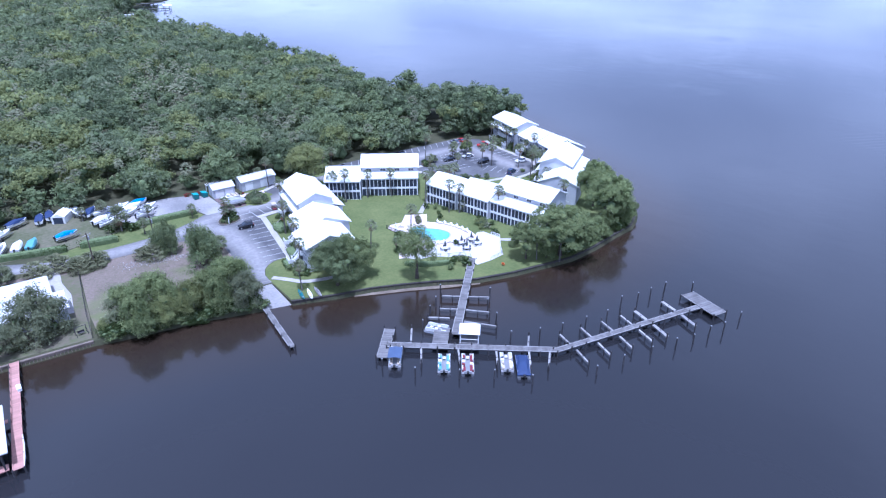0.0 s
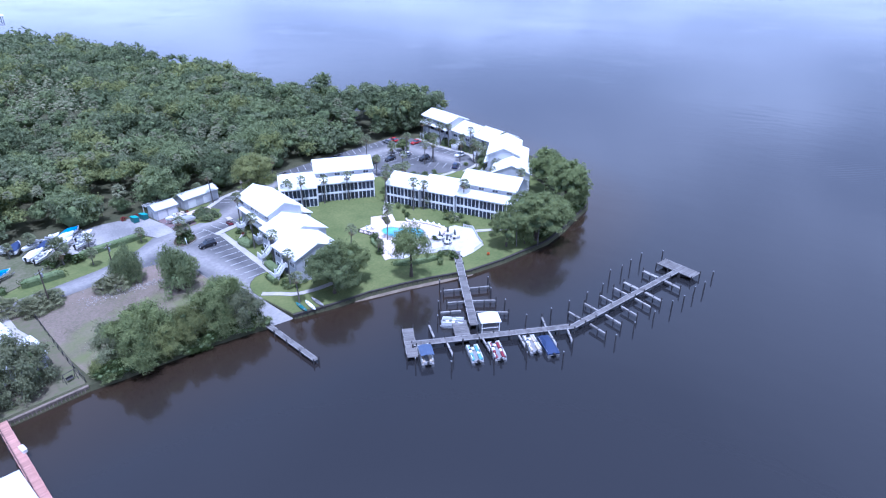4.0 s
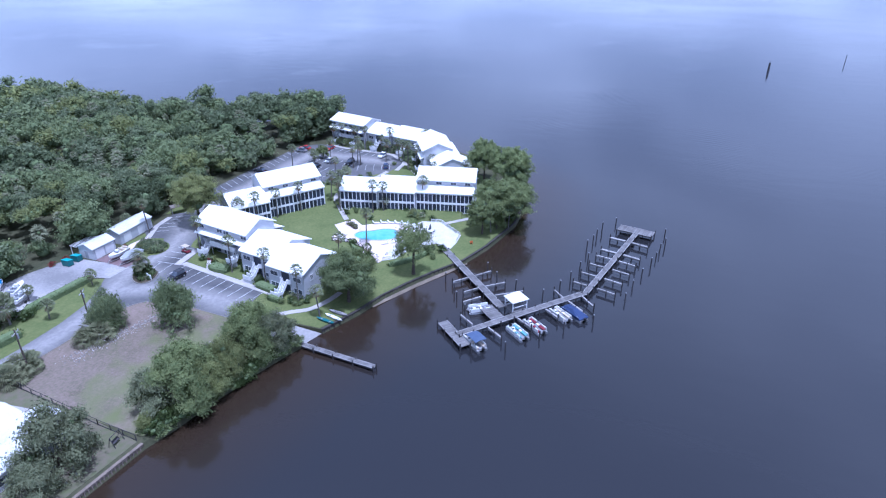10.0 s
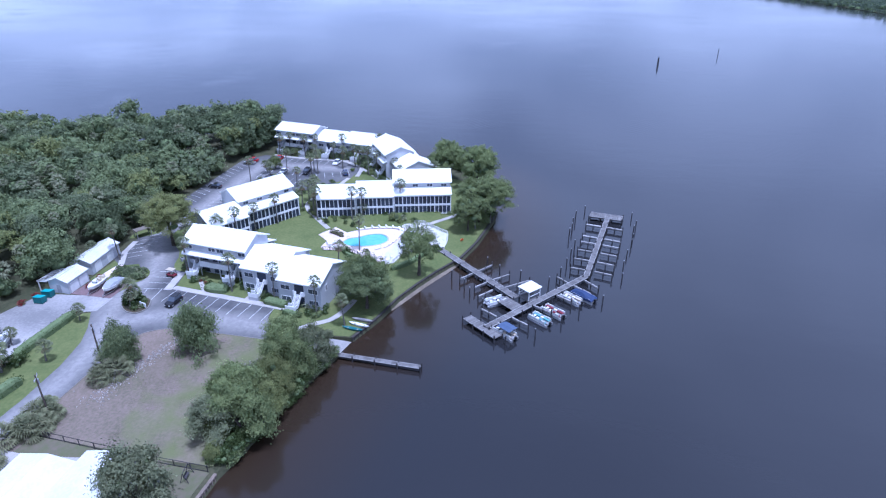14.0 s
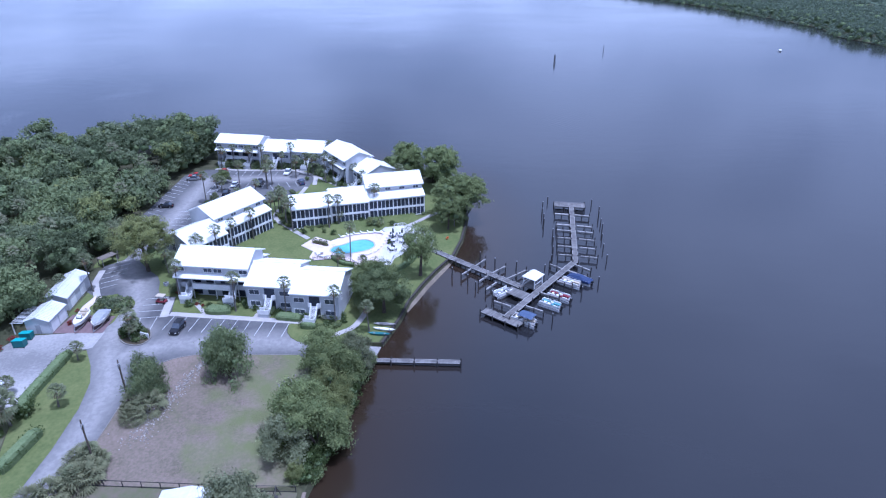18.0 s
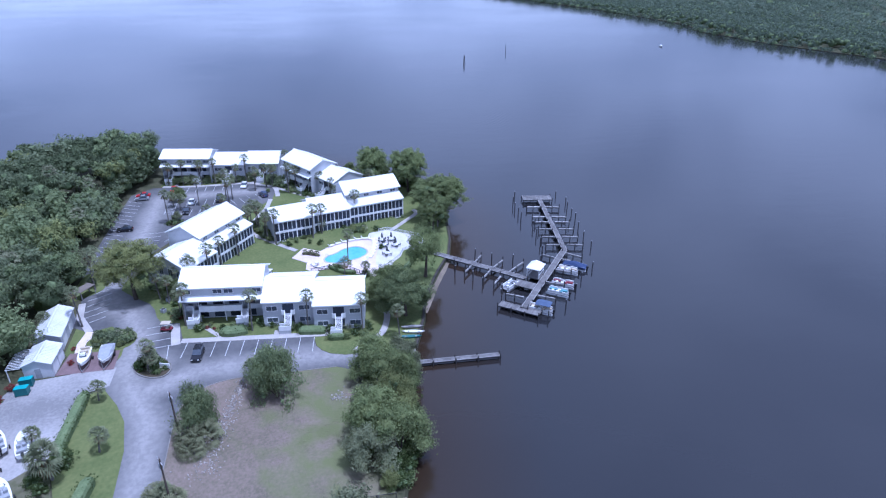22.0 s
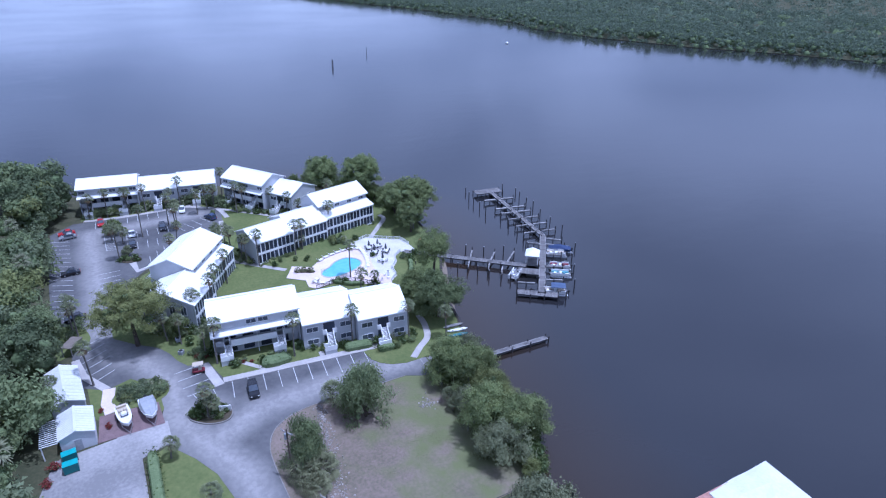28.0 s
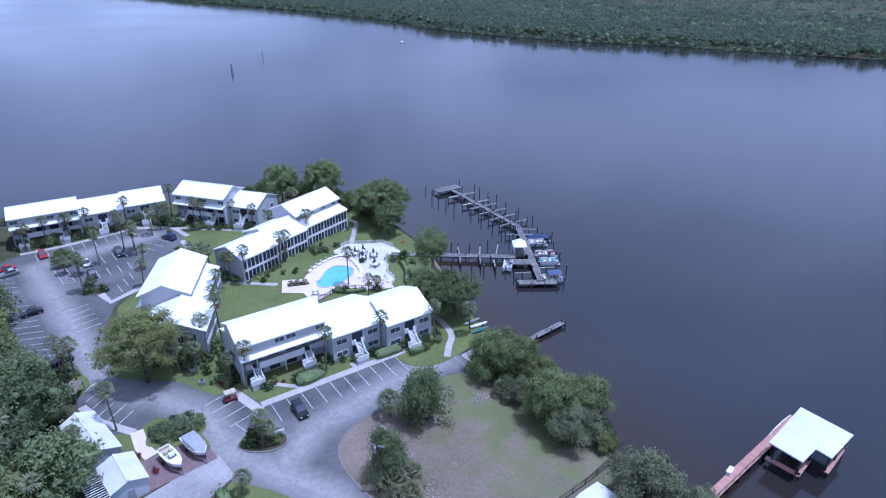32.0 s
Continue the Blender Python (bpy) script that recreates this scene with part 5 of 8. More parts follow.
def tree_kind(seed, r, h, leaf, n=2200, size=0.4, nl=15, clear=0.3, lobe=0.42, moss=0, label="", category="tree", core=0.52):
    """A tree with trunk, limbs and a crown of many leaf clumps, standing at the origin; copies are set out later."""
    rng = np.random.default_rng(seed)
    if category == "tree":
        tall = (h - h * clear) / 1.35
        mid_z = h * clear + 0.35 * tall
        v, f, c, rr = pads(rng, n, size / r, nl, int(6.5 * r * r + 90), 1.0, -0.35, (0.3 / r, 0.7 / r))
        grow = np.array([r, r, tall])
        v, c, rr = v * grow + (0, 0, mid_z), c * grow + (0, 0, mid_z), rr * min(r, tall)
        nl = len(c)
    else:
        c, rr = lobes(rng, nl, r, h * clear, h, lobe)
        sc_, sr_ = sprays(rng, c, rr)
        v, f = tufts(rng, sc_, sr_, n, size, 0.3, 0.75)
    t = thing("tree", 0, 0, 0, 0, label, category)
    bm = bmesh.new()
    lean = rng.uniform(-0.3, 0.3, 2)
    fork = Vector((lean[0], lean[1], h * (clear + 0.12)))
    tr = 0.024 * h * (0.8 + 0.3 * r / h)
    tube(bm, [(0, 0, -0.4), (lean[0] * 0.4, lean[1] * 0.4, h * 0.16), fork], [tr * 1.5, tr, tr * 0.75], 9)
    part("trunk", bm, M_BARK, t)
    for k in range(min(nl, 8 if category == "tree" else 2)):
        bm = bmesh.new()
        e = Vector(c[k])
        mid = fork.lerp(e, 0.5) + Vector((0, 0, 0.3))
        tube(bm, [fork - Vector((0, 0, 0.25)), mid, e], [tr * 0.55, tr * 0.34, tr * 0.12], 6)
        part("limb", bm, M_BARK, t)
    crown = new("crown", mesh_arrays("crown", v, f, leaf))
    crown.parent = t
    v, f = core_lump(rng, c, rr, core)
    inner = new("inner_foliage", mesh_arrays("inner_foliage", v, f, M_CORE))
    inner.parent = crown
    if moss:
        p = c[rng.integers(0, nl, moss)] + rng.normal(scale=(r * 0.1, r * 0.1, 0.4), size=(moss, 3))
        ln = rng.uniform(0.3, 1.0, moss)[:, None]
        a = rng.uniform(0, math.tau, moss)
        s = np.stack([np.cos(a), np.sin(a), 0 * a], 1) * 0.16
        q = np.stack([p - s, p + s, p + s * 0.3 - ln * [0, 0, 1], p - s * 0.3 - ln * [0, 0, 1]], 1).reshape(-1, 3)
        m_ob = new("hanging_moss", mesh_arrays("hanging_moss", q, np.arange(4 * moss).reshape(moss, 4), M_MOSS))
        m_ob.parent = t
        tagged(m_ob, kind="stuff")
    return t


def plant(kind, x, y, s=1.0, turn=0.0, sz=None, z=GZ, label="", group=""):
    sz = sz or s
    ob = copy_thing(kind, Matrix.LocRotScale((x, y, z), Euler((0, 0, radians(turn))), (s, s, sz)))
    return tagged(ob, label, "", group)


def drop_kind(kind):
    for o in (*kind.children_recursive, kind):
        bpy.data.objects.remove(o)


def palm_kind(seed, h, r=1.25, n=28, name="palm_tree", label="cabbage palm with a slim grey trunk and round fan crown", skirt=True, leaf=M_PALM):
    """A cabbage palm: bare trunk, fan leaves with split tips, dead fans below."""
    rng = random.Random(seed)
    t = thing(name, 0, 0, 0, 0, label, "palm")
    bm = bmesh.new()
    lx, ly = rng.uniform(-0.4, 0.4), rng.uniform(-0.4, 0.4)
    tube(bm, [(0, 0, -0.3), (lx * 0.3, ly * 0.3, h * 0.35), (lx * 0.8, ly * 0.8, h * 0.75), (lx, ly, h)], [0.2, 0.14, 0.13, 0.18], 8)
    part("trunk", bm, M_PALM_BARK, t)

    def fan(bm, az, el, ln, droop):
        d = Vector((math.cos(az) * math.cos(el), math.sin(az) * math.cos(el), math.sin(el)))
        side = Vector((-math.sin(az), math.cos(az), 0))
        up = side.cross(d) * -1
        base = Vector((lx, ly, h)) + d * 0.25
        hub = base + d * ln * 0.4
        tube(bm, [base, hub], [0.035, 0.025], 4, False)
        k = 9
        for i in range(k):
            a0 = -1.25 + 2.5 * i / k + 0.02
            a1 = a0 + 2.5 / k * 0.6
            am = (a0 + a1) / 2
            ray = lambda a, q, dz: hub + (d * math.cos(a) + side * math.sin(a)) * q * ln * 0.62 - Vector((0, 0, 1)) * dz * droop
            v0 = bm.verts.new(hub)
            v1 = bm.verts.new(ray(a0, 0.7, 0.12))
            v2 = bm.verts.new(ray(am, 1.0 + rng.uniform(-0.1, 0.1), 0.5))
            v3 = bm.verts.new(ray(a1, 0.7, 0.12) + up * 0.06)
            bm.faces.new((v0, v1, v2, v3))
    for k in range(n):
        bm = bmesh.new()
        fan(bm, k * 2.4 + rng.uniform(-0.3, 0.3), -0.5 + 1.75 * (k / n) ** 0.8 + rng.uniform(-0.1, 0.1), r * rng.uniform(0.85, 1.1), 0.7)
        part("frond", bm, leaf, t)
    if skirt:
        for k in range(7):
            bm = bmesh.new()
            fan(bm, k * 0.9 + rng.uniform(-0.2, 0.2), -1.05 + rng.uniform(-0.15, 0.2), r * 0.75, 0.4)
            part("dead_frond", bm, M_PALM_DEAD, t)
    return t


K_OAK = tree_kind(11, 6.6, 12.5, M_LEAF, 32000, 0.16, 26, 0.14, label="broad live oak with a dense rounded green crown")
K_OAK2 = tree_kind(12, 6.0, 12.0, M_LEAF_D, 28000, 0.16, 24, 0.15, moss=70, label="large dark green oak hung with grey moss")
K_UMB = tree_kind(26, 7.8, 14.5, M_LEAF, 38000, 0.19, 38, 0.24, moss=160, label="tall spreading oak with a flat crown, bare trunk and grey moss")
K_CYP = tree_kind(13, 4.6, 14.0, M_LEAF, 13000, 0.14, 40, 0.3, moss=50, label="tall open cypress with an uneven feathery crown", core=0.2)
K_YEL = tree_kind(14, 6.4, 12.0, M_LEAF_YB, 32000, 0.14, 36, 0.3, moss=60, label="spreading oak with yellow-green foliage", core=0.42)
K_ROUND = tree_kind(15, 3.6, 8.0, M_WOODS, 18000, 0.12, 30, -0.05, label="rounded leafy shade tree on the open lot", core=0.35)
K_BANK = tree_kind(16, 4.9, 9.0, M_LEAF, 24000, 0.145, 22, 0.06, moss=40, label="bushy riverbank tree leaning over the water")
K_BANK2 = tree_kind(17, 4.5, 8.2, M_LEAF_G, 18000, 0.142, 22, 0.05, moss=120, label="grey-green riverbank tree draped in pale moss", core=0.4)
K_BANKY = tree_kind(27, 4.3, 9.0, M_LEAF_Y, 21000, 0.13, 28, 0.1, moss=30, label="yellow-green riverbank tree with a loose crown", core=0.4)
K_LOW = tree_kind(29, 4.6, 9.0, M_LEAF, 8000, 0.2, 20, 0.0, label="low bushy tree overhanging the riverbank", core=0.5)
K_BUSH = tree_kind(18, 1.6, 2.4, M_HEDGE, 1500, 0.14, 9, 0.0, 0.46, label="rounded dark green garden shrub", category="shrub")
K_BUSH2 = tree_kind(19, 1.3, 1.7, M_LEAF, 1150, 0.13, 8, 0.0, 0.46, label="loose light green garden shrub", category="shrub")
for k in (K_BUSH, K_BUSH2):
    k.name = "shrub"
P_TALL = palm_kind(21, 8.3, 1.55, 22)
P_MID = palm_kind(22, 6.4, 1.6, 22)
P_FULL = palm_kind(25, 2.6, 1.9, 34, label="full cabbage palm with a thick low head of drooping fans")
P_LOW = palm_kind(23, 3.6, 1.6)
P_SAGO = palm_kind(24, 0.7, 1.5, 26, "palmetto", "low clump of saw palmetto fans", skirt=False, leaf=M_PALMETTO)
KINDS = [K_OAK, K_OAK2, K_UMB, K_BANKY, K_LOW, K_CYP, K_YEL, K_ROUND, K_BANK, K_BANK2, K_BUSH, K_BUSH2, P_TALL, P_MID, P_FULL, P_LOW, P_SAGO]

rv = random.Random(5)
for kind, x, y, s, sz in ((K_UMB, 132.4, 94.0, 0.82, 1.07), (K_UMB, 126.0, 83.6, 0.95, 1.12), (K_UMB, 103.4, 78.6, 1.24, 0.98), (K_LOW, 112.6, 78.2, 0.55, 0.55), (K_LOW, 119, 79, 0.52, 0.5), (K_LOW, 132.4, 81.6, 0.5, 0.5), (K_LOW, 138.2, 84.8, 0.45, 0.45), (K_LOW, 109.6, 80.2, 0.9, 0.88), (K_LOW, 133.4, 85.8, 0.75, 0.78), (K_LOW, 117.4, 79.8, 0.75, 0.8), (K_LOW, 122.8, 81, 0.7, 0.75), (K_LOW, 145, 94, 0.7, 0.75), (K_LOW, 140.8, 100.6, 0.75, 0.81),
                          (K_UMB, 95.6, 82.2, 0.66, 0.74), (K_LOW, 99.8, 79.6, 0.62, 0.66), (K_LOW, 129.2, 81.6, 0.6, 0.7), (K_OAK, 58.2, 99.4, 1.0, 0.98), (K_OAK2, 53.4, 97.4, 1.12, 1.02), (K_CYP, 69.4, 89.8, 1.05, 1.05), (K_YEL, 73.2, 154.0, 1.28, 1.28), (K_LOW, 72.8, 146.6, 0.62, 0.65),
                          (K_ROUND, 32.3, 123.6, 1.32, 1.5), (K_ROUND, 27.1, 135.9, 1.05, 1.2), (K_LOW, 133.2, 153.4, 0.62, 0.62), (K_BANK2, 117.6, 151.6, 0.38, 0.38)):
    plant(kind, x, y, s, rv.uniform(0, 360), sz)
for kind, x, y, s in ((K_BANK, 33.0, 106.2, 1.18), (K_BANK2, 34.2, 101.8, 1.0), (K_BANK, 28.8, 104.2, 1.12), (K_BANKY, 24.4, 104.4, 1.0), (K_BANK2, 24.8, 108.0, 0.7), (K_BANK, 18.4, 108.4, 1.2), (K_BANK, 13.6, 105.4, 1.2), (K_BANK2, 12.8, 109.6, 1.05),
                      (K_BANKY, 18.8, 104.2, 0.85), (K_BANKY, 8.8, 107.6, 0.42)):
    plant(kind, x, y, s, rv.uniform(0, 360))
for k in range(20):
    p = smooth_line([(104.5, 77.6), (113, 78.4), (122, 79.9), (130.4, 81.2), (137.4, 85.6), (145.6, 94.4)], 4)[k]
    plant((K_BUSH, K_BUSH2)[k % 2], p.x + rv.uniform(-0.4, 0.4), p.y + rv.uniform(0.0, 0.9), rv.uniform(0.9, 1.6), rv.uniform(0, 360), rv.uniform(0.9, 1.4), label="untrimmed bush overhanging the riverbank", group="riverbank bushes")
for k in range(26):
    f = k / 25
    bx = 8.6 + 28 * f
    by = np.interp(bx, [8, 18, 26, 33, 37], [105.6, 103.6, 101.8, 100.2, 99.2])
    plant((K_BUSH, K_BUSH2)[k % 2], bx + rv.uniform(-0.5, 0.5), by + rv.uniform(-0.2, 0.8), rv.uniform(1.0, 1.7), rv.uniform(0, 360), rv.uniform(0.9, 1.5), z=GZ - 0.5, label="untrimmed bush overhanging the riverbank", group="riverbank bushes")
plant(K_BANK2, -1.8, 113.4, 1.35, 40, 1.4, label="large grey-green shade tree in the house yard")
for x, y, s in ((-7.5, 110.5, 0.9), (-13.0, 122.0, 1.0), (-6, 142, 0.6)):
    plant(K_BANK2, x, y, s, rv.uniform(0, 360), label="grey-green shade tree in the house yard")

plant(P_MID, 44.8, 146.4, 1.0, 15, 0.85)
for x, y, q in ((46.9, 145.3, 0.75), (45.9, 147.3, 0.8), (44.2, 145.2, 0.6), (47.0, 146.9, 0.6)):
    plant(K_BUSH, x, y, q, x * 50, q * 1.5, label="dark conical shrub in the planting island", group="garden shrubs")
plant(P_FULL, 20.8, 155.2, 1.25, 70, 1.7)
for x, y, q in ((23.4, 153.9, 1.0), (22.4, 156.2, 1.1), (20.0, 157.4, 1.0), (18.0, 156.0, 0.9)):
    plant(K_BUSH, x, y, q, x * 30, 0.9, group="garden shrubs")
plant(P_FULL, 8.4, 138.9, 0.8, 90)
plant(P_FULL, 12.6, 138.9, 0.75, 190)
plant(P_FULL, 37.6, 127.2, 1.15, 40)
plant(P_FULL, 28.6, 109.6, 0.7, 10)
plant(P_FULL, 26.2, 110.4, 0.6, 200)
PALMS_TALL = [(52.4, 117.6), (49.0, 106.9), (54.6, 128.6), (77.4, 138.4), (83.6, 136.8), (89.6, 133.2), (96.8, 114.6), (98.6, 112.2), (104.2, 102.9), (79.0, 107.0), (95.4, 124.2),
              (122.3, 96.4), (59.4, 141.9), (149.0, 121.5), (128.0, 146.9), (133.2, 139.6), (115.7, 153.6), (147.6, 154.0), (63.6, 162.3), (79.6, 163.8), (146.8, 143.8), (146.9, 134.2), (133.0, 120.6)]
PALMS_MID = [(68.5, 108.9), (46.1, 99.9), (127.7, 138.2), (109.6, 142.6), (118.4, 139.6), (140.8, 127.6), (124.6, 108.2), (134.6, 118.2), (131.0, 111.0), (116.0, 106.6), (108.4, 131.6), (102.6, 131.4),
             (100.5, 127.2), (131.6, 137.6), (75.6, 145.8), (75.0, 143.0), (137.4, 131), (104.4, 128.6), (107.6, 129.6), (98.6, 126.4), (110.8, 131.2), (63.0, 143.2), (82.8, 164.6), (86, 165.0), (72.0, 148.8), (69.5, 146.6),
             (101.5, 76.9), (107.5, 79.4), (97.4, 80.4), (140.3, 125.6), (147.4, 148.2), (146.4, 137.4), (142.6, 125.2), (148.6, 158.6)]
for i, (x, y) in enumerate(PALMS_TALL):
    plant(P_TALL, x, y, rv.uniform(0.92, 1.08), rv.uniform(0, 360), group="cabbage palms")
for i, (x, y) in enumerate(PALMS_MID):
    plant(P_MID, x, y, rv.uniform(0.85, 1.1), rv.uniform(0, 360), group="cabbage palms")
for x, y in ((25.2, 150.0), (38.2, 153.2), (46.4, 146.6), (44.6, 145.2), (22.6, 157.6), (62.8, 168.0), (18.4, 168.8), (28.4, 160.2), (13.6, 168.2), (128.8, 154.2), (126.0, 152.0), (99.6, 112.4), (72.6, 103.8)):
    plant(P_LOW, x, y, rv.uniform(0.75, 1.05), rv.uniform(0, 360), group="young palms", label="young cabbage palm with drooping green fans")
for x, y in ((22.6, 136.6), (24.2, 137.2), (21.4, 135.6), (23.4, 134.9), (11.4, 139.0), (10.2, 137.6), (12.4, 137.6), (9.0, 139.4), (13.2, 139.2), (8.0, 138.0), (6.0, 141.0), (4.2, 143.2), (1.0, 139.4), (0, 142.0)):
    plant(P_SAGO, x, y, rv.uniform(1.25, 1.8), rv.uniform(0, 360), group="saw palmettos")

SHRUBS = [(67.4, 143.4), (62.6, 142.2), (65.0, 141.4), (61.4, 139.6), (57.2, 139.2), (55.8, 134.2), (56.8, 131.9), (56.2, 126.6), (55.2, 124.6), (53.8, 122.6), (53.0, 119.2), (50.2, 112.8), (47.6, 110.2), (48.6, 108.6), (50.0, 105.4), (48.4, 106.6),
          (76.6, 109.2), (73.0, 103.2), (78.0, 110.4), (99.9, 112.9), (92.6, 113.0), (94.0, 115.6), (98.8, 97.4), (100.6, 101.0), (103.2, 102.0), (104.2, 98.6), (101.0, 106.0), (95.2, 119.0), (93.4, 121.0), (98.8, 118.6), (96.8, 117.0),
          (138.8, 122.0), (136.4, 119.4), (133.4, 119.6), (129.8, 115.4), (126.8, 110.6), (125.0, 108.4), (122.2, 107.6),
          (45.2, 143.6), (43.8, 144.6), (47.6, 146.8), (45.4, 148.0), (46.8, 144.6), (46.6, 148.4), (64.4, 168.6), (68.2, 166.8), (74.2, 141.4), (72.4, 143.6), (70.4, 144.8),
          (72.2, 139.4), (68.6, 145.2), (106.0, 130.6), (104.2, 127.2), (107.8, 124.4), (100.6, 130.6), (113.4, 104.6), (113.8, 150.0), (114.4, 151.8), (115.0, 153.0), (88.0, 163.8), (135.8, 127.0), (82.0, 88.0), (80.0, 90.4), (78.0, 88.6), (86.4, 97.8)]
for i, (x, y) in enumerate(SHRUBS):
    plant(K_BUSH if i % 3 else K_BUSH2, x, y, rv.uniform(0.55, 1.0), rv.uniform(0, 360), rv.uniform(0.5, 0.85), group="garden shrubs")


def hedge(pts, w, h, label, name="hedge"):
    """A clipped hedge along a line: a rounded body under a coat of small leaf clumps."""
    rng = np.random.default_rng(int(abs(pts[0][0]) * 10))
    t = thing(name, pts[0][0], pts[0][1], GZ, 0, label, "hedge")
    line = [Vector(p) - Vector(pts[0]) for p in smooth_line(pts, 3)]
    bm = bmesh.new()
    rings = []
    for i, p in enumerate(line):
        d = (line[min(i + 1, len(line) - 1)] - line[max(i - 1, 0)]).normalized()
        s = Vector((-d.y, d.x))
        e = 0.75 if i in (0, len(line) - 1) else 1
        rings.append([bm.verts.new((p.x + s.x * w / 2 * a * e, p.y + s.y * w / 2 * a * e, h * b * e)) for a, b in ((-1, -0.1), (-1.02, 0.7), (-0.75, 0.98), (0, 1.04), (0.75, 0.98), (1.02, 0.7), (1, -0.1))])
    for r, q in zip(rings, rings[1:]):
        for k in range(6):
            bm.faces.new((r[k], r[k + 1], q[k + 1], q[k]))
    bm.faces.new(rings[0])
    bm.faces.new(rings[-1][::-1])
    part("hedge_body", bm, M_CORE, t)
    c, rr = [], []
    ln = sum((b - a).length for a, b in zip(line, line[1:]))
    m = max(3, int(ln / 0.7))
    for k in range(m):
        f = k / (m - 1) * (len(line) - 1)
        p = line[int(f)].lerp(line[min(int(f) + 1, len(line) - 1)], f - int(f))
        for off in (-0.28, 0.28):
            j = min(int(f) + 1, len(line) - 1)
            d = (line[j] - line[j - 1]).normalized()
            c.append((p.x - d.y * off * w, p.y + d.x * off * w, h * 0.55))
            rr.append(max(0.32 * w, h * 0.52))
    v, f = tufts(rng, np.array(c), np.array(rr), int(ln * 55), 0.2, 0.4, 0.95)
    ob = new("hedge_leaves", mesh_arrays("hedge_leaves", v, f, M_HEDGE))
    ob.parent = t


hedge([(24.3, 154.6), (26.2, 155.9), (33, 155.8), (40.0, 155.6)], 1.6, 1.5, "long clipped green hedge beside the gravel yard")
hedge([(10.5, 150.8), (14.5, 150.2), (18.8, 149.6)], 1.7, 1.7, "clipped green hedge at the yard entrance")
hedge([(-30, 158), (-8, 154.6), (2, 152.4), (7.5, 151.0)], 1.6, 1.5, "clipped green hedge along the road")
hedge([(51.8, 119.4), (51.4, 117.2), (50.8, 114.2)], 2.0, 1.2, "rounded clipped hedge before the building")
hedge([(48.2, 113.8), (47.9, 110.8)], 1.6, 1.2, "rounded clipped hedge by the stair foot")
hedge([(55.0, 134.6), (54.3, 132.2), (54.7, 129.6)], 2.7, 1.3, "oval clipped hedge bed on the lawn")
hedge([(57.5, 127.8), (56.5, 124.0)], 1.6, 1.2, "low clipped hedge along the wall")
hedge([(74.4, 105.8), (75.6, 108.8), (78.8, 111.6)], 0.9, 0.9, "low hedge along the pool fence")
hedge([(70.5, 96.6), (75, 92.8), (80.0, 90.6)], 1.1, 1.1, "clipped hedge below the pool terrace")


# the woods: far more trees than one could count
def template(seed, n, size, palm=False):
    """A crown of radius 1 that stands with its top at height 0."""
    rng = np.random.default_rng(seed)
    if palm:
        vs = []
        count = 24 if n > 250 else 12
        for k in range(count):
            az, el = k * 2.4 + rng.uniform(-0.3, 0.3), -0.55 + 1.9 * (k / count) + rng.uniform(-0.1, 0.1)
            d = np.array([math.cos(az) * math.cos(el), math.sin(az) * math.cos(el), math.sin(el)])
            side = np.array([-math.sin(az), math.cos(az), 0.0])
            hub = d * 0.42
            for a in (-1.0, -0.5, 0.0, 0.5, 1.0):
                ray = d * math.cos(a) + side * math.sin(a)
                w = np.cross(ray, np.cross(d, side)) * 0.075
                tip = hub + ray * rng.uniform(0.45, 0.62) - [0, 0, 0.16]
                vs += [hub - w, tip, hub + w]
        v = np.array(vs) + [0, 0, -0.6]
        return v, np.arange(len(v)).reshape(-1, 3), np.array([[0, 0, -0.6]]), np.array([0.4])
    v, f, c, rr = pads(rng, n, size, 15, 190, 0.85, -0.3, (0.05, 0.14))
    return v - [0, 0, 0.82], f, c - [0, 0, 0.85], rr * 0.8


M_WOOD_GREY = leaf_mat("grey_woodland_leaves", (0.215, 0.262, 0.14), (0.13, 0.17, 0.095))
M_WOOD_DARK = leaf_mat("dark_woodland_leaves", (0.17, 0.215, 0.108), (0.102, 0.14, 0.074))
M_WOOD_PALM = leaf_mat("woodland_palm_fans", (0.25, 0.272, 0.165), (0.16, 0.18, 0.105), 0.2)
LEAF_MIX = (M_WOODS, M_WOOD_GREY, M_WOOD_DARK, M_LEAF_Y, M_WOOD_PALM)


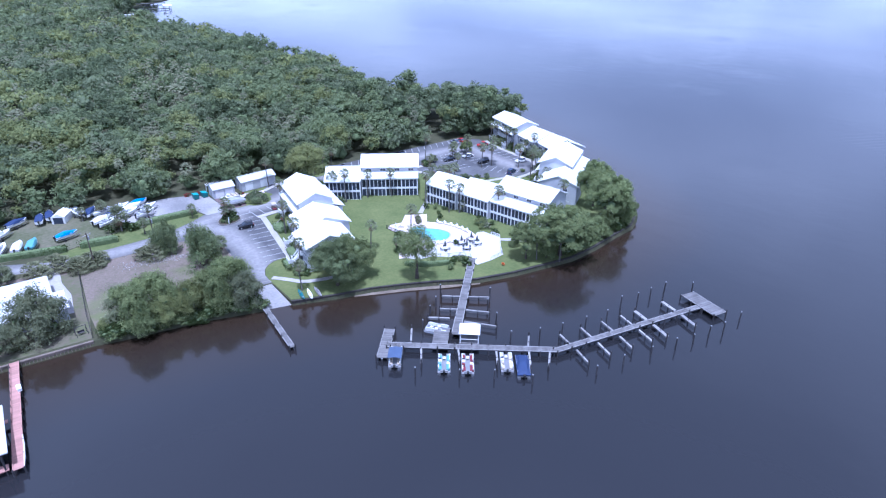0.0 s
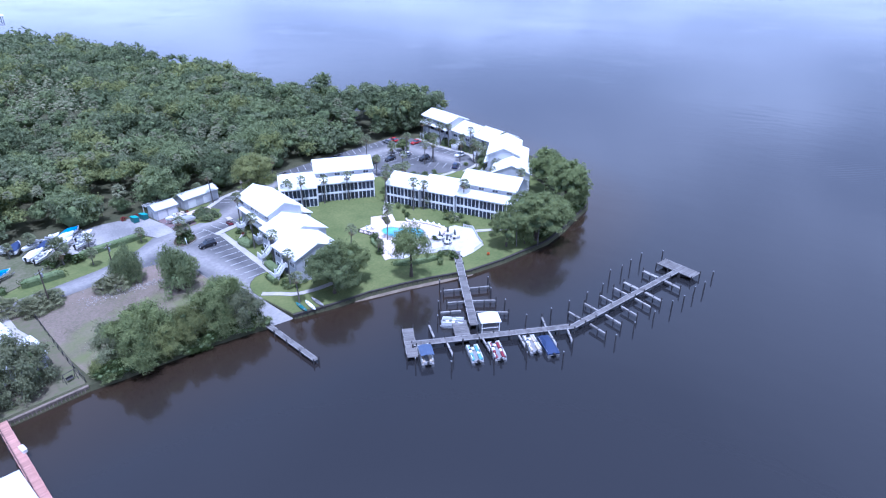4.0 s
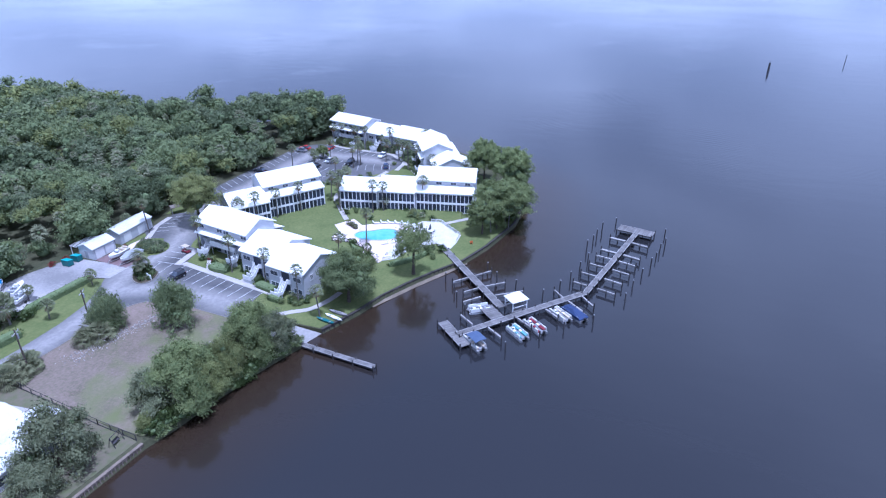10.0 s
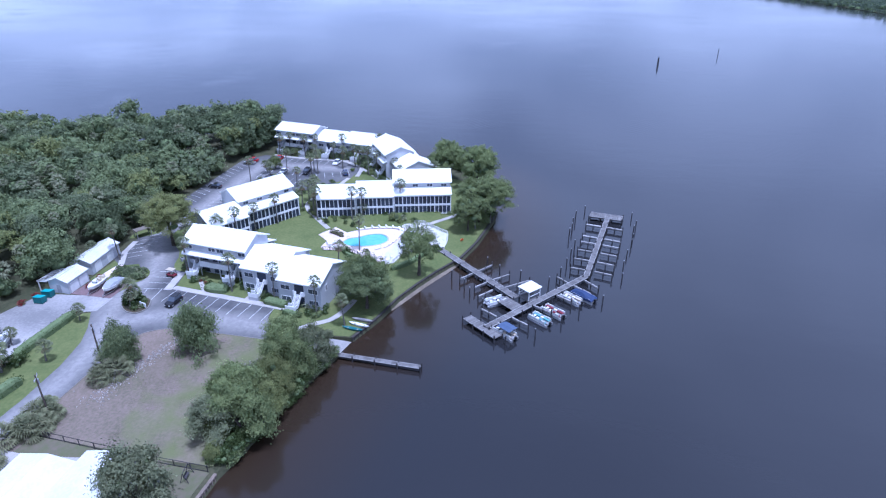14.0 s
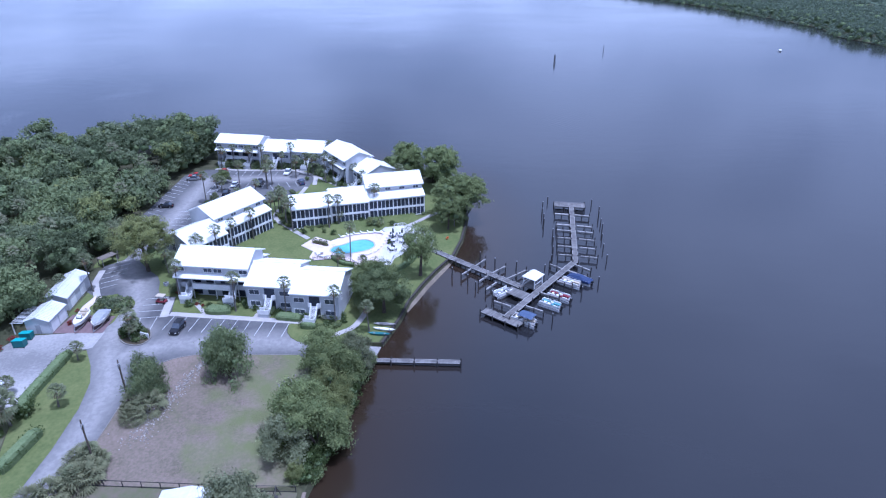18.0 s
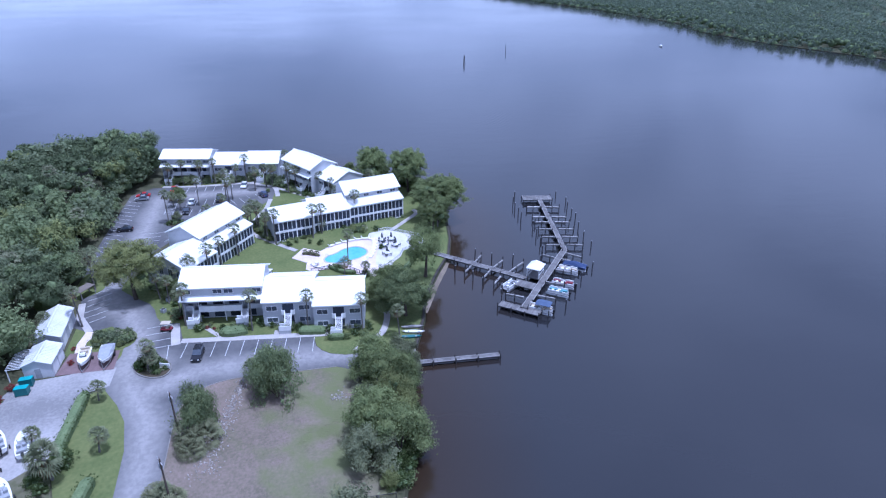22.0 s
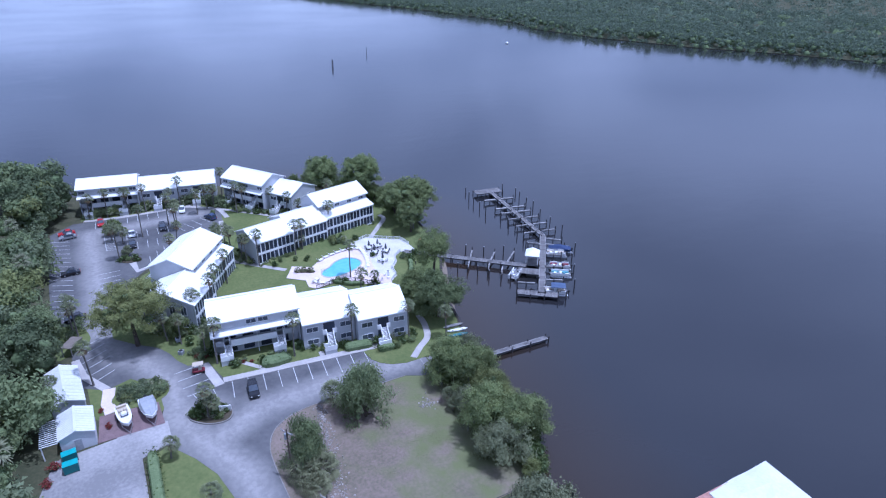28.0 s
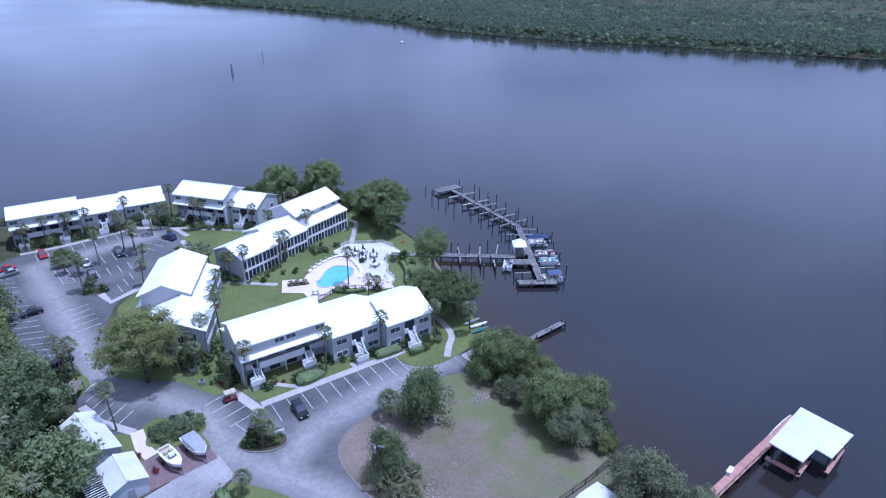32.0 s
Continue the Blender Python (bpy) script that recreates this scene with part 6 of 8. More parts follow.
def woods(name, spots, label, n, size, seed, lumps=1, mix=LEAF_MIX, core=0.52):
    """Joined crowns over darkened inner lumps: spots are rows of x, y, ground, radius, height, palm or not."""
    rng = np.random.default_rng(seed)
    temps = [template(seed + k, n, size) for k in range(8)] + [template(seed + 9, n, size, True)] + [template(seed + 10 + k, int(n * 1.7), size * 0.74) for k in range(5)]
    groups = [([], []) for _ in LEAF_MIX]
    count = [0] * len(LEAF_MIX)
    CV, CF, nc = [], [], 0
    wide = 1.25 * float(np.median([q[3] for q in spots]))
    for x, y, g, r, h, palm in spots:
        v, f, c, rr = temps[8] if palm else temps[rng.integers(9, 14)] if r > wide else temps[rng.integers(0, 8)]
        a = rng.uniform(0, math.tau)
        rot = np.array([[math.cos(a), -math.sin(a), 0], [math.sin(a), math.cos(a), 0], [0, 0, 1]])
        sc = np.array([r, r, r * rng.uniform(0.85, 1.25)])
        w = (v @ rot.T) * sc + (x, y, g + h)
        kind = noise.noise(Vector((x * 0.035, y * 0.035, 3.0))) + rng.normal(0, 0.34)
        i = 4 if palm else 3 if kind > 0.42 else 2 if kind < -0.3 else 1 if kind < -0.04 else 0
        groups[i][0].append(w)
        groups[i][1].append(f + count[i])
        count[i] += len(w)
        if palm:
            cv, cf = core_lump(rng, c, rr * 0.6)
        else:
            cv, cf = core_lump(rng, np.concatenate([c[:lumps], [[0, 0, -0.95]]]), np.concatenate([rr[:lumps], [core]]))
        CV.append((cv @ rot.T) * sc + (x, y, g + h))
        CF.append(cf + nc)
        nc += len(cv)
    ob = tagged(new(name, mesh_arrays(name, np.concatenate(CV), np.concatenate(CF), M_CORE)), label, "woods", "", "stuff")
    for (vs, fs), leaf, nm in zip(groups, mix, ("green_crowns", "grey_crowns", "dark_crowns", "yellow_crowns", "palm_heads")):
        if vs:
            cr = new(nm, mesh_arrays(nm, np.concatenate(vs), np.concatenate(fs), leaf))
            cr.parent = ob
            tagged(cr, kind="stuff")


EDGE_X = [-700, -5, 20, 38, 50, 62, 76, 100, 140, 150, 160, 176]
EDGE_Y = [180, 177, 175, 172.8, 171.2, 169.8, 168.2, 170.4, 170.8, 165.6, 163, 166]
SX = np.array([p.x for p in shore])
SY = np.array([p.y for p in shore])


def in_land(x, y, m):
    inside = False
    pts = [(p.x, p.y) for p in land]
    j = len(pts) - 1
    for i in range(len(pts)):
        if (pts[i][1] > y) != (pts[j][1] > y) and x < (pts[j][0] - pts[i][0]) * (y - pts[i][1]) / (pts[j][1] - pts[i][1]) + pts[i][0]:
            inside = not inside
        j = i
    return inside and np.min((SX - x) ** 2 + (SY - y) ** 2) > m * m


rw = np.random.default_rng(77)
near, mid, far = [], [], []
y = 170.0
while y < 960:
    step = 5.2 if y < 260 else 6.2 if y < 420 else 8.5
    x = -60 - (y - 170) * 0.12 if y < 420 else -80
    while x < 180:
        px_, py_ = x + rw.uniform(-0.42, 0.42) * step, y + rw.uniform(-0.42, 0.42) * step
        x += step
        if py_ < np.interp(px_, EDGE_X, EDGE_Y) or not in_land(px_, py_, 3.0):
            continue
        palm = rw.random() < (0.6 if px_ < 110 and noise.noise(Vector((px_ * 0.022, py_ * 0.022, 7.0))) > 0.12 else 0.1)
        r = step * rw.uniform(0.6, 1.0) * (0.52 if palm else 1)
        big = not palm and rw.random() < 0.28
        r *= rw.uniform(1.4, 2.1) if big else rw.uniform(0.8, 1.1)
        h = (rw.uniform(9.0, 12.5) + (2.4 if big else 0) + 2.2 * noise.noise(Vector((px_ * 0.03, py_ * 0.03, 0.5)))) * (0.85 if py_ < np.interp(px_, EDGE_X, EDGE_Y) + 6 else 1) * (1.0 if px_ < 90 else 1.1 if px_ < 125 or py_ > 230 else 1.28)
        (near if y < 260 else mid if y < 420 else far).append((px_, py_, GZ, r, h, palm))
        if palm:
            if y < 260:
                near.append((px_ + rw.uniform(-1, 1), py_ + rw.uniform(-1, 1), GZ, step * 0.72, h * 0.66, False))
        if not palm and (py_ < np.interp(px_, EDGE_X, EDGE_Y) + 6 or not in_land(px_, py_, 9.0)):
            near.append((px_ + rw.uniform(-1.5, 1.5), py_ - rw.uniform(0, 2.0), GZ, r * 0.8, r * 1.35, False))
            near.append((px_ + rw.uniform(-2.5, 2.5), py_ + rw.uniform(-1, 1.0), GZ, r * 0.8, h * 0.68, False))
    y += step
for x, y, r, h in ((152.6, 167.4, 4.6, 13.0), (158.6, 164.6, 5.0, 14.5), (164.6, 166.8, 5.4, 15.5), (149.0, 172.4, 5.4, 15.0), (156.6, 171.6, 5.8, 16.5), (144.0, 171.0, 4.6, 13.5), (162.0, 176.0, 6.0, 16.5), (139.0, 172.6, 5.0, 13.5)):
    near.append((x, y, GZ, r, h, False))
    near.append((x, y - 1.0, GZ, r * 0.9, h * 0.62, False))
edge_woods = [q for q in near if 25 < q[0] < 96 and q[1] < 196]
woods("woodland_edge", edge_woods, "dense mixed green woodland at the edge of the yards", 1150, 0.073, 110, lumps=4)
woods("woodland_near", [q for q in near if q not in edge_woods], "dense mixed green woodland of oaks and palms", 480, 0.106, 100, lumps=3)
woods("woodland_middle", mid, "dense mixed green woodland running along the shore", 220, 0.128, 200, lumps=2)
woods("woodland_far", far, "distant green woodland on the shore", 105, 0.175, 300)
bank = []
FX, FY = [p[0] for p in reversed(FAR)], [p[1] for p in reversed(FAR)]
d = 2.0
while d < 1150:
    st = 8.5 if d < 45 else 12.5 if d < 160 else 22.0 if d < 450 else 34.0
    x = 20.0
    while x < 1400:
        x2 = x + rw.uniform(-0.35, 0.35) * st
        bank.append((x2, np.interp(x2, FX, FY) - d - rw.uniform(-0.2, 0.3) * st, 0.4, st * rw.uniform(0.62, 0.92), rw.uniform(8, 13) if d > 8 else rw.uniform(5, 8), rw.random() < 0.05))
        x += st
    d += st * 0.9
west = []
for k in range(420):
    x, y = rw.uniform(-330, -64), rw.uniform(116, 330)
    if abs(y - (171 - (x + 90) * 0.27)) > 9 and y > 118:
        west.append((x, y, GZ, rw.uniform(3.5, 6.5), rw.uniform(8, 12), False))
woods("woodland_west", west, "green woodland beyond the house and the boat yard", 85, 0.18, 700)
# every far bank crown takes the leaf colour with painted haze
BANK_MIX = (M_LEAF_HAZY,) * 5
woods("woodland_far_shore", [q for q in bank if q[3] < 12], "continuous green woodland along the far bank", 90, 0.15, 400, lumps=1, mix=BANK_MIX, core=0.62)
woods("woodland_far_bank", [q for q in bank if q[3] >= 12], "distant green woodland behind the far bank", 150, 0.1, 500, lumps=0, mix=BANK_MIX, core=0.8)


def shrubbery(line, width, n, label, seed, lo=0.5, hi=1.25):
    """A loose mass of garden shrubs scattered along a line."""
    rs = random.Random(seed)
    pts = smooth_line(line, 6)
    spots = []
    for _ in range(n):
        k = rs.randrange(len(pts) - 1)
        d = (pts[k + 1] - pts[k])
        q = pts[k] + d * rs.random() + Vector((-d.y, d.x)).normalized() * rs.gauss(0, width / 2.6)
        r = rs.uniform(lo, hi) * rs.uniform(0.8, 1.1)
        spots.append((q.x, q.y, GZ, r, r * rs.uniform(1.15, 1.7), rs.random() < 0.12))
    woods("garden_shrubbery", spots, label, 240, 0.14, seed, lumps=2)


shrubbery([(55.2, 152.8), (57.2, 154.8), (57.0, 158.0)], 2.6, 62, "broad rounded hedge in the bed by the sheds", 600, 1.0, 1.5)
shrubbery([(105.9, 88.4), (102.0, 103.8), (98.6, 113.2), (95.3, 124.0)], 0.7, 70, "low foundation planting below the porches", 617, 0.3, 0.75)
shrubbery([(96.4, 129.6), (88, 135.4), (82.6, 138.6)], 0.7, 26, "low foundation planting below the porches", 618, 0.3, 0.6)
shrubbery([(150.2, 159), (149.4, 152), (148.8, 146)], 1.7, 80, "dense mixed shrubs before the river building", 601, 0.9, 2.0)
shrubbery([(149.2, 144), (149.0, 138), (148.8, 133), (147.8, 129)], 1.9, 90, "dense dark shrubs and palmettos before the river building", 602, 1.0, 2.3)
shrubbery([(146.4, 127), (143, 123.0), (139.6, 120.4)], 2.2, 52, "dense dark shrubs at the corner of the buildings", 603, 1.0, 2.3)
shrubbery([(136.4, 119.8), (132, 116.6), (128.6, 112.6), (124.4, 108.6)], 2.2, 44, "mixed shrubs along the front of the corner building", 604, 0.7, 1.7)
shrubbery([(97.0, 125.6), (101, 127.4), (105, 128.6), (109.8, 129.8)], 1.5, 44, "overgrown shrubs between the two buildings", 605, 0.6, 1.5)
shrubbery([(76.4, 138.2), (72.6, 143.0), (74.0, 147.4), (78.2, 151.0)], 3.4, 44, "overgrown shrubs behind the porch building", 606, 0.6, 1.6)
shrubbery([(64.8, 139.6), (63.0, 143.2), (66.0, 145.0)], 2.2, 22, "mixed shrubs and red-leaved plants at the gable end", 607)
shrubbery([(58.6, 139.8), (57.4, 137.2)], 1.2, 12, "low flowering bed beside the stair", 608, 0.35, 0.7)
shrubbery([(53.8, 122.8), (53.2, 120.8)], 1.2, 9, "large dark shrub beside the walk", 609, 0.8, 1.4)
shrubbery([(52.4, 112.2), (51.0, 108.6), (52.6, 106.0)], 1.6, 20, "palmettos and shrubs at the foot of the building", 610)
shrubbery([(97.4, 118.4), (96.8, 121.0)], 0.9, 7, "low shrubs below the porch", 611, 0.4, 0.9)
shrubbery([(99.6, 104.0), (98.6, 100.6)], 1.6, 12, "tall flowering shrubs below the porch", 612, 0.7, 1.5)
shrubbery([(81.6, 91.6), (83.2, 90.4)], 0.9, 6, "dark round shrubs below the terrace", 613, 0.6, 1.1)
shrubbery([(109.6, 140.4), (112.6, 137.0), (118, 133.0), (122.4, 129.0)], 2.2, 30, "shrubs and young trees beside the car park", 614, 0.5, 1.4)
shrubbery([(45.4, 146.8), (46.6, 144.4)], 2.4, 12, "palmettos and shrubs in the planting island", 615, 0.5, 1.0)
shrubbery([(87, 164.6), (84, 163.8), (80, 166.4)], 2.0, 16, "untrimmed shrubs beside the woods", 616, 0.6, 1.4)

M_REDLEAF = leaf_mat("red_leaved_shrub", (0.26, 0.06, 0.055), (0.14, 0.05, 0.04), 0.25)
k_red = tree_kind(28, 1.2, 1.5, M_REDLEAF, 900, 0.13, 8, 0.0, 0.46, label="low shrub with dark red leaves", category="shrub")
k_red.name = "shrub"
for x, y, q in ((63.0, 144.6, 0.8), (62.2, 143.6, 0.6), (57.4, 137.4, 0.45), (56.8, 136.0, 0.4), (50.6, 160.9, 0.6), (44.2, 168.8, 0.9), (41.6, 169.6, 0.8), (55.0, 161.6, 0.5)):
    plant(k_red, x, y, q, x * 40, group="red shrubs")
drop_kind(k_red)

# ---- pool terrace ----
slab("pool_deck_white", [(97.4, 97.2), (98.2, 94.6), (95.8, 91.6), (93.6, 88.6), (92.6, 86.9), (88.2, 86.4), (84.4, 86.6), (84.0, 88.4), (85.8, 90.4), (84.0, 92.6), (81.2, 93.6), (78.2, 96.2), (74.4, 96.9), (72.4, 99.4), (78.4, 100.4), (81.7, 100.1), (86.8, 98.8), (92.6, 98.3), (95.2, 100.2), (96.8, 99.6)], GZ - 0.2, GZ + 0.12, M_TERRACE, "pale concrete sun terrace beside the pool", "terrace")
POOL = smooth_loop([(85.2, 111.6), (86.3, 109.6), (88.4, 107.3), (89.2, 104.2), (87.5, 102.0), (85.0, 101.6), (82.8, 103.3), (81.4, 106.4), (80.8, 109.6), (81.7, 111.9), (83.4, 112.6)], 4)
DECK = [(91.2, 117.4), (88.4, 113.3), (92.2, 109.2), (94.3, 102.2), (93.8, 97.9), (86.8, 98.6), (81.7, 99.9), (78.0, 100.3), (74.6, 98.6), (71.0, 99.8), (73.2, 103.6), (74.4, 105.6), (76.8, 106.6), (78.4, 111.2), (77.6, 115.8), (79.2, 117.2), (82.6, 116.8), (86.0, 120.4)]
bm = bmesh.new()
outer_v = [bm.verts.new((x, y, GZ + 0.13)) for x, y in DECK]
inner_v = [bm.verts.new((p.x, p.y, GZ + 0.13)) for p in POOL]
e1 = [bm.edges.new((outer_v[i], outer_v[(i + 1) % len(outer_v)])) for i in range(len(outer_v))]
e2 = [bm.edges.new((inner_v[i], inner_v[(i + 1) % len(inner_v)])) for i in range(len(inner_v))]
bmesh.ops.triangle_fill(bm, edges=e1 + e2, use_beauty=True)
low = [bm.verts.new((v.co.x, v.co.y, GZ - 0.2)) for v in outer_v]
for i in range(len(outer_v)):
    j = (i + 1) % len(outer_v)
    bm.faces.new((low[i], low[j], outer_v[j], outer_v[i]))
tagged(finish("pool_deck", bm, M_PINK), "pale coral paving round the swimming pool", "terrace", "", "structure")
pool = thing("swimming_pool", 0, 0, 0, 0, "kidney-shaped swimming pool with bright turquoise water", "pool")
slab("pool_water", POOL, GZ - 0.15, GZ + 0.085, M_POOLW, parent=pool, kind="")
bm = bmesh.new()
for a, b in zip(POOL, POOL[1:] + POOL[:1]):
    beam(bm, (a.x, a.y, GZ + 0.135), (b.x, b.y, GZ + 0.135), 0.36, 0.08)
part("coping", bm, M_CONC, pool, "pale rounded coping")
for k in range(2):
    bm = bmesh.new()
    tube(bm, [(84.6 + 0.5 * k, 112.0, GZ), (84.6 + 0.5 * k, 112.1, GZ + 0.9), (84.5 + 0.5 * k, 111.5, GZ + 0.9), (84.4 + 0.5 * k, 111.2, GZ + 0.1)], [0.03] * 4, 5)
    part("handrail", bm, M_CHROME, pool, "chrome handrail")


def lounger():
    t = thing("sun_lounger", 0, 0, 0, 0, "white slatted sun lounger with a raised back", "lounger", "pool loungers")
    for x, y in ((-0.3, -0.8), (0.3, -0.8), (-0.3, 0.5), (0.3, 0.5)):
        part("leg", boxes((x - 0.03, y - 0.03, 0, x + 0.03, y + 0.03, 0.3)), M_TRIM, t)
    part("seat", soft_box(-0.36, -0.95, 0.3, 0.36, 0.45, 0.38, 0.03), M_TRIM, t)
    bm = soft_box(-0.36, 0, -0.04, 0.36, 0.75, 0.04, 0.03)
    bmesh.ops.transform(bm, matrix=pose(0, 0.42, 0.36, 50), verts=bm.verts)
    part("backrest", bm, M_TRIM, t)
    return t


def table_set():
    """A round table with a furled umbrella and four chairs' worth of space."""
    t = thing("umbrella_table", 0, 0, 0, 0, "round patio table with a furled dark green umbrella", "table", "umbrella tables")
    bm = bmesh.new()
    tube(bm, [(0, 0, 0.68), (0, 0, 0.73)], [0.6, 0.6], 16)
    part("tabletop", bm, M_TRIM, t)
    bm = bmesh.new()
    tube(bm, [(0, 0, 0), (0, 0, 2.7)], [0.03, 0.03], 6)
    part("pole", bm, M_CHROME, t)
    bm = bmesh.new()
    tube(bm, [(0, 0, 1.25), (0, 0, 1.5), (0, 0, 2.2), (0, 0, 2.65)], [0.3, 0.32, 0.2, 0.05], 9)
    part("canopy", bm, M_UMB, t, "furled dark canopy")
    bm = bmesh.new()
    tube(bm, [(0, 0, 0), (0, 0, 0.12)], [0.3, 0.22], 10)
    part("base", bm, M_BLACK, t)
    return t


def chair(material, label):
    t = thing("patio_chair", 0, 0, 0, 0, label, "chair", "patio chairs")
    for x in (-0.24, 0.24):
        for y in (-0.24, 0.24):
            part("leg", boxes((x - 0.02, y - 0.02, 0, x + 0.02, y + 0.02, 0.42)), material, t)
    part("seat", soft_box(-0.27, -0.27, 0.42, 0.27, 0.27, 0.47, 0.02), material, t)
    part("backrest", soft_box(-0.27, 0.24, 0.47, 0.27, 0.29, 0.92, 0.02), material, t)
    return t


M_UMB = mat("dark_green_canvas", (0.095, 0.105, 0.11), (0.06, 0.068, 0.072), rough=0.85)
k_l, k_t = lounger(), table_set()
k_c, k_w = chair(M_UMB, "dark metal patio chair on the terrace"), chair(M_TRIM, "white patio chair on the pool deck")
DZ = GZ + 0.13
for x, y, a in ((90.6, 110.4, 120), (91.6, 108.6, 110), (92.3, 106.8, 100), (92.8, 105.0, 95), (93.1, 103.2, 90), (93.2, 101.4, 85), (92.4, 99.6, 60), (90.6, 99.0, 20), (88.8, 99.2, 10), (87.0, 99.5, 5), (85.4, 99.9, 0), (83.8, 100.4, -8), (82.4, 101.0, -15), (80.6, 102.6, -50), (80.0, 115.0, 200), (81.2, 114.4, 190), (78.8, 113.6, 230)):
    copy_thing(k_l, pose(x, y, DZ, 0, 0, a - 90))
for x, y in ((86.9, 94.0), (90.7, 97.0), (90.6, 94.6), (87.5, 96.9), (82.5, 96.9)):
    copy_thing(k_t, pose(x, y, DZ))
    for k in range(4):
        a = k * 90 + 30 + x * 7
        copy_thing(k_c, pose(x + 0.95 * math.cos(radians(a)), y + 0.95 * math.sin(radians(a)), DZ, 0, 0, a - 90))
for x, y, a in ((79.4, 114.8, 0), (80.4, 115.8, 90), (78.2, 112.4, 200), (76.4, 98.2, 30), (75.6, 99.6, 140), (74.0, 99.4, 250), (73.8, 101.2, 80), (79.0, 108.6, 90)):
    copy_thing(k_w, pose(x, y, DZ, 0, 0, a))
slab("planter", smooth_loop([(86.0, 113.4), (87.6, 114.6), (88.6, 117.0), (87.6, 117.8), (86.4, 115.8), (85.4, 114.0)], 3), GZ, DZ + 0.15, M_MULCH, "small raised planting bed in the pool deck", "bed")
for x, y in ((86.2, 114.2), (87.2, 115.6), (87.8, 117.0)):
    plant(P_SAGO, x, y, 0.55, x * 50, z=DZ + 0.1)


def fence(name, pts, h, label, material, post=1.6, rails=(0.15, 0.95), pickets=0.0, z=GZ):
    """Posts and rails along a line, with pickets where they are set."""
    t = thing(name, pts[0][0], pts[0][1], z, 0, label, "fence")
    o = Vector(pts[0])
    for a, b in zip(pts, pts[1:]):
        a, b = Vector(a) - o, Vector(b) - o
        n = max(1, round((b - a).length / post))
        for k in range(n + 1):
            p = a + (b - a) * k / n
            part("post", boxes((p.x - 0.05, p.y - 0.05, -0.1, p.x + 0.05, p.y + 0.05, h)), material, t)
        for f in rails:
            bm = bmesh.new()
            beam(bm, (a.x, a.y, h * f), (b.x, b.y, h * f), 0.05, 0.09)
            part("rail", bm, material, t)
        if pickets:
            bm = bmesh.new()
            m = int((b - a).length / pickets)
            for k in range(m):
                p = a + (b - a) * (k + 0.5) / m
                box(bm, p.x - 0.025, p.y - 0.025, h * 0.15, p.x + 0.025, p.y + 0.025, h * 0.95)
            tagged(part("picket", bm, material, t), kind="stuff")
    return t


fence("terrace_fence", [(97.2, 97.0), (98.0, 94.6), (95.6, 91.7), (93.4, 88.7), (92.4, 87.1), (88.4, 86.6)], 1.0, "white picket railing round the sun terrace", M_TRIM, pickets=0.22)
fence("pool_fence", [(77.4, 116.0), (78.2, 111.0), (76.6, 106.8), (73.0, 103.8)], 1.1, "dark metal railing along the pool deck", M_PILE, pickets=0.25)
fence("pool_fence", [(72.6, 99.2), (74.5, 97.1), (78.3, 96.4), (81.3, 93.8), (83.9, 92.8), (85.5, 90.6)], 1.0, "white railing below the terrace", M_TRIM, pickets=0.25)
for k in (k_l, k_t, k_c, k_w):
    drop_kind(k)

# ---- boats and vehicles ----
def loft(secs, caps=True):
    """A skin over cross sections with equal numbers of points."""
    bm = bmesh.new()
    rings = [[bm.verts.new(p) for p in s] for s in secs]
    n = len(rings[0])
    for r, s in zip(rings, rings[1:]):
        for k in range(n):
            bm.faces.new((r[k], r[(k + 1) % n], s[(k + 1) % n], s[k]))
    if caps:
        bm.faces.new(rings[0][::-1])
        bm.faces.new(rings[-1])
    return bm


def hull(ln, w, h, material_bottom=None):
    """A planing hull: bow towards +x."""
    secs = []
    for f, ww, keel, sheer in ((0, 0.92, 0.0, 0.85), (0.3, 1.0, 0.0, 0.87), (0.6, 0.95, 0.03, 0.93), (0.82, 0.66, 0.16, 1.02), (0.94, 0.3, 0.38, 1.1), (1.0, 0.03, 0.75, 1.15)):
        x, b = ln * (f - 0.5), w / 2 * ww
        secs.append([(x, 0, h * keel), (x, b * 0.85, h * (keel + 0.25)), (x, b, h * sheer), (x, b * 0.8, h * sheer), (x, 0, h * (sheer - 0.05)), (x, -b * 0.8, h * sheer), (x, -b, h * sheer), (x, -b * 0.85, h * (keel + 0.25))])
    return loft(secs)


def outboard(parent, x, z):
    m = part("outboard_motor", soft_box(x - 0.45, -0.2, z + 0.25, x + 0.1, 0.2, z + 0.75, 0.08), M_BLACK, parent, "black outboard motor")
    part("motor_leg", boxes((x - 0.3, -0.08, z - 0.6, x - 0.05, 0.08, z + 0.25)), M_BLACK, m)


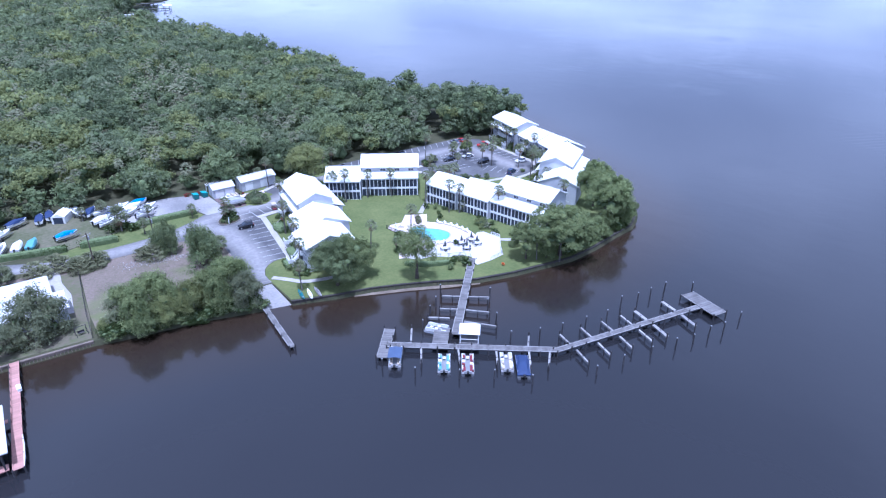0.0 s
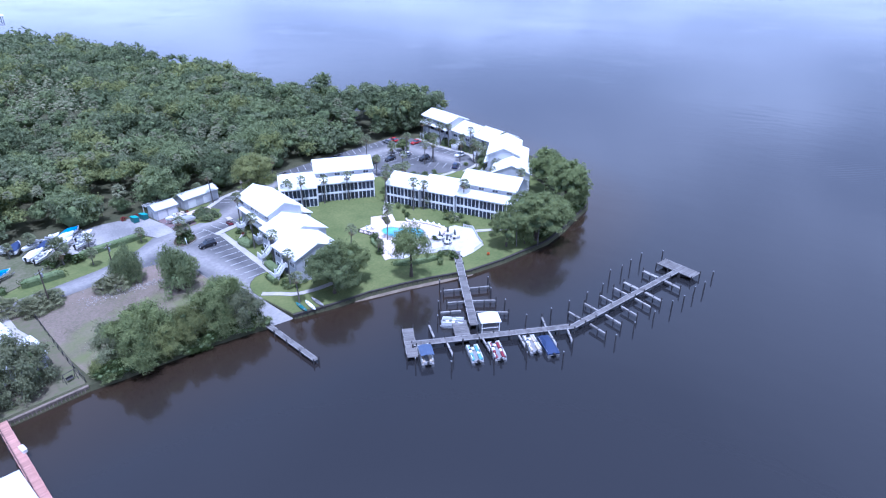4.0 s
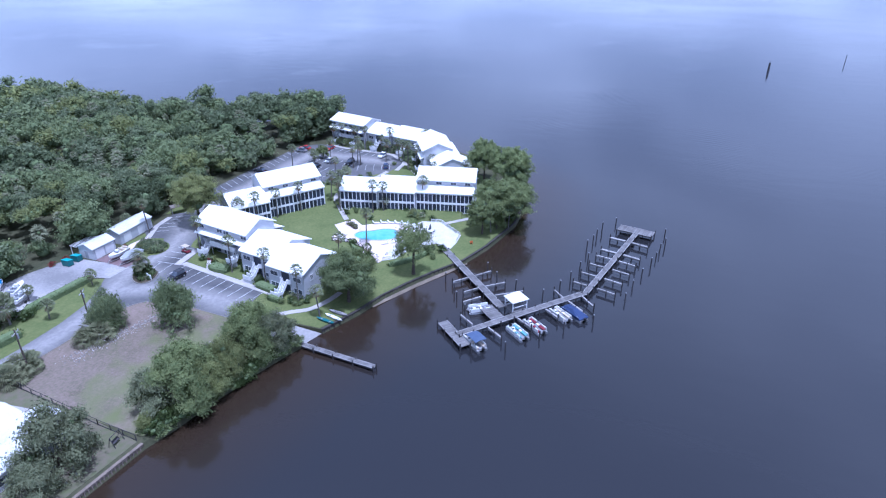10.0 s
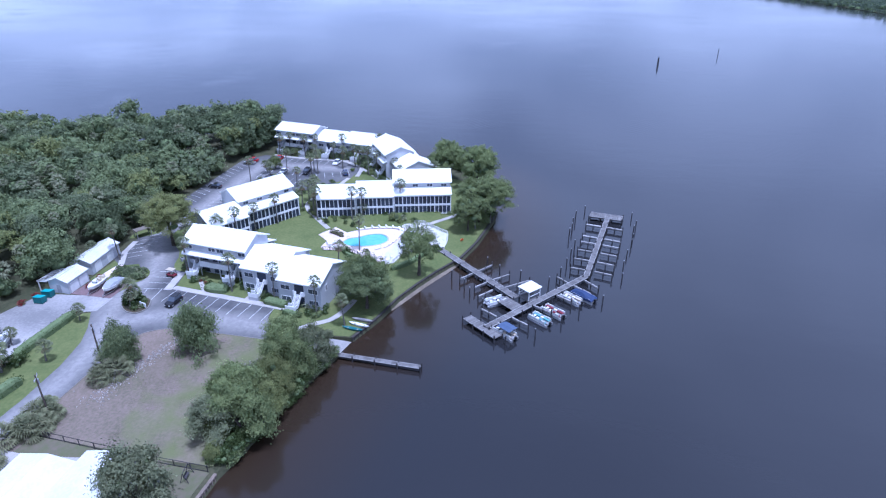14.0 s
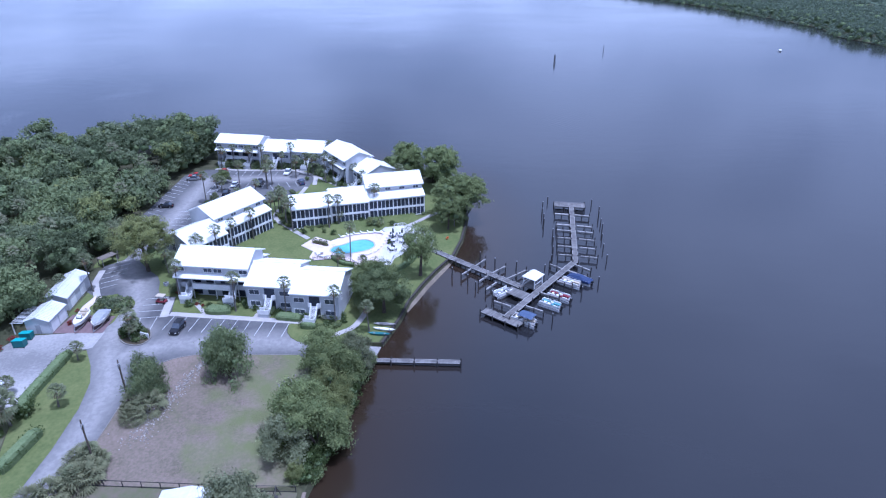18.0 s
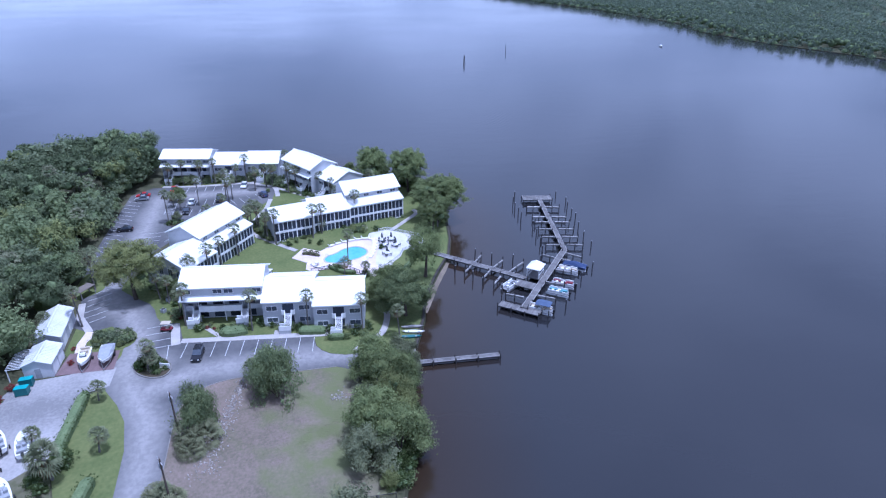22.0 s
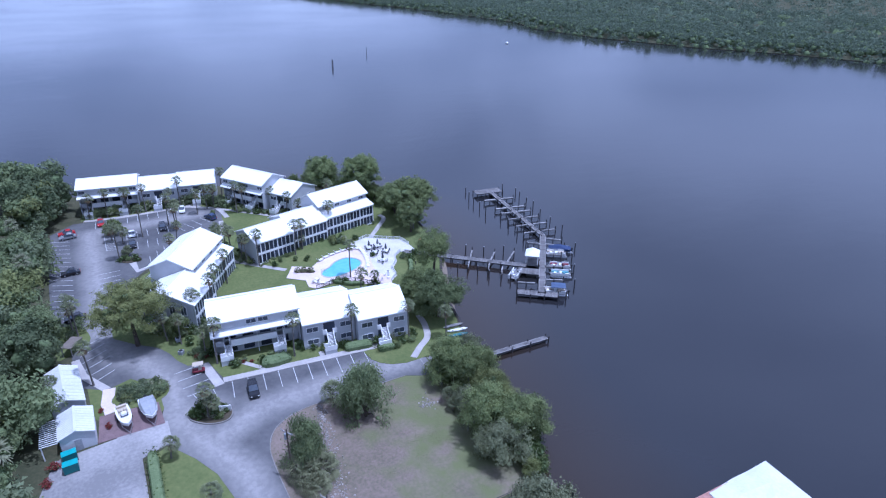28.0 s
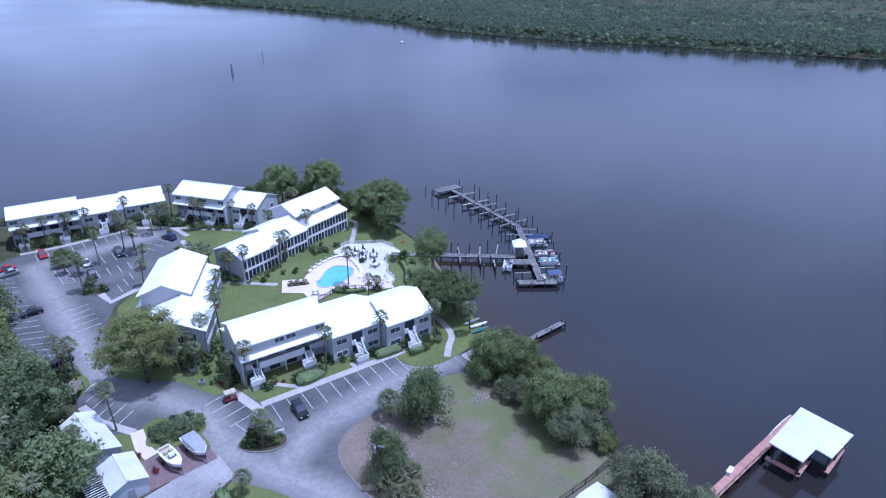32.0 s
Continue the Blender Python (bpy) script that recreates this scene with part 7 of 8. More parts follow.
def pontoon_boat(ln, seat, bimini=None, side=M_GEL, label="", cover=None):
    """A pontoon boat: two tubes, deck, railings, seats, console and sometimes a bimini or a cover."""
    t = thing("pontoon_boat", 0, 0, 0, 0, label, "boat", "moored boats")
    w = 2.3
    for sy in (-1, 1):
        bm = bmesh.new()
        tube(bm, [(-ln / 2, sy * 0.85, 0.1), (ln / 2 - 0.9, sy * 0.85, 0.1), (ln / 2 - 0.2, sy * 0.85, 0.22), (ln / 2, sy * 0.85, 0.35)], [0.3, 0.3, 0.22, 0.04], 10)
        part("pontoon", bm, M_CHROME, t, "aluminium pontoon")
    part("deck", soft_box(-ln / 2 + 0.1, -w / 2, 0.4, ln / 2 - 0.2, w / 2, 0.52, 0.03), M_CARPET, t)
    for y in (-w / 2 + 0.04, w / 2 - 0.04):
        part("side_panel", boxes((-ln / 2 + 0.5, y - 0.03, 0.55, ln / 2 - 0.4, y + 0.03, 1.1)), side, t)
        bm = bmesh.new()
        beam(bm, (-ln / 2 + 0.5, y, 1.14), (ln / 2 - 0.4, y, 1.14), 0.06, 0.06)
        part("rail", bm, M_CHROME, t)
    for y0, y1 in ((-w / 2, -0.4), (0.4, w / 2)):
        part("front_panel", boxes((ln / 2 - 0.43, y0, 0.55, ln / 2 - 0.37, y1, 1.1)), side, t)
    if cover:
        secs = []
        for f, hh in ((0, 0.95), (0.15, 1.35), (0.5, 1.75), (0.8, 1.5), (1, 1.0)):
            x = (f - 0.5) * (ln - 0.2)
            secs.append([(x, -w / 2 - 0.05, 0.75), (x, w / 2 + 0.05, 0.75), (x, w / 2 + 0.05, 1.1 if 0 < f < 1 else 0.9), (x, w / 4, hh), (x, -w / 4, hh), (x, -w / 2 - 0.05, 1.1 if 0 < f < 1 else 0.9)])
        part("cover", loft(secs), cover, t, "taut navy canvas cover")
    else:
        for x0, y0, x1, y1 in ((ln / 2 - 2.2, -w / 2 + 0.1, ln / 2 - 0.5, -w / 2 + 0.7), (ln / 2 - 2.2, w / 2 - 0.7, ln / 2 - 0.5, w / 2 - 0.1), (-ln / 2 + 0.6, -w / 2 + 0.1, -ln / 2 + 2.2, -w / 2 + 0.75), (-ln / 2 + 0.6, w / 2 - 0.75, -ln / 2 + 1.6, w / 2 - 0.1)):
            s = part("seat", soft_box(x0, y0, 0.52, x1, y1, 0.92, 0.06), seat, t)
            ys = y0 if y0 < 0 else y1
            part("seat_back", soft_box(x0, min(ys, ys - 0.18 * math.copysign(1, ys)), 0.9, x1, max(ys, ys - 0.18 * math.copysign(1, ys)), 1.3, 0.05), M_GEL, s)
        part("console", soft_box(-0.3, 0.45, 0.52, 0.35, 1.1, 1.35, 0.07), M_GEL, t)
        part("table", soft_box(ln / 2 - 1.7, -0.25, 0.95, ln / 2 - 1.1, 0.25, 1.0, 0.02), M_TRIM, t)
        part("cool_box", soft_box(-0.5, -0.9, 0.52, 0.2, -0.45, 0.95, 0.05), M_TRIM, t)
        part("windscreen", soft_box(0.34, 0.5, 1.3, 0.4, 1.05, 1.65, 0.01), M_GLASS, t)
        part("stern_pad", soft_box(-ln / 2 + 0.15, -0.7, 0.52, -ln / 2 + 0.6, 0.7, 0.8, 0.05), M_CARPET, t)
        part("captain_chair", soft_box(-1.1, 0.5, 0.52, -0.6, 1.05, 1.4, 0.1), seat, t)
    if bimini:
        bm = loft([[(x, -1.25, z - 0.15), (x, 0, z + 0.06), (x, 1.25, z - 0.15), (x, 1.25, z - 0.2), (x, 0, z), (x, -1.25, z - 0.2)] for x, z in ((-ln / 2 + 0.6, 2.35), (-ln / 4, 2.45), (0.1, 2.45), (0.9, 2.3))])
        part("bimini", bm, bimini, t, "canvas bimini top")
        for x in (-ln / 2 + 1.0, 0.5):
            for y in (-1.2, 1.2):
                bm = bmesh.new()
                beam(bm, (x, y, 1.1), (x + 0.15, y, 2.2), 0.04, 0.04)
                part("bow", bm, M_CHROME, t)
    outboard(t, -ln / 2 + 0.05, 0.4)
    return t


def speed_boat(ln, w, body, inside, label, trailer=False, cover=None, group="stored boats", name="motor_boat"):
    t = thing(name, 0, 0, 0, 0, label, "boat", group)
    h = 1.1
    z0 = 0.65 if trailer else -0.25
    bm = hull(ln, w, h)
    bmesh.ops.translate(bm, verts=bm.verts, vec=(0, 0, z0))
    part("hull", bm, body, t)
    if cover:
        secs = []
        for f, ww, hh in ((0.0, 0.9, 0.95), (0.25, 1.0, 1.35), (0.5, 0.97, 1.55), (0.75, 0.8, 1.3), (0.97, 0.18, 1.15)):
            x, b = ln * (f - 0.5), w / 2 * ww
            secs.append([(x, -b * 1.04, z0 + h * 0.82), (x, b * 1.04, z0 + h * 0.82), (x, b * 0.8, z0 + hh), (x, 0, z0 + hh + 0.12), (x, -b * 0.8, z0 + hh)])
        part("cover", loft(secs), cover, t, "fitted canvas boat cover")
    else:
        part("cockpit", soft_box(-ln * 0.42, -w * 0.34, z0 + h * 0.84, ln * 0.12, w * 0.34, z0 + h * 0.9, 0.02), inside, t)
        part("console", soft_box(-0.2, -0.45, z0 + h * 0.88, 0.45, 0.45, z0 + h + 0.55, 0.08), M_GEL, t)
        part("windscreen", loft([[(0.5, -0.6, z0 + h * 0.95), (0.5, 0.6, z0 + h * 0.95), (0.2, 0.5, z0 + h + 0.55), (0.2, -0.5, z0 + h + 0.55)], [(0.54, -0.6, z0 + h * 0.95), (0.54, 0.6, z0 + h * 0.95), (0.24, 0.5, z0 + h + 0.55), (0.24, -0.5, z0 + h + 0.55)]]), M_GLASS, t)
        for yy in (-0.4, 0.4):
            part("seat", soft_box(-1.2, yy - 0.28, z0 + h * 0.86, -0.7, yy + 0.28, z0 + h + 0.45, 0.08), inside, t)
        part("stern_bench", soft_box(-ln * 0.45, -w * 0.36, z0 + h * 0.86, -ln * 0.37, w * 0.36, z0 + h + 0.3, 0.06), inside, t)
    outboard(t, -ln / 2 + 0.02, z0 + 0.45)
    if trailer:
        bm = bmesh.new()
        for sy in (-1, 1):
            beam(bm, (-ln * 0.45, sy * 0.75, 0.5), (ln * 0.25, sy * 0.75, 0.5), 0.08, 0.12)
            beam(bm, (ln * 0.25, sy * 0.75, 0.5), (ln * 0.62, 0, 0.5), 0.08, 0.12)
        part("trailer_frame", bm, M_CHROME, t)
        for sy in (-1, 1):
            bm = bmesh.new()
            tube(bm, [(-ln * 0.18, sy * 1.0, 0.32), (-ln * 0.18, sy * 1.2, 0.32)], [0.32, 0.32], 14)
            part("wheel", bm, M_BLACK, t)
    return t


def put(kind, x, y, a, z=0.0):
    return copy_thing(kind, pose(x, y, z, 0, 0, a))


MOOR = math.degrees(math.atan2(4.8, 3.6))
b1 = pontoon_boat(6.0, M_TAN, M_BLUE, label="white pontoon boat with a blue bimini at the dock")
b1.matrix_basis = pose(50.3, 68.4, 0, 0, 0, MOOR)
M_AQUA = mat("aqua_vinyl", (0.14, 0.33, 0.37), (0.1, 0.27, 0.31), rough=0.5)
b2 = pontoon_boat(5.2, M_AQUA, None, M_GEL, label="white pontoon boat with aqua seats at the dock")
b2.matrix_basis = pose(56.4, 61.6, 0, 0, 0, MOOR)
b3 = pontoon_boat(5.6, M_MAROON, None, M_GEL, label="white pontoon boat with dark red seats at the dock")
b3.matrix_basis = pose(59.8, 59.0, 0, 0, 0, MOOR)
b4 = pontoon_boat(5.4, M_TAN, None, M_GEL, label="white pontoon boat with beige seats at the dock")
b4.matrix_basis = pose(65.8, 55.2, 0, 0, 0, MOOR)
b5 = pontoon_boat(6.0, M_TAN, None, M_NAVY, label="pontoon boat under a navy canvas cover at the dock", cover=M_NAVY)
b5.matrix_basis = pose(67.2 + 0.2, 52.6, 0, 0, 0, MOOR)
b6 = pontoon_boat(5.2, M_GREYC, None, M_GEL, label="white pontoon boat with grey seats beside the pier")
b6.matrix_basis = pose(61.8, 71.2, 0, 0, 0, 127)

zt = AZ
s1 = speed_boat(5.7, 2.2, M_GEL, M_TAN, "white open motor boat on a trailer by the sheds", True)
s1.matrix_basis = pose(50.2, 158.3, zt, 0, 0, 186)
s2 = speed_boat(6.0, 2.6, M_GEL, M_TAN, "motor boat under a grey cover on a trailer", True, M_GREYC)
s2.matrix_basis = pose(50.4, 154.6, zt, 0, 0, 184)
kb = speed_boat(5.4, 2.0, M_GEL, M_GREYC, "white motor boat stored on a trailer", True)
kg = speed_boat(5.6, 2.1, M_GEL, M_TAN, "stored motor boat under a dark cover", True, M_NAVY)
kt = speed_boat(5.4, 2.1, M_GEL, M_TAN, "stored motor boat under a bright blue tarpaulin", True, M_SKYB)
kk = speed_boat(5.4, 2.1, M_GEL, M_TAN, "stored motor boat under a pale cover", True, M_TRIM)
ka = speed_boat(5.6, 2.0, M_AQUA, M_GEL, "aqua blue motor boat stored on a trailer", True, M_AQUA)
for kind, x, y, a in ((kb, 28.0, 161.2, 20), (kb, 29.6, 165.0, 25), (kt, 28.2, 169.8, 24), (kk, 26.2, 167.6, 26), (kb, 24.6, 164.4, 24), (kb, 23.4, 169.4, 24), (kg, 21.6, 166.6, 30), (kb, 18.6, 168.4, 205), (kk, 17.6, 163.2, 30), (kb, 18.6, 160.6, 28),
                      (kg, 16.0, 170.6, 60), (kg, 4.2, 173.2, 80), (kg, 6.6, 174.4, 85), (kg, -1.0, 173.8, 30), (kb, 12.8, 172.8, 110), (ka, 1.0, 157.2, 70), (kk, -2.0, 157.6, 72), (kb, -4.8, 167.6, 40), (kt, 8.6, 158.0, 15), (kb, -5.4, 158.6, 70), (kg, -6.5, 164, 60)):
    put(kind, x, y, a, GZ + 0.04)
for k in (kb, kg, kt, kk, ka):
    drop_kind(k)


def car(body, label, ln=4.15, w=1.72, h=1.6, name="car"):
    t = thing(name, 0, 0, 0, 0, label, "car", "parked cars")
    suv = h > 1.6
    prof = [(-0.5, 0.32), (-0.5, 0.62), (-0.46, 0.9 / 1.65 * h), (0.2, 0.92 / 1.65 * h), (0.47, 0.8 / 1.65 * h), (0.5, 0.55), (0.5, 0.32)]
    bm = loft([[(ln * px, y, z) for px, z in prof] for y in (-w / 2, w / 2)])
    bmesh.ops.bevel(bm, geom=bm.edges[:], offset=0.07, segments=2, affect="EDGES")
    b = part("body", bm, body, t)
    roof = [(-0.47 if suv else -0.36, 0.9 / 1.65 * h), (-0.42 if suv else -0.24, h - 0.06), (0.02, h - 0.03), (0.22, 0.93 / 1.65 * h)]
    bm = loft([[(ln * px, y * (1 if z < 1.2 else 0.84), z) for px, z in roof] for y in (-w / 2 + 0.06, w / 2 - 0.06)])
    bmesh.ops.bevel(bm, geom=bm.edges[:], offset=0.05, segments=1, affect="EDGES")
    part("glazing", bm, M_GLASS, t, "dark glazing")
    rx0, rx1 = (-0.43 if suv else -0.25) * ln, 0.03 * ln
    part("roof", soft_box(rx0, -w * 0.42, h - 0.09, rx1, w * 0.42, h, 0.04), body, t)
    for sx in (-0.31, 0.31):
        for sy in (-1, 1):
            bm = bmesh.new()
            tube(bm, [(sx * ln, sy * (w / 2 - 0.2), 0.34), (sx * ln, sy * (w / 2 + 0.01), 0.34)], [0.34, 0.34], 16)
            wh = part("wheel", bm, M_BLACK, t)
            bm = bmesh.new()
            tube(bm, [(sx * ln, sy * (w / 2 + 0.0), 0.34), (sx * ln, sy * (w / 2 + 0.025), 0.34)], [0.2, 0.18], 12)
            part("rim", bm, M_CHROME, wh)
    for sy in (-0.35, 0.35):
        part("headlight", soft_box(ln * 0.485, sy * w * 1.0 - 0.15, 0.62, ln * 0.503, sy * w + 0.15, 0.75, 0.01), M_GEL, b)
        part("tail_light", soft_box(-ln * 0.505, sy * w - 0.1, 0.7, -ln * 0.49, sy * w + 0.1, 0.9, 0.01), M_REDP, b)
    return t


M_CARB = mat("black_car_paint", (0.018, 0.018, 0.022), (0.014, 0.014, 0.017), rough=0.2, spec=0.6)
M_CARW = mat("white_car_paint", (0.75, 0.75, 0.74), (0.7, 0.7, 0.69), rough=0.2, spec=0.6)
M_CARN = mat("navy_car_paint", (0.03, 0.05, 0.11), (0.025, 0.04, 0.09), rough=0.2, spec=0.6)
M_CARS = mat("silver_car_paint", (0.42, 0.43, 0.45), (0.38, 0.39, 0.41), rough=0.25, metal=0.5)
for body, x, y, a, h, lab in ((M_CARB, 47.6, 138.2, 173, 1.8, "black sport utility car parked in a marked bay"), (M_REDP, 142.6, 156.1, 178, 1.5, "red saloon car parked facing the walk"), (M_CARN, 132.2, 128.4, 24, 1.7, "dark blue estate car in an angled bay"),
                             (M_CARW, 142.0, 134.6, 172, 1.6, "white car parked beside the garden"), (M_CARB, 131.0, 141.4, 178, 1.75, "black car parked in the middle row"), (M_REDP, 139.2, 164.6, 95, 1.5, "red car parked beside the woods"),
                             (M_CARS, 136.4, 164.4, 94, 1.6, "silver car parked beside the woods"), (M_CARB, 112.8, 164.4, 92, 1.6, "dark car parked beside the woods"), (M_CARB, 123.0, 149.9, 178, 1.6, "dark car beside a palm tree"), (M_CARB, 89.6, 164.2, 92, 1.5, "dark car half under the trees"),
                             (M_CARW, 130.6, 149.3, 178, 1.2, "small white car in the middle row")):
    c = car(body, lab, h=h)
    c.matrix_basis = pose(x, y, AZ, 0, 0, a)


def golf_cart(x, y, a):
    t = thing("golf_cart", x, y, AZ, a, "dark red golf cart with a pale flat roof", "golf cart")
    part("body", soft_box(-1.1, -0.55, 0.3, 1.1, 0.55, 0.7, 0.08), M_MAROON, t)
    part("roof", soft_box(-1.0, -0.65, 1.85, 0.9, 0.65, 1.92, 0.03), M_TAN, t, "pale roof panel")
    part("seat", soft_box(-0.6, -0.5, 0.75, 0.0, 0.5, 0.95, 0.04), M_TAN, t)
    for sx in (-0.85, 0.8):
        for sy in (-0.55, 0.55):
            part("roof_post", boxes((sx - 0.02, sy - 0.02, 0.7, sx + 0.02, sy + 0.02, 1.86)), M_BLACK, t)
            bm = bmesh.new()
            tube(bm, [(sx, sy - 0.09, 0.24), (sx, sy + 0.09, 0.24)], [0.24, 0.24], 12)
            part("wheel", bm, M_BLACK, t)


golf_cart(58.4, 145.4, 80)


def canoe(x, y, a, material, label):
    t = thing("canoe", x, y, GZ + 0.05, a, label, "canoe", "canoes on the bank")
    secs = []
    for f, b, z in ((0, 0.02, 0.42), (0.15, 0.28, 0.12), (0.5, 0.42, 0.0), (0.85, 0.28, 0.12), (1, 0.02, 0.42)):
        xx = 4.6 * (f - 0.5)
        secs.append([(xx, -b, 0.45), (xx, -b * 0.7, z + 0.03), (xx, 0, z), (xx, b * 0.7, z + 0.03), (xx, b, 0.45), (xx, b * 0.8, 0.42), (xx, 0, z + 0.1), (xx, -b * 0.8, 0.42)])
    part("hull", loft(secs), material, t)
    for xx in (-1.1, 1.0):
        part("seat", boxes((xx - 0.12, -0.32, 0.33, xx + 0.12, 0.32, 0.37)), M_BEAM, t)


canoe(45.0, 97.9, 82, M_TEAL, "dark teal canoe lying on the bank")
canoe(46.6, 97.0, 78, M_GEL, "white canoe lying on the bank")
canoe(48.4, 96.9, 84, M_BEAM, "weathered grey-brown canoe lying on the bank")

# ---- sheds, house, red dock and small things ----
def shed(name, corner, along, ln, w, h, ridge, label, lean=False):
    """A utility building with a metal gable roof; local x runs along the ridge."""
    t = thing(name, corner[0], corner[1], GZ, along, label, "shed")
    wall = part("wall", gable_wall(0.25, ln - 0.25, 0.25, w - 0.25, h - 0.05, ridge - 0.2), M_WALL, t)
    roof = part("roof", gable_roof(0, ln, 0, w, h, ridge, 0.14), M_ROOF_OLD, t, "white ribbed metal roof")
    part("roof_seam", roof_seams(0, ln, 0, w, h, ridge, 0.45), M_ROOF_OLD, roof)
    part("door", boxes((0.19, w / 2 - 0.5, 0, 0.28, w / 2 + 0.5, 2.05)), M_GREYC, wall, "grey steel door")
    for k in range(2):
        window(wall, ln * (0.3 + 0.4 * k), w - 0.25, 1.1, 1.0, 0.8, "y+")
    for k in range(2):
        part("garage_door", boxes((ln * (0.12 + 0.42 * k), 0.2, 0.05, ln * (0.12 + 0.42 * k) + 2.4, 0.27, 2.3)), M_TRIM, wall, "white garage door")
    if lean:
        for k in range(int(ln / 0.5)):
            part("pergola_slat", boxes((k * 0.5, w - 0.1, h - 0.3, k * 0.5 + 0.1, w + 2.4, h - 0.2)), M_TRIM, t)
        for k in (0, 1):
            part("post", boxes((0.1 + k * (ln - 0.4), w + 2.1, 0, 0.25 + k * (ln - 0.4), w + 2.25, h - 0.3)), M_TRIM, t)
    return t


shed("utility_shed", (55.6, 163.3), 4, 11.4, 5.2, 3.0, 4.1, "long pale utility shed with a white metal roof")
shed("storage_shed", (46.9, 162.4), 0, 6.7, 5.2, 2.9, 3.9, "square pale storage shed with a white metal roof", lean=True)
shelter = thing("bin_shelter", 76.9, 165.0, GZ, 148, "small open shelter with a flat brown roof", "shelter")
part("roof", soft_box(-2.0, -1.1, 2.1, 2.0, 1.1, 2.25, 0.03), mat("brown_roof_felt", (0.2, 0.17, 0.14), (0.14, 0.12, 0.1), rough=0.95), shelter)
for sx in (-1.8, 1.8):
    for sy in (-0.9, 0.9):
        part("post", boxes((sx - 0.07, sy - 0.07, 0, sx + 0.07, sy + 0.07, 2.1)), M_BEAM, shelter)


def dumpster(x, y, a):
    t = thing("dumpster", x, y, AZ, a, "teal steel dumpster with a sloped lid", "dumpster", "dumpsters")
    part("body", loft([[(-1.0, -0.7, 0.15), (1.0, -0.7, 0.15), (1.0, -0.8, 1.3), (-1.0, -0.8, 1.3)], [(-1.0, 0.7, 0.15), (1.0, 0.7, 0.15), (1.0, 0.75, 1.6), (-1.0, 0.75, 1.6)]]), M_TEAL, t)
    part("lid", loft([[(-1.02, -0.84, 1.3), (1.02, -0.84, 1.3), (1.02, -0.84, 1.36), (-1.02, -0.84, 1.36)], [(-1.02, 0.78, 1.6), (1.02, 0.78, 1.6), (1.02, 0.78, 1.66), (-1.02, 0.78, 1.66)]]), M_LID, t, "bright teal lid")
    for sx in (-0.9, 0.9):
        part("skid", boxes((sx - 0.08, -0.7, 0, sx + 0.08, 0.7, 0.16)), M_BLACK, t)


dumpster(45.4, 166.4, 96)
dumpster(42.9, 166.3, 92)
tent = thing("canopy_tent", 9.3, 172.2, GZ, 62, "white fabric garage tent", "tent")
part("cover", gable_wall(-2.6, 2.6, -1.7, 1.7, 1.9, 2.8), M_TRIM, tent, "white fabric cover")
# closed cover: a dark sheet on its end paints the shade of the opening
part("doorway", boxes((-2.64, -1.2, 0, -2.58, 1.2, 1.8)), M_SCREEN_RECESS, tent)
tri_t = thing("boat_tarp_frame", 13.4, 174.6, GZ, 100, "small white tarpaulin tent over a boat", "tent")
part("cover", gable_wall(-2.0, 2.0, -1.1, 1.1, 0.7, 1.9), M_TRIM, tri_t)

# house with a pale roof at the water's edge
house = thing("house", -3.0, 124.4, GZ, 0, "low house with a very pale low-pitched roof", "house")
hw = part("wall", gable_wall(-6.4, 6.6, -7.6, -0.3, 2.9, 3.7), M_WALL, house)
part("roof", gable_roof(-7.0, 7.1, -8.1, 0.1, 3.1, 3.9), M_ROOF_OLD, house, "pale low-pitched roof")
wing = part("wing_wall", gable_wall(-6.4, 4.5, -0.2, 8.7, 2.8, 3.6), M_WALL, house)
part("wing_roof", gable_roof(-7.0, 5.0, -0.3, 9.2, 3.0, 3.8), M_ROOF_OLD, house, "pale roof of the side wing")
for k in range(3):
    window(hw, -4.4 + 4.0 * k, -7.6, 0.9, 1.6, 1.2, "y-")
slab("driveway", [(2.2, 146), (4.6, 141.5), (4.2, 134), (5.2, 127.5), (4.6, 119), (2.6, 119.5), (2.2, 128), (0.2, 135), (-0.4, 142)], GZ - 0.1, GZ + 0.09, M_CONC, "pale concrete driveway", "driveway")
fence("yard_fence", [(8.1, 137.4), (6.4, 115.4), (6.1, 107.2)], 1.3, "dark wire fence along the lot", M_PILE, post=2.6)
swing = thing("arbour", 4.6, 109.6, GZ, 10, "small wooden garden swing frame", "swing")
bm = bmesh.new()
for sx in (-1, 1):
    beam(bm, (sx, -0.6, 0), (sx, 0, 1.9), 0.08, 0.08)
    beam(bm, (sx, 0.6, 0), (sx, 0, 1.9), 0.08, 0.08)
beam(bm, (-1, 0, 1.9), (1, 0, 1.9), 0.08, 0.08)
part("frame", bm, M_PILE, swing)
part("bench", boxes((-0.6, -0.2, 0.5, 0.6, 0.2, 0.56), (-0.6, 0.16, 0.56, 0.6, 0.22, 0.95)), M_PILE, swing)

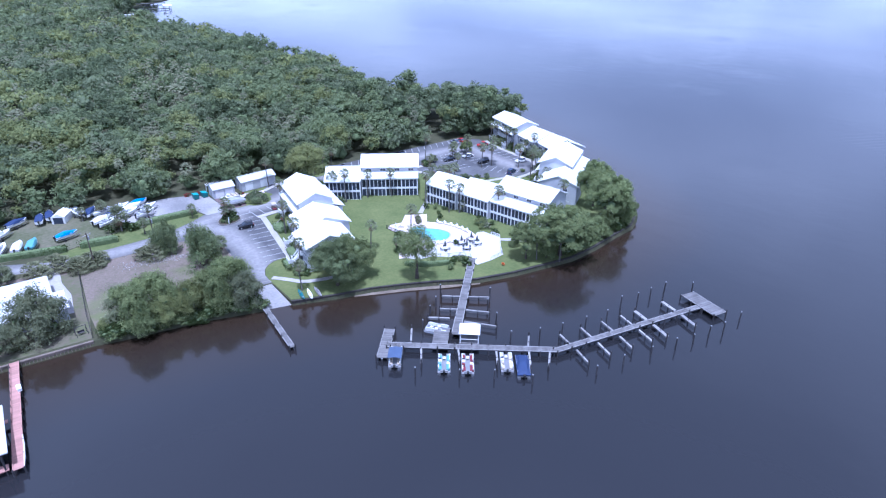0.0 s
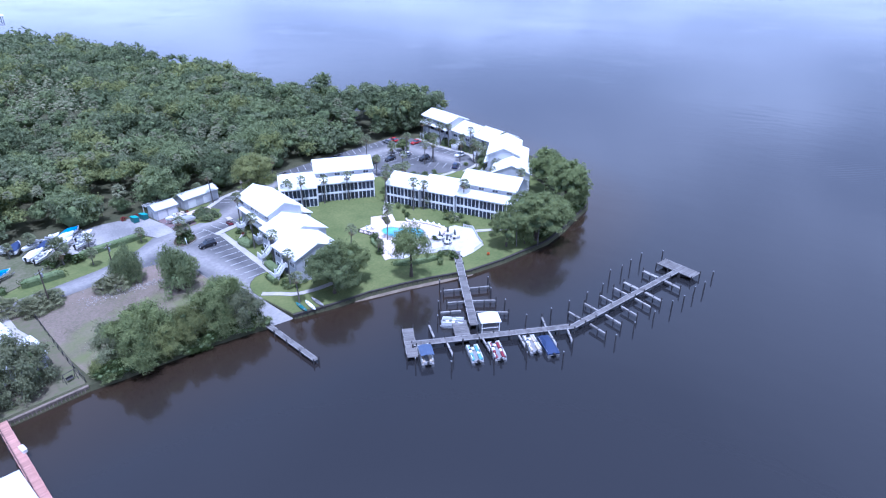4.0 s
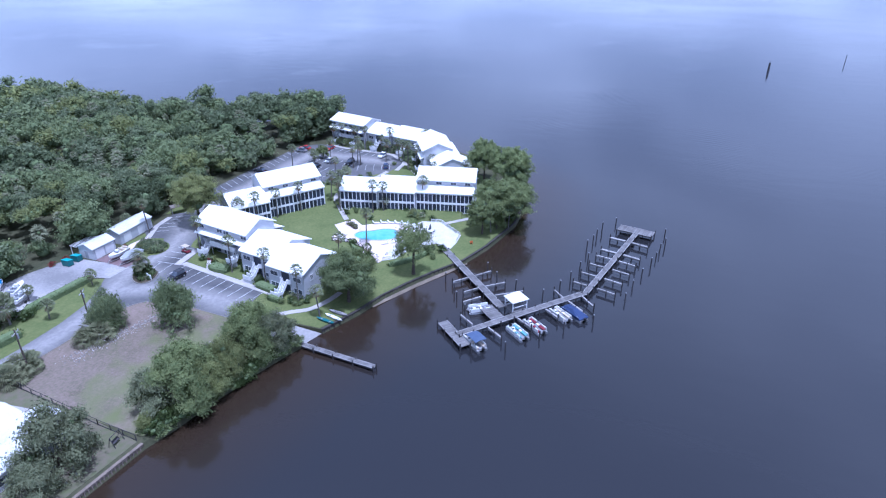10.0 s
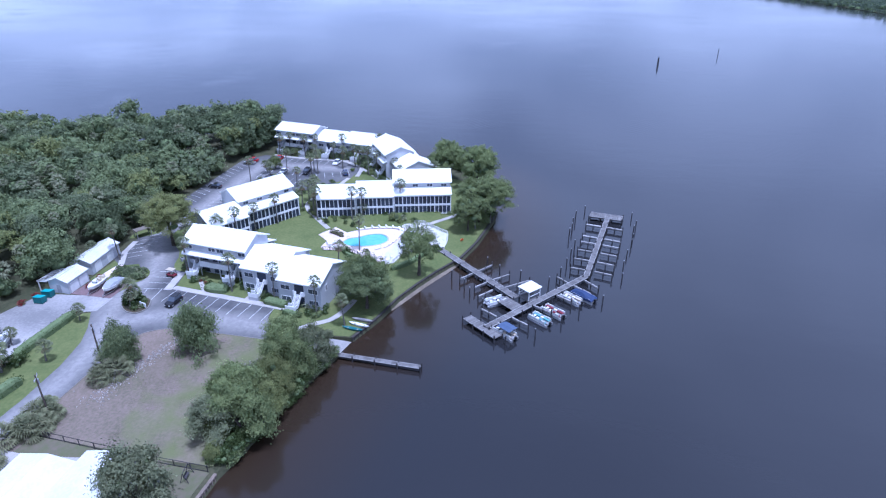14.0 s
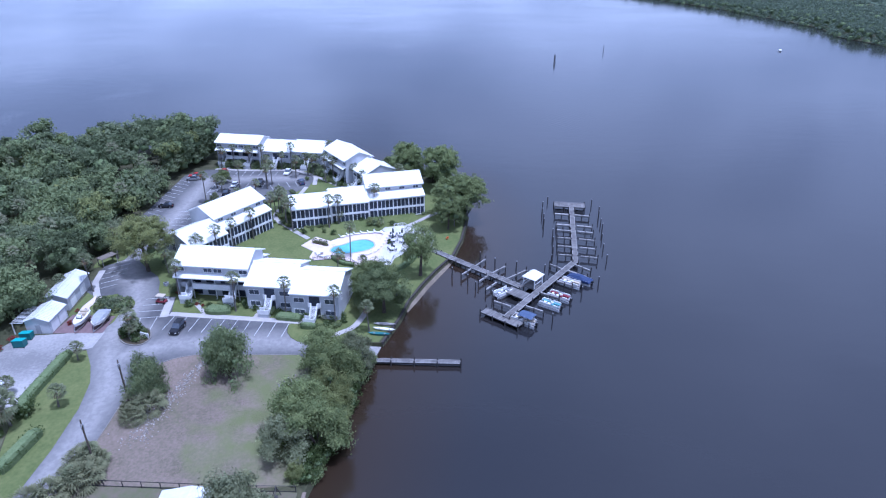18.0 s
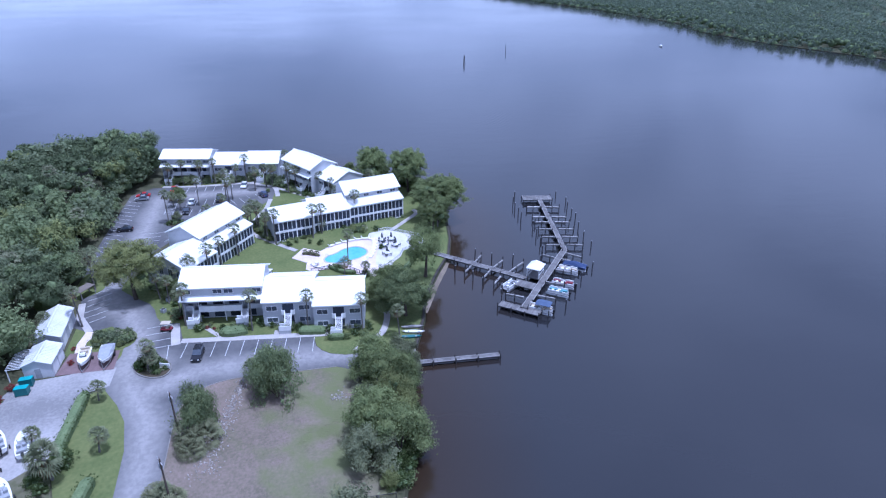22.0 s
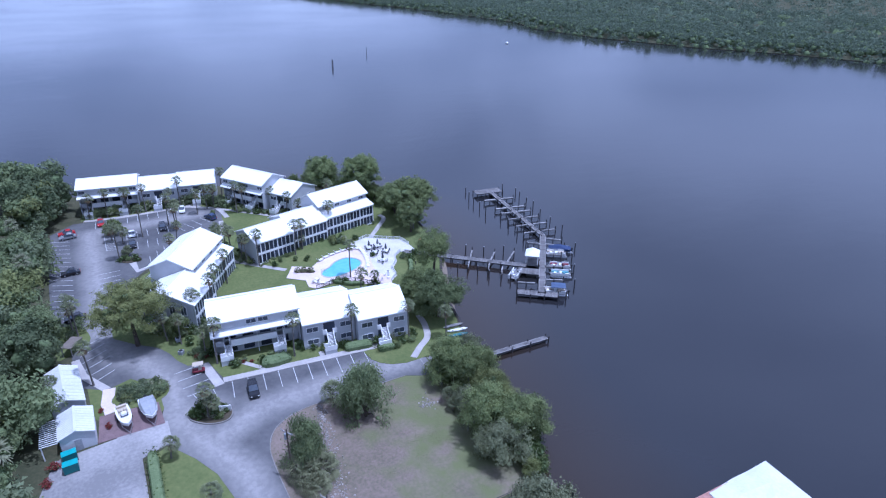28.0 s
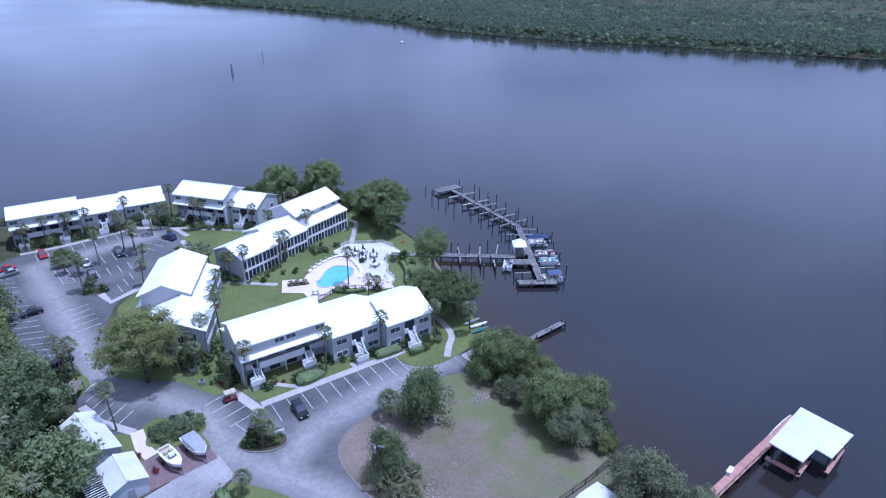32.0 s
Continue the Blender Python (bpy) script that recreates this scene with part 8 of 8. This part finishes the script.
# the neighbour's red dock and boathouse
rd = thing("red_dock", 0, 0, 0, 0, "long faded salmon-red dock with a white bumper", "dock")
dock_run(rd, (-6.8, 106.9), (-8.4, 77.4), 1.4, 1.2, mat_deck=M_RED, seed=21, step=3.4)
bm = bmesh.new()
for k in range(9):
    p = Vector((-7.53, 105.2)).lerp(Vector((-8.4, 89.0)), k / 8)
    box(bm, p.x - 0.04, p.y - 0.04, 1.1, p.x + 0.04, p.y + 0.04, 1.95)
beam(bm, (-7.53, 105.2, 1.95), (-8.4, 89.0, 1.95), 0.07, 0.06)
part("railing", bm, M_PILE, rd, "thin dark railing")
bh = thing("boathouse", -12.6, 84.2, 0, 0, "open boathouse with a broad white roof and a notch", "boathouse")
rz0, rz1 = 4.1, 4.8
bm = bmesh.new()
plan = [(3.8, 6.2), (-1.2, 6.7), (-1.5, 2.4), (-3.8, 2.7), (-4.3, -5.2), (3.7, -6.0)]
topv = [bm.verts.new((x, y, rz0)) for x, y in plan]
ridge_v = [bm.verts.new((1.2, 3.4, rz1)), bm.verts.new((0.4, -2.4, rz1))]
bm.faces.new((topv[0], topv[1], ridge_v[0]))
bm.faces.new((topv[1], topv[2], ridge_v[0]))
bm.faces.new((topv[2], topv[3], ridge_v[1], ridge_v[0]))
bm.faces.new((topv[3], topv[4], ridge_v[1]))
bm.faces.new((topv[4], topv[5], ridge_v[1]))
bm.faces.new((topv[5], topv[0], ridge_v[0], ridge_v[1]))
lowv = [bm.verts.new((x, y, rz0 - 0.2)) for x, y in plan]
bm.faces.new(lowv[::-1])
for i in range(6):
    bm.faces.new((lowv[i], lowv[(i + 1) % 6], topv[(i + 1) % 6], topv[i]))
part("roof", bm, M_ROOF_OLD, bh, "broad white hipped roof")
for x, y in ((2.9, 5.8), (-0.8, 6.2), (-1.0, 1.9), (-3.4, 2.2), (-3.8, -5.2), (2.7, -5.8), (2.8, 0.4), (-3.6, -1.2)):
    bm = bmesh.new()
    tube(bm, [(x, y, -1.5), (x, y, rz0 - 0.1)], [0.14, 0.13], 8)
    part("post", bm, M_PILE, bh)
for x0, y0, x1, y1 in ((-1.2, 5.5, 3.7, 6.4), (-3.9, -6.0, 3.1, -4.6), (-1.3, 1.6, -0.5, 6.2), (-4.0, -4.8, -3.3, 2.4)):
    part("walkway", boxes((x0, y0, 0.9, x1, y1, 1.05)), M_RED, bh)
part("lift_beam", boxes((-0.6, -4.4, 3.3, -0.4, 5.6, 3.6), (2.4, -4.4, 3.3, 2.6, 5.6, 3.6)), M_PILE, bh)
hoist = speed_boat(6.0, 2.2, M_GEL, M_NAVY, "motor boat hanging under the boathouse roof", False, M_BLUE, "")
hoist.matrix_basis = pose(-11.6, 84.8, 0.9, 0, 0, 94)
bm = bmesh.new()
tube(bm, [(-7.3, 85.0, 1.2), (-7.3, 82.5, 1.2), (-7.47, 79.6, 1.2), (-7.68, 77.5, 1.2)], [0.11, 0.13, 0.13, 0.1], 8)
part("fender", bm, M_GEL, rd, "long white bumper strip")
chest = thing("dock_box", -6.65, 97.6, 1.22, 94, "white storage box on the edge of the red dock", "storage box")
part("body", soft_box(-0.75, -0.32, 0, 0.75, 0.32, 0.5, 0.04), M_GEL, chest)
part("lid", soft_box(-0.8, -0.36, 0.5, 0.8, 0.36, 0.66, 0.06, 2), M_TRIM, chest)


def utility_pole(x, y, h, label):
    t = thing("utility_pole", x, y, GZ, 30, label, "pole")
    bm = bmesh.new()
    tube(bm, [(0, 0, -0.5), (0, 0, h)], [0.17, 0.11], 9)
    part("pole", bm, M_BARK, t)
    bm = bmesh.new()
    beam(bm, (-1.1, 0, h - 0.6), (1.1, 0, h - 0.6), 0.1, 0.12)
    part("crossarm", bm, M_BEAM, t)
    for sx in (-1.0, 0.0, 1.0):
        bm = bmesh.new()
        tube(bm, [(sx, 0, h - 0.55), (sx, 0, h - 0.3)], [0.06, 0.04], 7)
        part("insulator", bm, M_GREYC, t)
    bm = bmesh.new()
    tube(bm, [(0.3, 0, h - 1.9), (0.3, 0, h - 1.0)], [0.22, 0.22], 10)
    part("transformer", bm, M_GREYC, t, "grey transformer can")


utility_pole(25.4, 138.4, 9.2, "wooden utility pole with a transformer beside the lot")
utility_pole(11.6, 137.6, 9.0, "wooden utility pole among the palmettos")
beacon = thing("channel_marker", 371.5, -1.0, 0, 0, "cluster of dark timber piles marking the channel", "marker", "channel markers")
bm = bmesh.new()
for k in range(3):
    a = k * 2.1
    tube(bm, [(0.6 * math.cos(a), 0.6 * math.sin(a), -2), (0.3 * math.cos(a), 0.3 * math.sin(a), 4.6)], [0.22, 0.18], 8)
part("piles", bm, M_PILE, beacon)
part("board", boxes((-0.4, -0.06, 4.2, 0.4, 0.06, 5.6)), M_PILE, beacon)
mk2 = thing("channel_marker", 418.0, -47.0, 0, 0, "single thin channel marker post in the river", "marker", "channel markers")
bm = bmesh.new()
tube(bm, [(0, 0, -2), (0, 0, 5.0)], [0.2, 0.18], 8)
part("post", bm, M_PILE, mk2)
part("board", boxes((-0.4, -0.05, 3.8, 0.4, 0.05, 5.0)), M_TEAL, mk2)
far_boat = speed_boat(6.0, 2.3, M_GEL, M_TAN, "small white motor boat far out on the river", False, M_TRIM, "")
far_boat.matrix_basis = pose(420, -183, 0, 0, 0, 160)
fd = thing("far_dock", 0, 0, 0, 0, "distant timber dock with a white-roofed boat shelter", "dock")
dock_run(fd, (130, 713), (173, 701), 2.4, 1.2, seed=31, step=8, board=0.8)
dock_run(fd, (154, 764), (184, 765), 2.4, 1.2, seed=32, step=8, board=0.8)
part("roof", gable_roof(167, 175, 697, 705, 4.0, 5.2), M_ROOF, fd, "white shelter roof")
for x in (168, 174):
    for y in (698, 704):
        part("post", boxes((x - 0.2, y - 0.2, 0, x + 0.2, y + 0.2, 4.0)), M_PILE, fd)
fb = thing("far_barge", 126, 671, 0, 10, "small white moored barge far off", "boat")
part("hull", soft_box(-7, -1.6, 0, 7, 1.6, 0.9, 0.2), M_GEL, fb)

# rubble strip and small signs on the lot
rs = random.Random(8)
bm = bmesh.new()
for k in range(620):
    f = rs.random()
    if k < 70:
        p = Vector((30.0, 113.2)) + Vector((rs.gauss(0, 0.8), rs.gauss(0, 0.8)))
    else:
        p = Vector((38.0, 129.6)).lerp(Vector((16, 134.6)), f) + Vector((rs.gauss(0, 0.8), rs.gauss(0, 0.4 + 1.0 * f)))
    s = rs.uniform(0.08, 0.32)
    m4 = pose(p.x, p.y, GZ + 0.05, rs.uniform(0, 360), rs.uniform(0, 360), rs.uniform(0, 360)) @ Matrix.Diagonal((s, s * rs.uniform(0.5, 1), s * 0.6, 1))
    vv = box(bm, -0.5, -0.5, -0.5, 0.5, 0.5, 0.5)
    for v in vv:
        v.co = m4 @ (v.co * rs.uniform(0.8, 1.1))
tagged(finish("rubble", bm, M_STONE), "scattered pale rubble and debris on the lot", "rubble", "", "stuff")
rng = np.random.default_rng(9)
weed = np.stack([rng.uniform(9.5, 37.5, 2600), rng.uniform(109, 138.5, 2600), np.full(2600, GZ + 0.03)], 1)
weed = weed[np.sin(weed[:, 0] * 0.35) + np.cos(weed[:, 1] * 0.3) + rng.normal(0, 0.8, 2600) + (123 - weed[:, 1]) * 0.12 > 0.1]
v, f = tufts(rng, weed, rng.uniform(0.2, 1.1, len(weed)), 16000, 0.05, 1.2, 0.06)
tagged(new("weeds", mesh_arrays("weeds", v, f, mat("dry_weeds", (0.2, 0.19, 0.115), (0.15, 0.15, 0.08), rough=0.95, spec=0.05, island=0.25, trans=0.3))), "low dry weeds and grass tufts on the vacant lot", "weeds", "", "stuff")
sign = thing("entrance_sign", 45.0, 143.6, GZ + 0.1, 70, "low pale entrance sign among the shrubs", "sign")
part("board", soft_box(-1.0, -0.08, 0.3, 1.0, 0.08, 1.2, 0.03), M_TRIM, sign)
for sx in (-0.8, 0.8):
    part("post", boxes((sx - 0.06, -0.06, 0, sx + 0.06, 0.06, 1.3)), M_TRIM, sign)
for x, y in ((66.0, 147.2), (70.8, 147.0)):
    ac = thing("air_conditioner", x, y, GZ, x * 9, "grey boxed air conditioning unit on the grass", "air conditioner", "outdoor units")
    part("case", soft_box(-0.45, -0.45, 0.05, 0.45, 0.45, 0.85, 0.04), M_GREYC, ac)
    bm = bmesh.new()
    tube(bm, [(0, 0, 0.85), (0, 0, 0.88)], [0.36, 0.36], 14)
    part("fan_grille", bm, M_BLACK, ac)

lawn_chair = thing("lawn_chair", 89.0, 82.8, GZ + 0.04, 120, "small orange plastic chair on the shaded lawn", "chair")
M_ORANGE = mat("orange_plastic", (0.6, 0.14, 0.04), (0.5, 0.11, 0.03), rough=0.5)
part("seat", soft_box(-0.3, -0.3, 0.36, 0.3, 0.3, 0.42, 0.02), M_ORANGE, lawn_chair)
part("backrest", soft_box(-0.3, 0.26, 0.42, 0.3, 0.32, 0.95, 0.02), M_ORANGE, lawn_chair)
for sx in (-0.26, 0.26):
    for sy in (-0.26, 0.26):
        part("leg", boxes((sx - 0.03, sy - 0.03, 0, sx + 0.03, sy + 0.03, 0.37)), M_ORANGE, lawn_chair)

for k in KINDS:
    drop_kind(k)
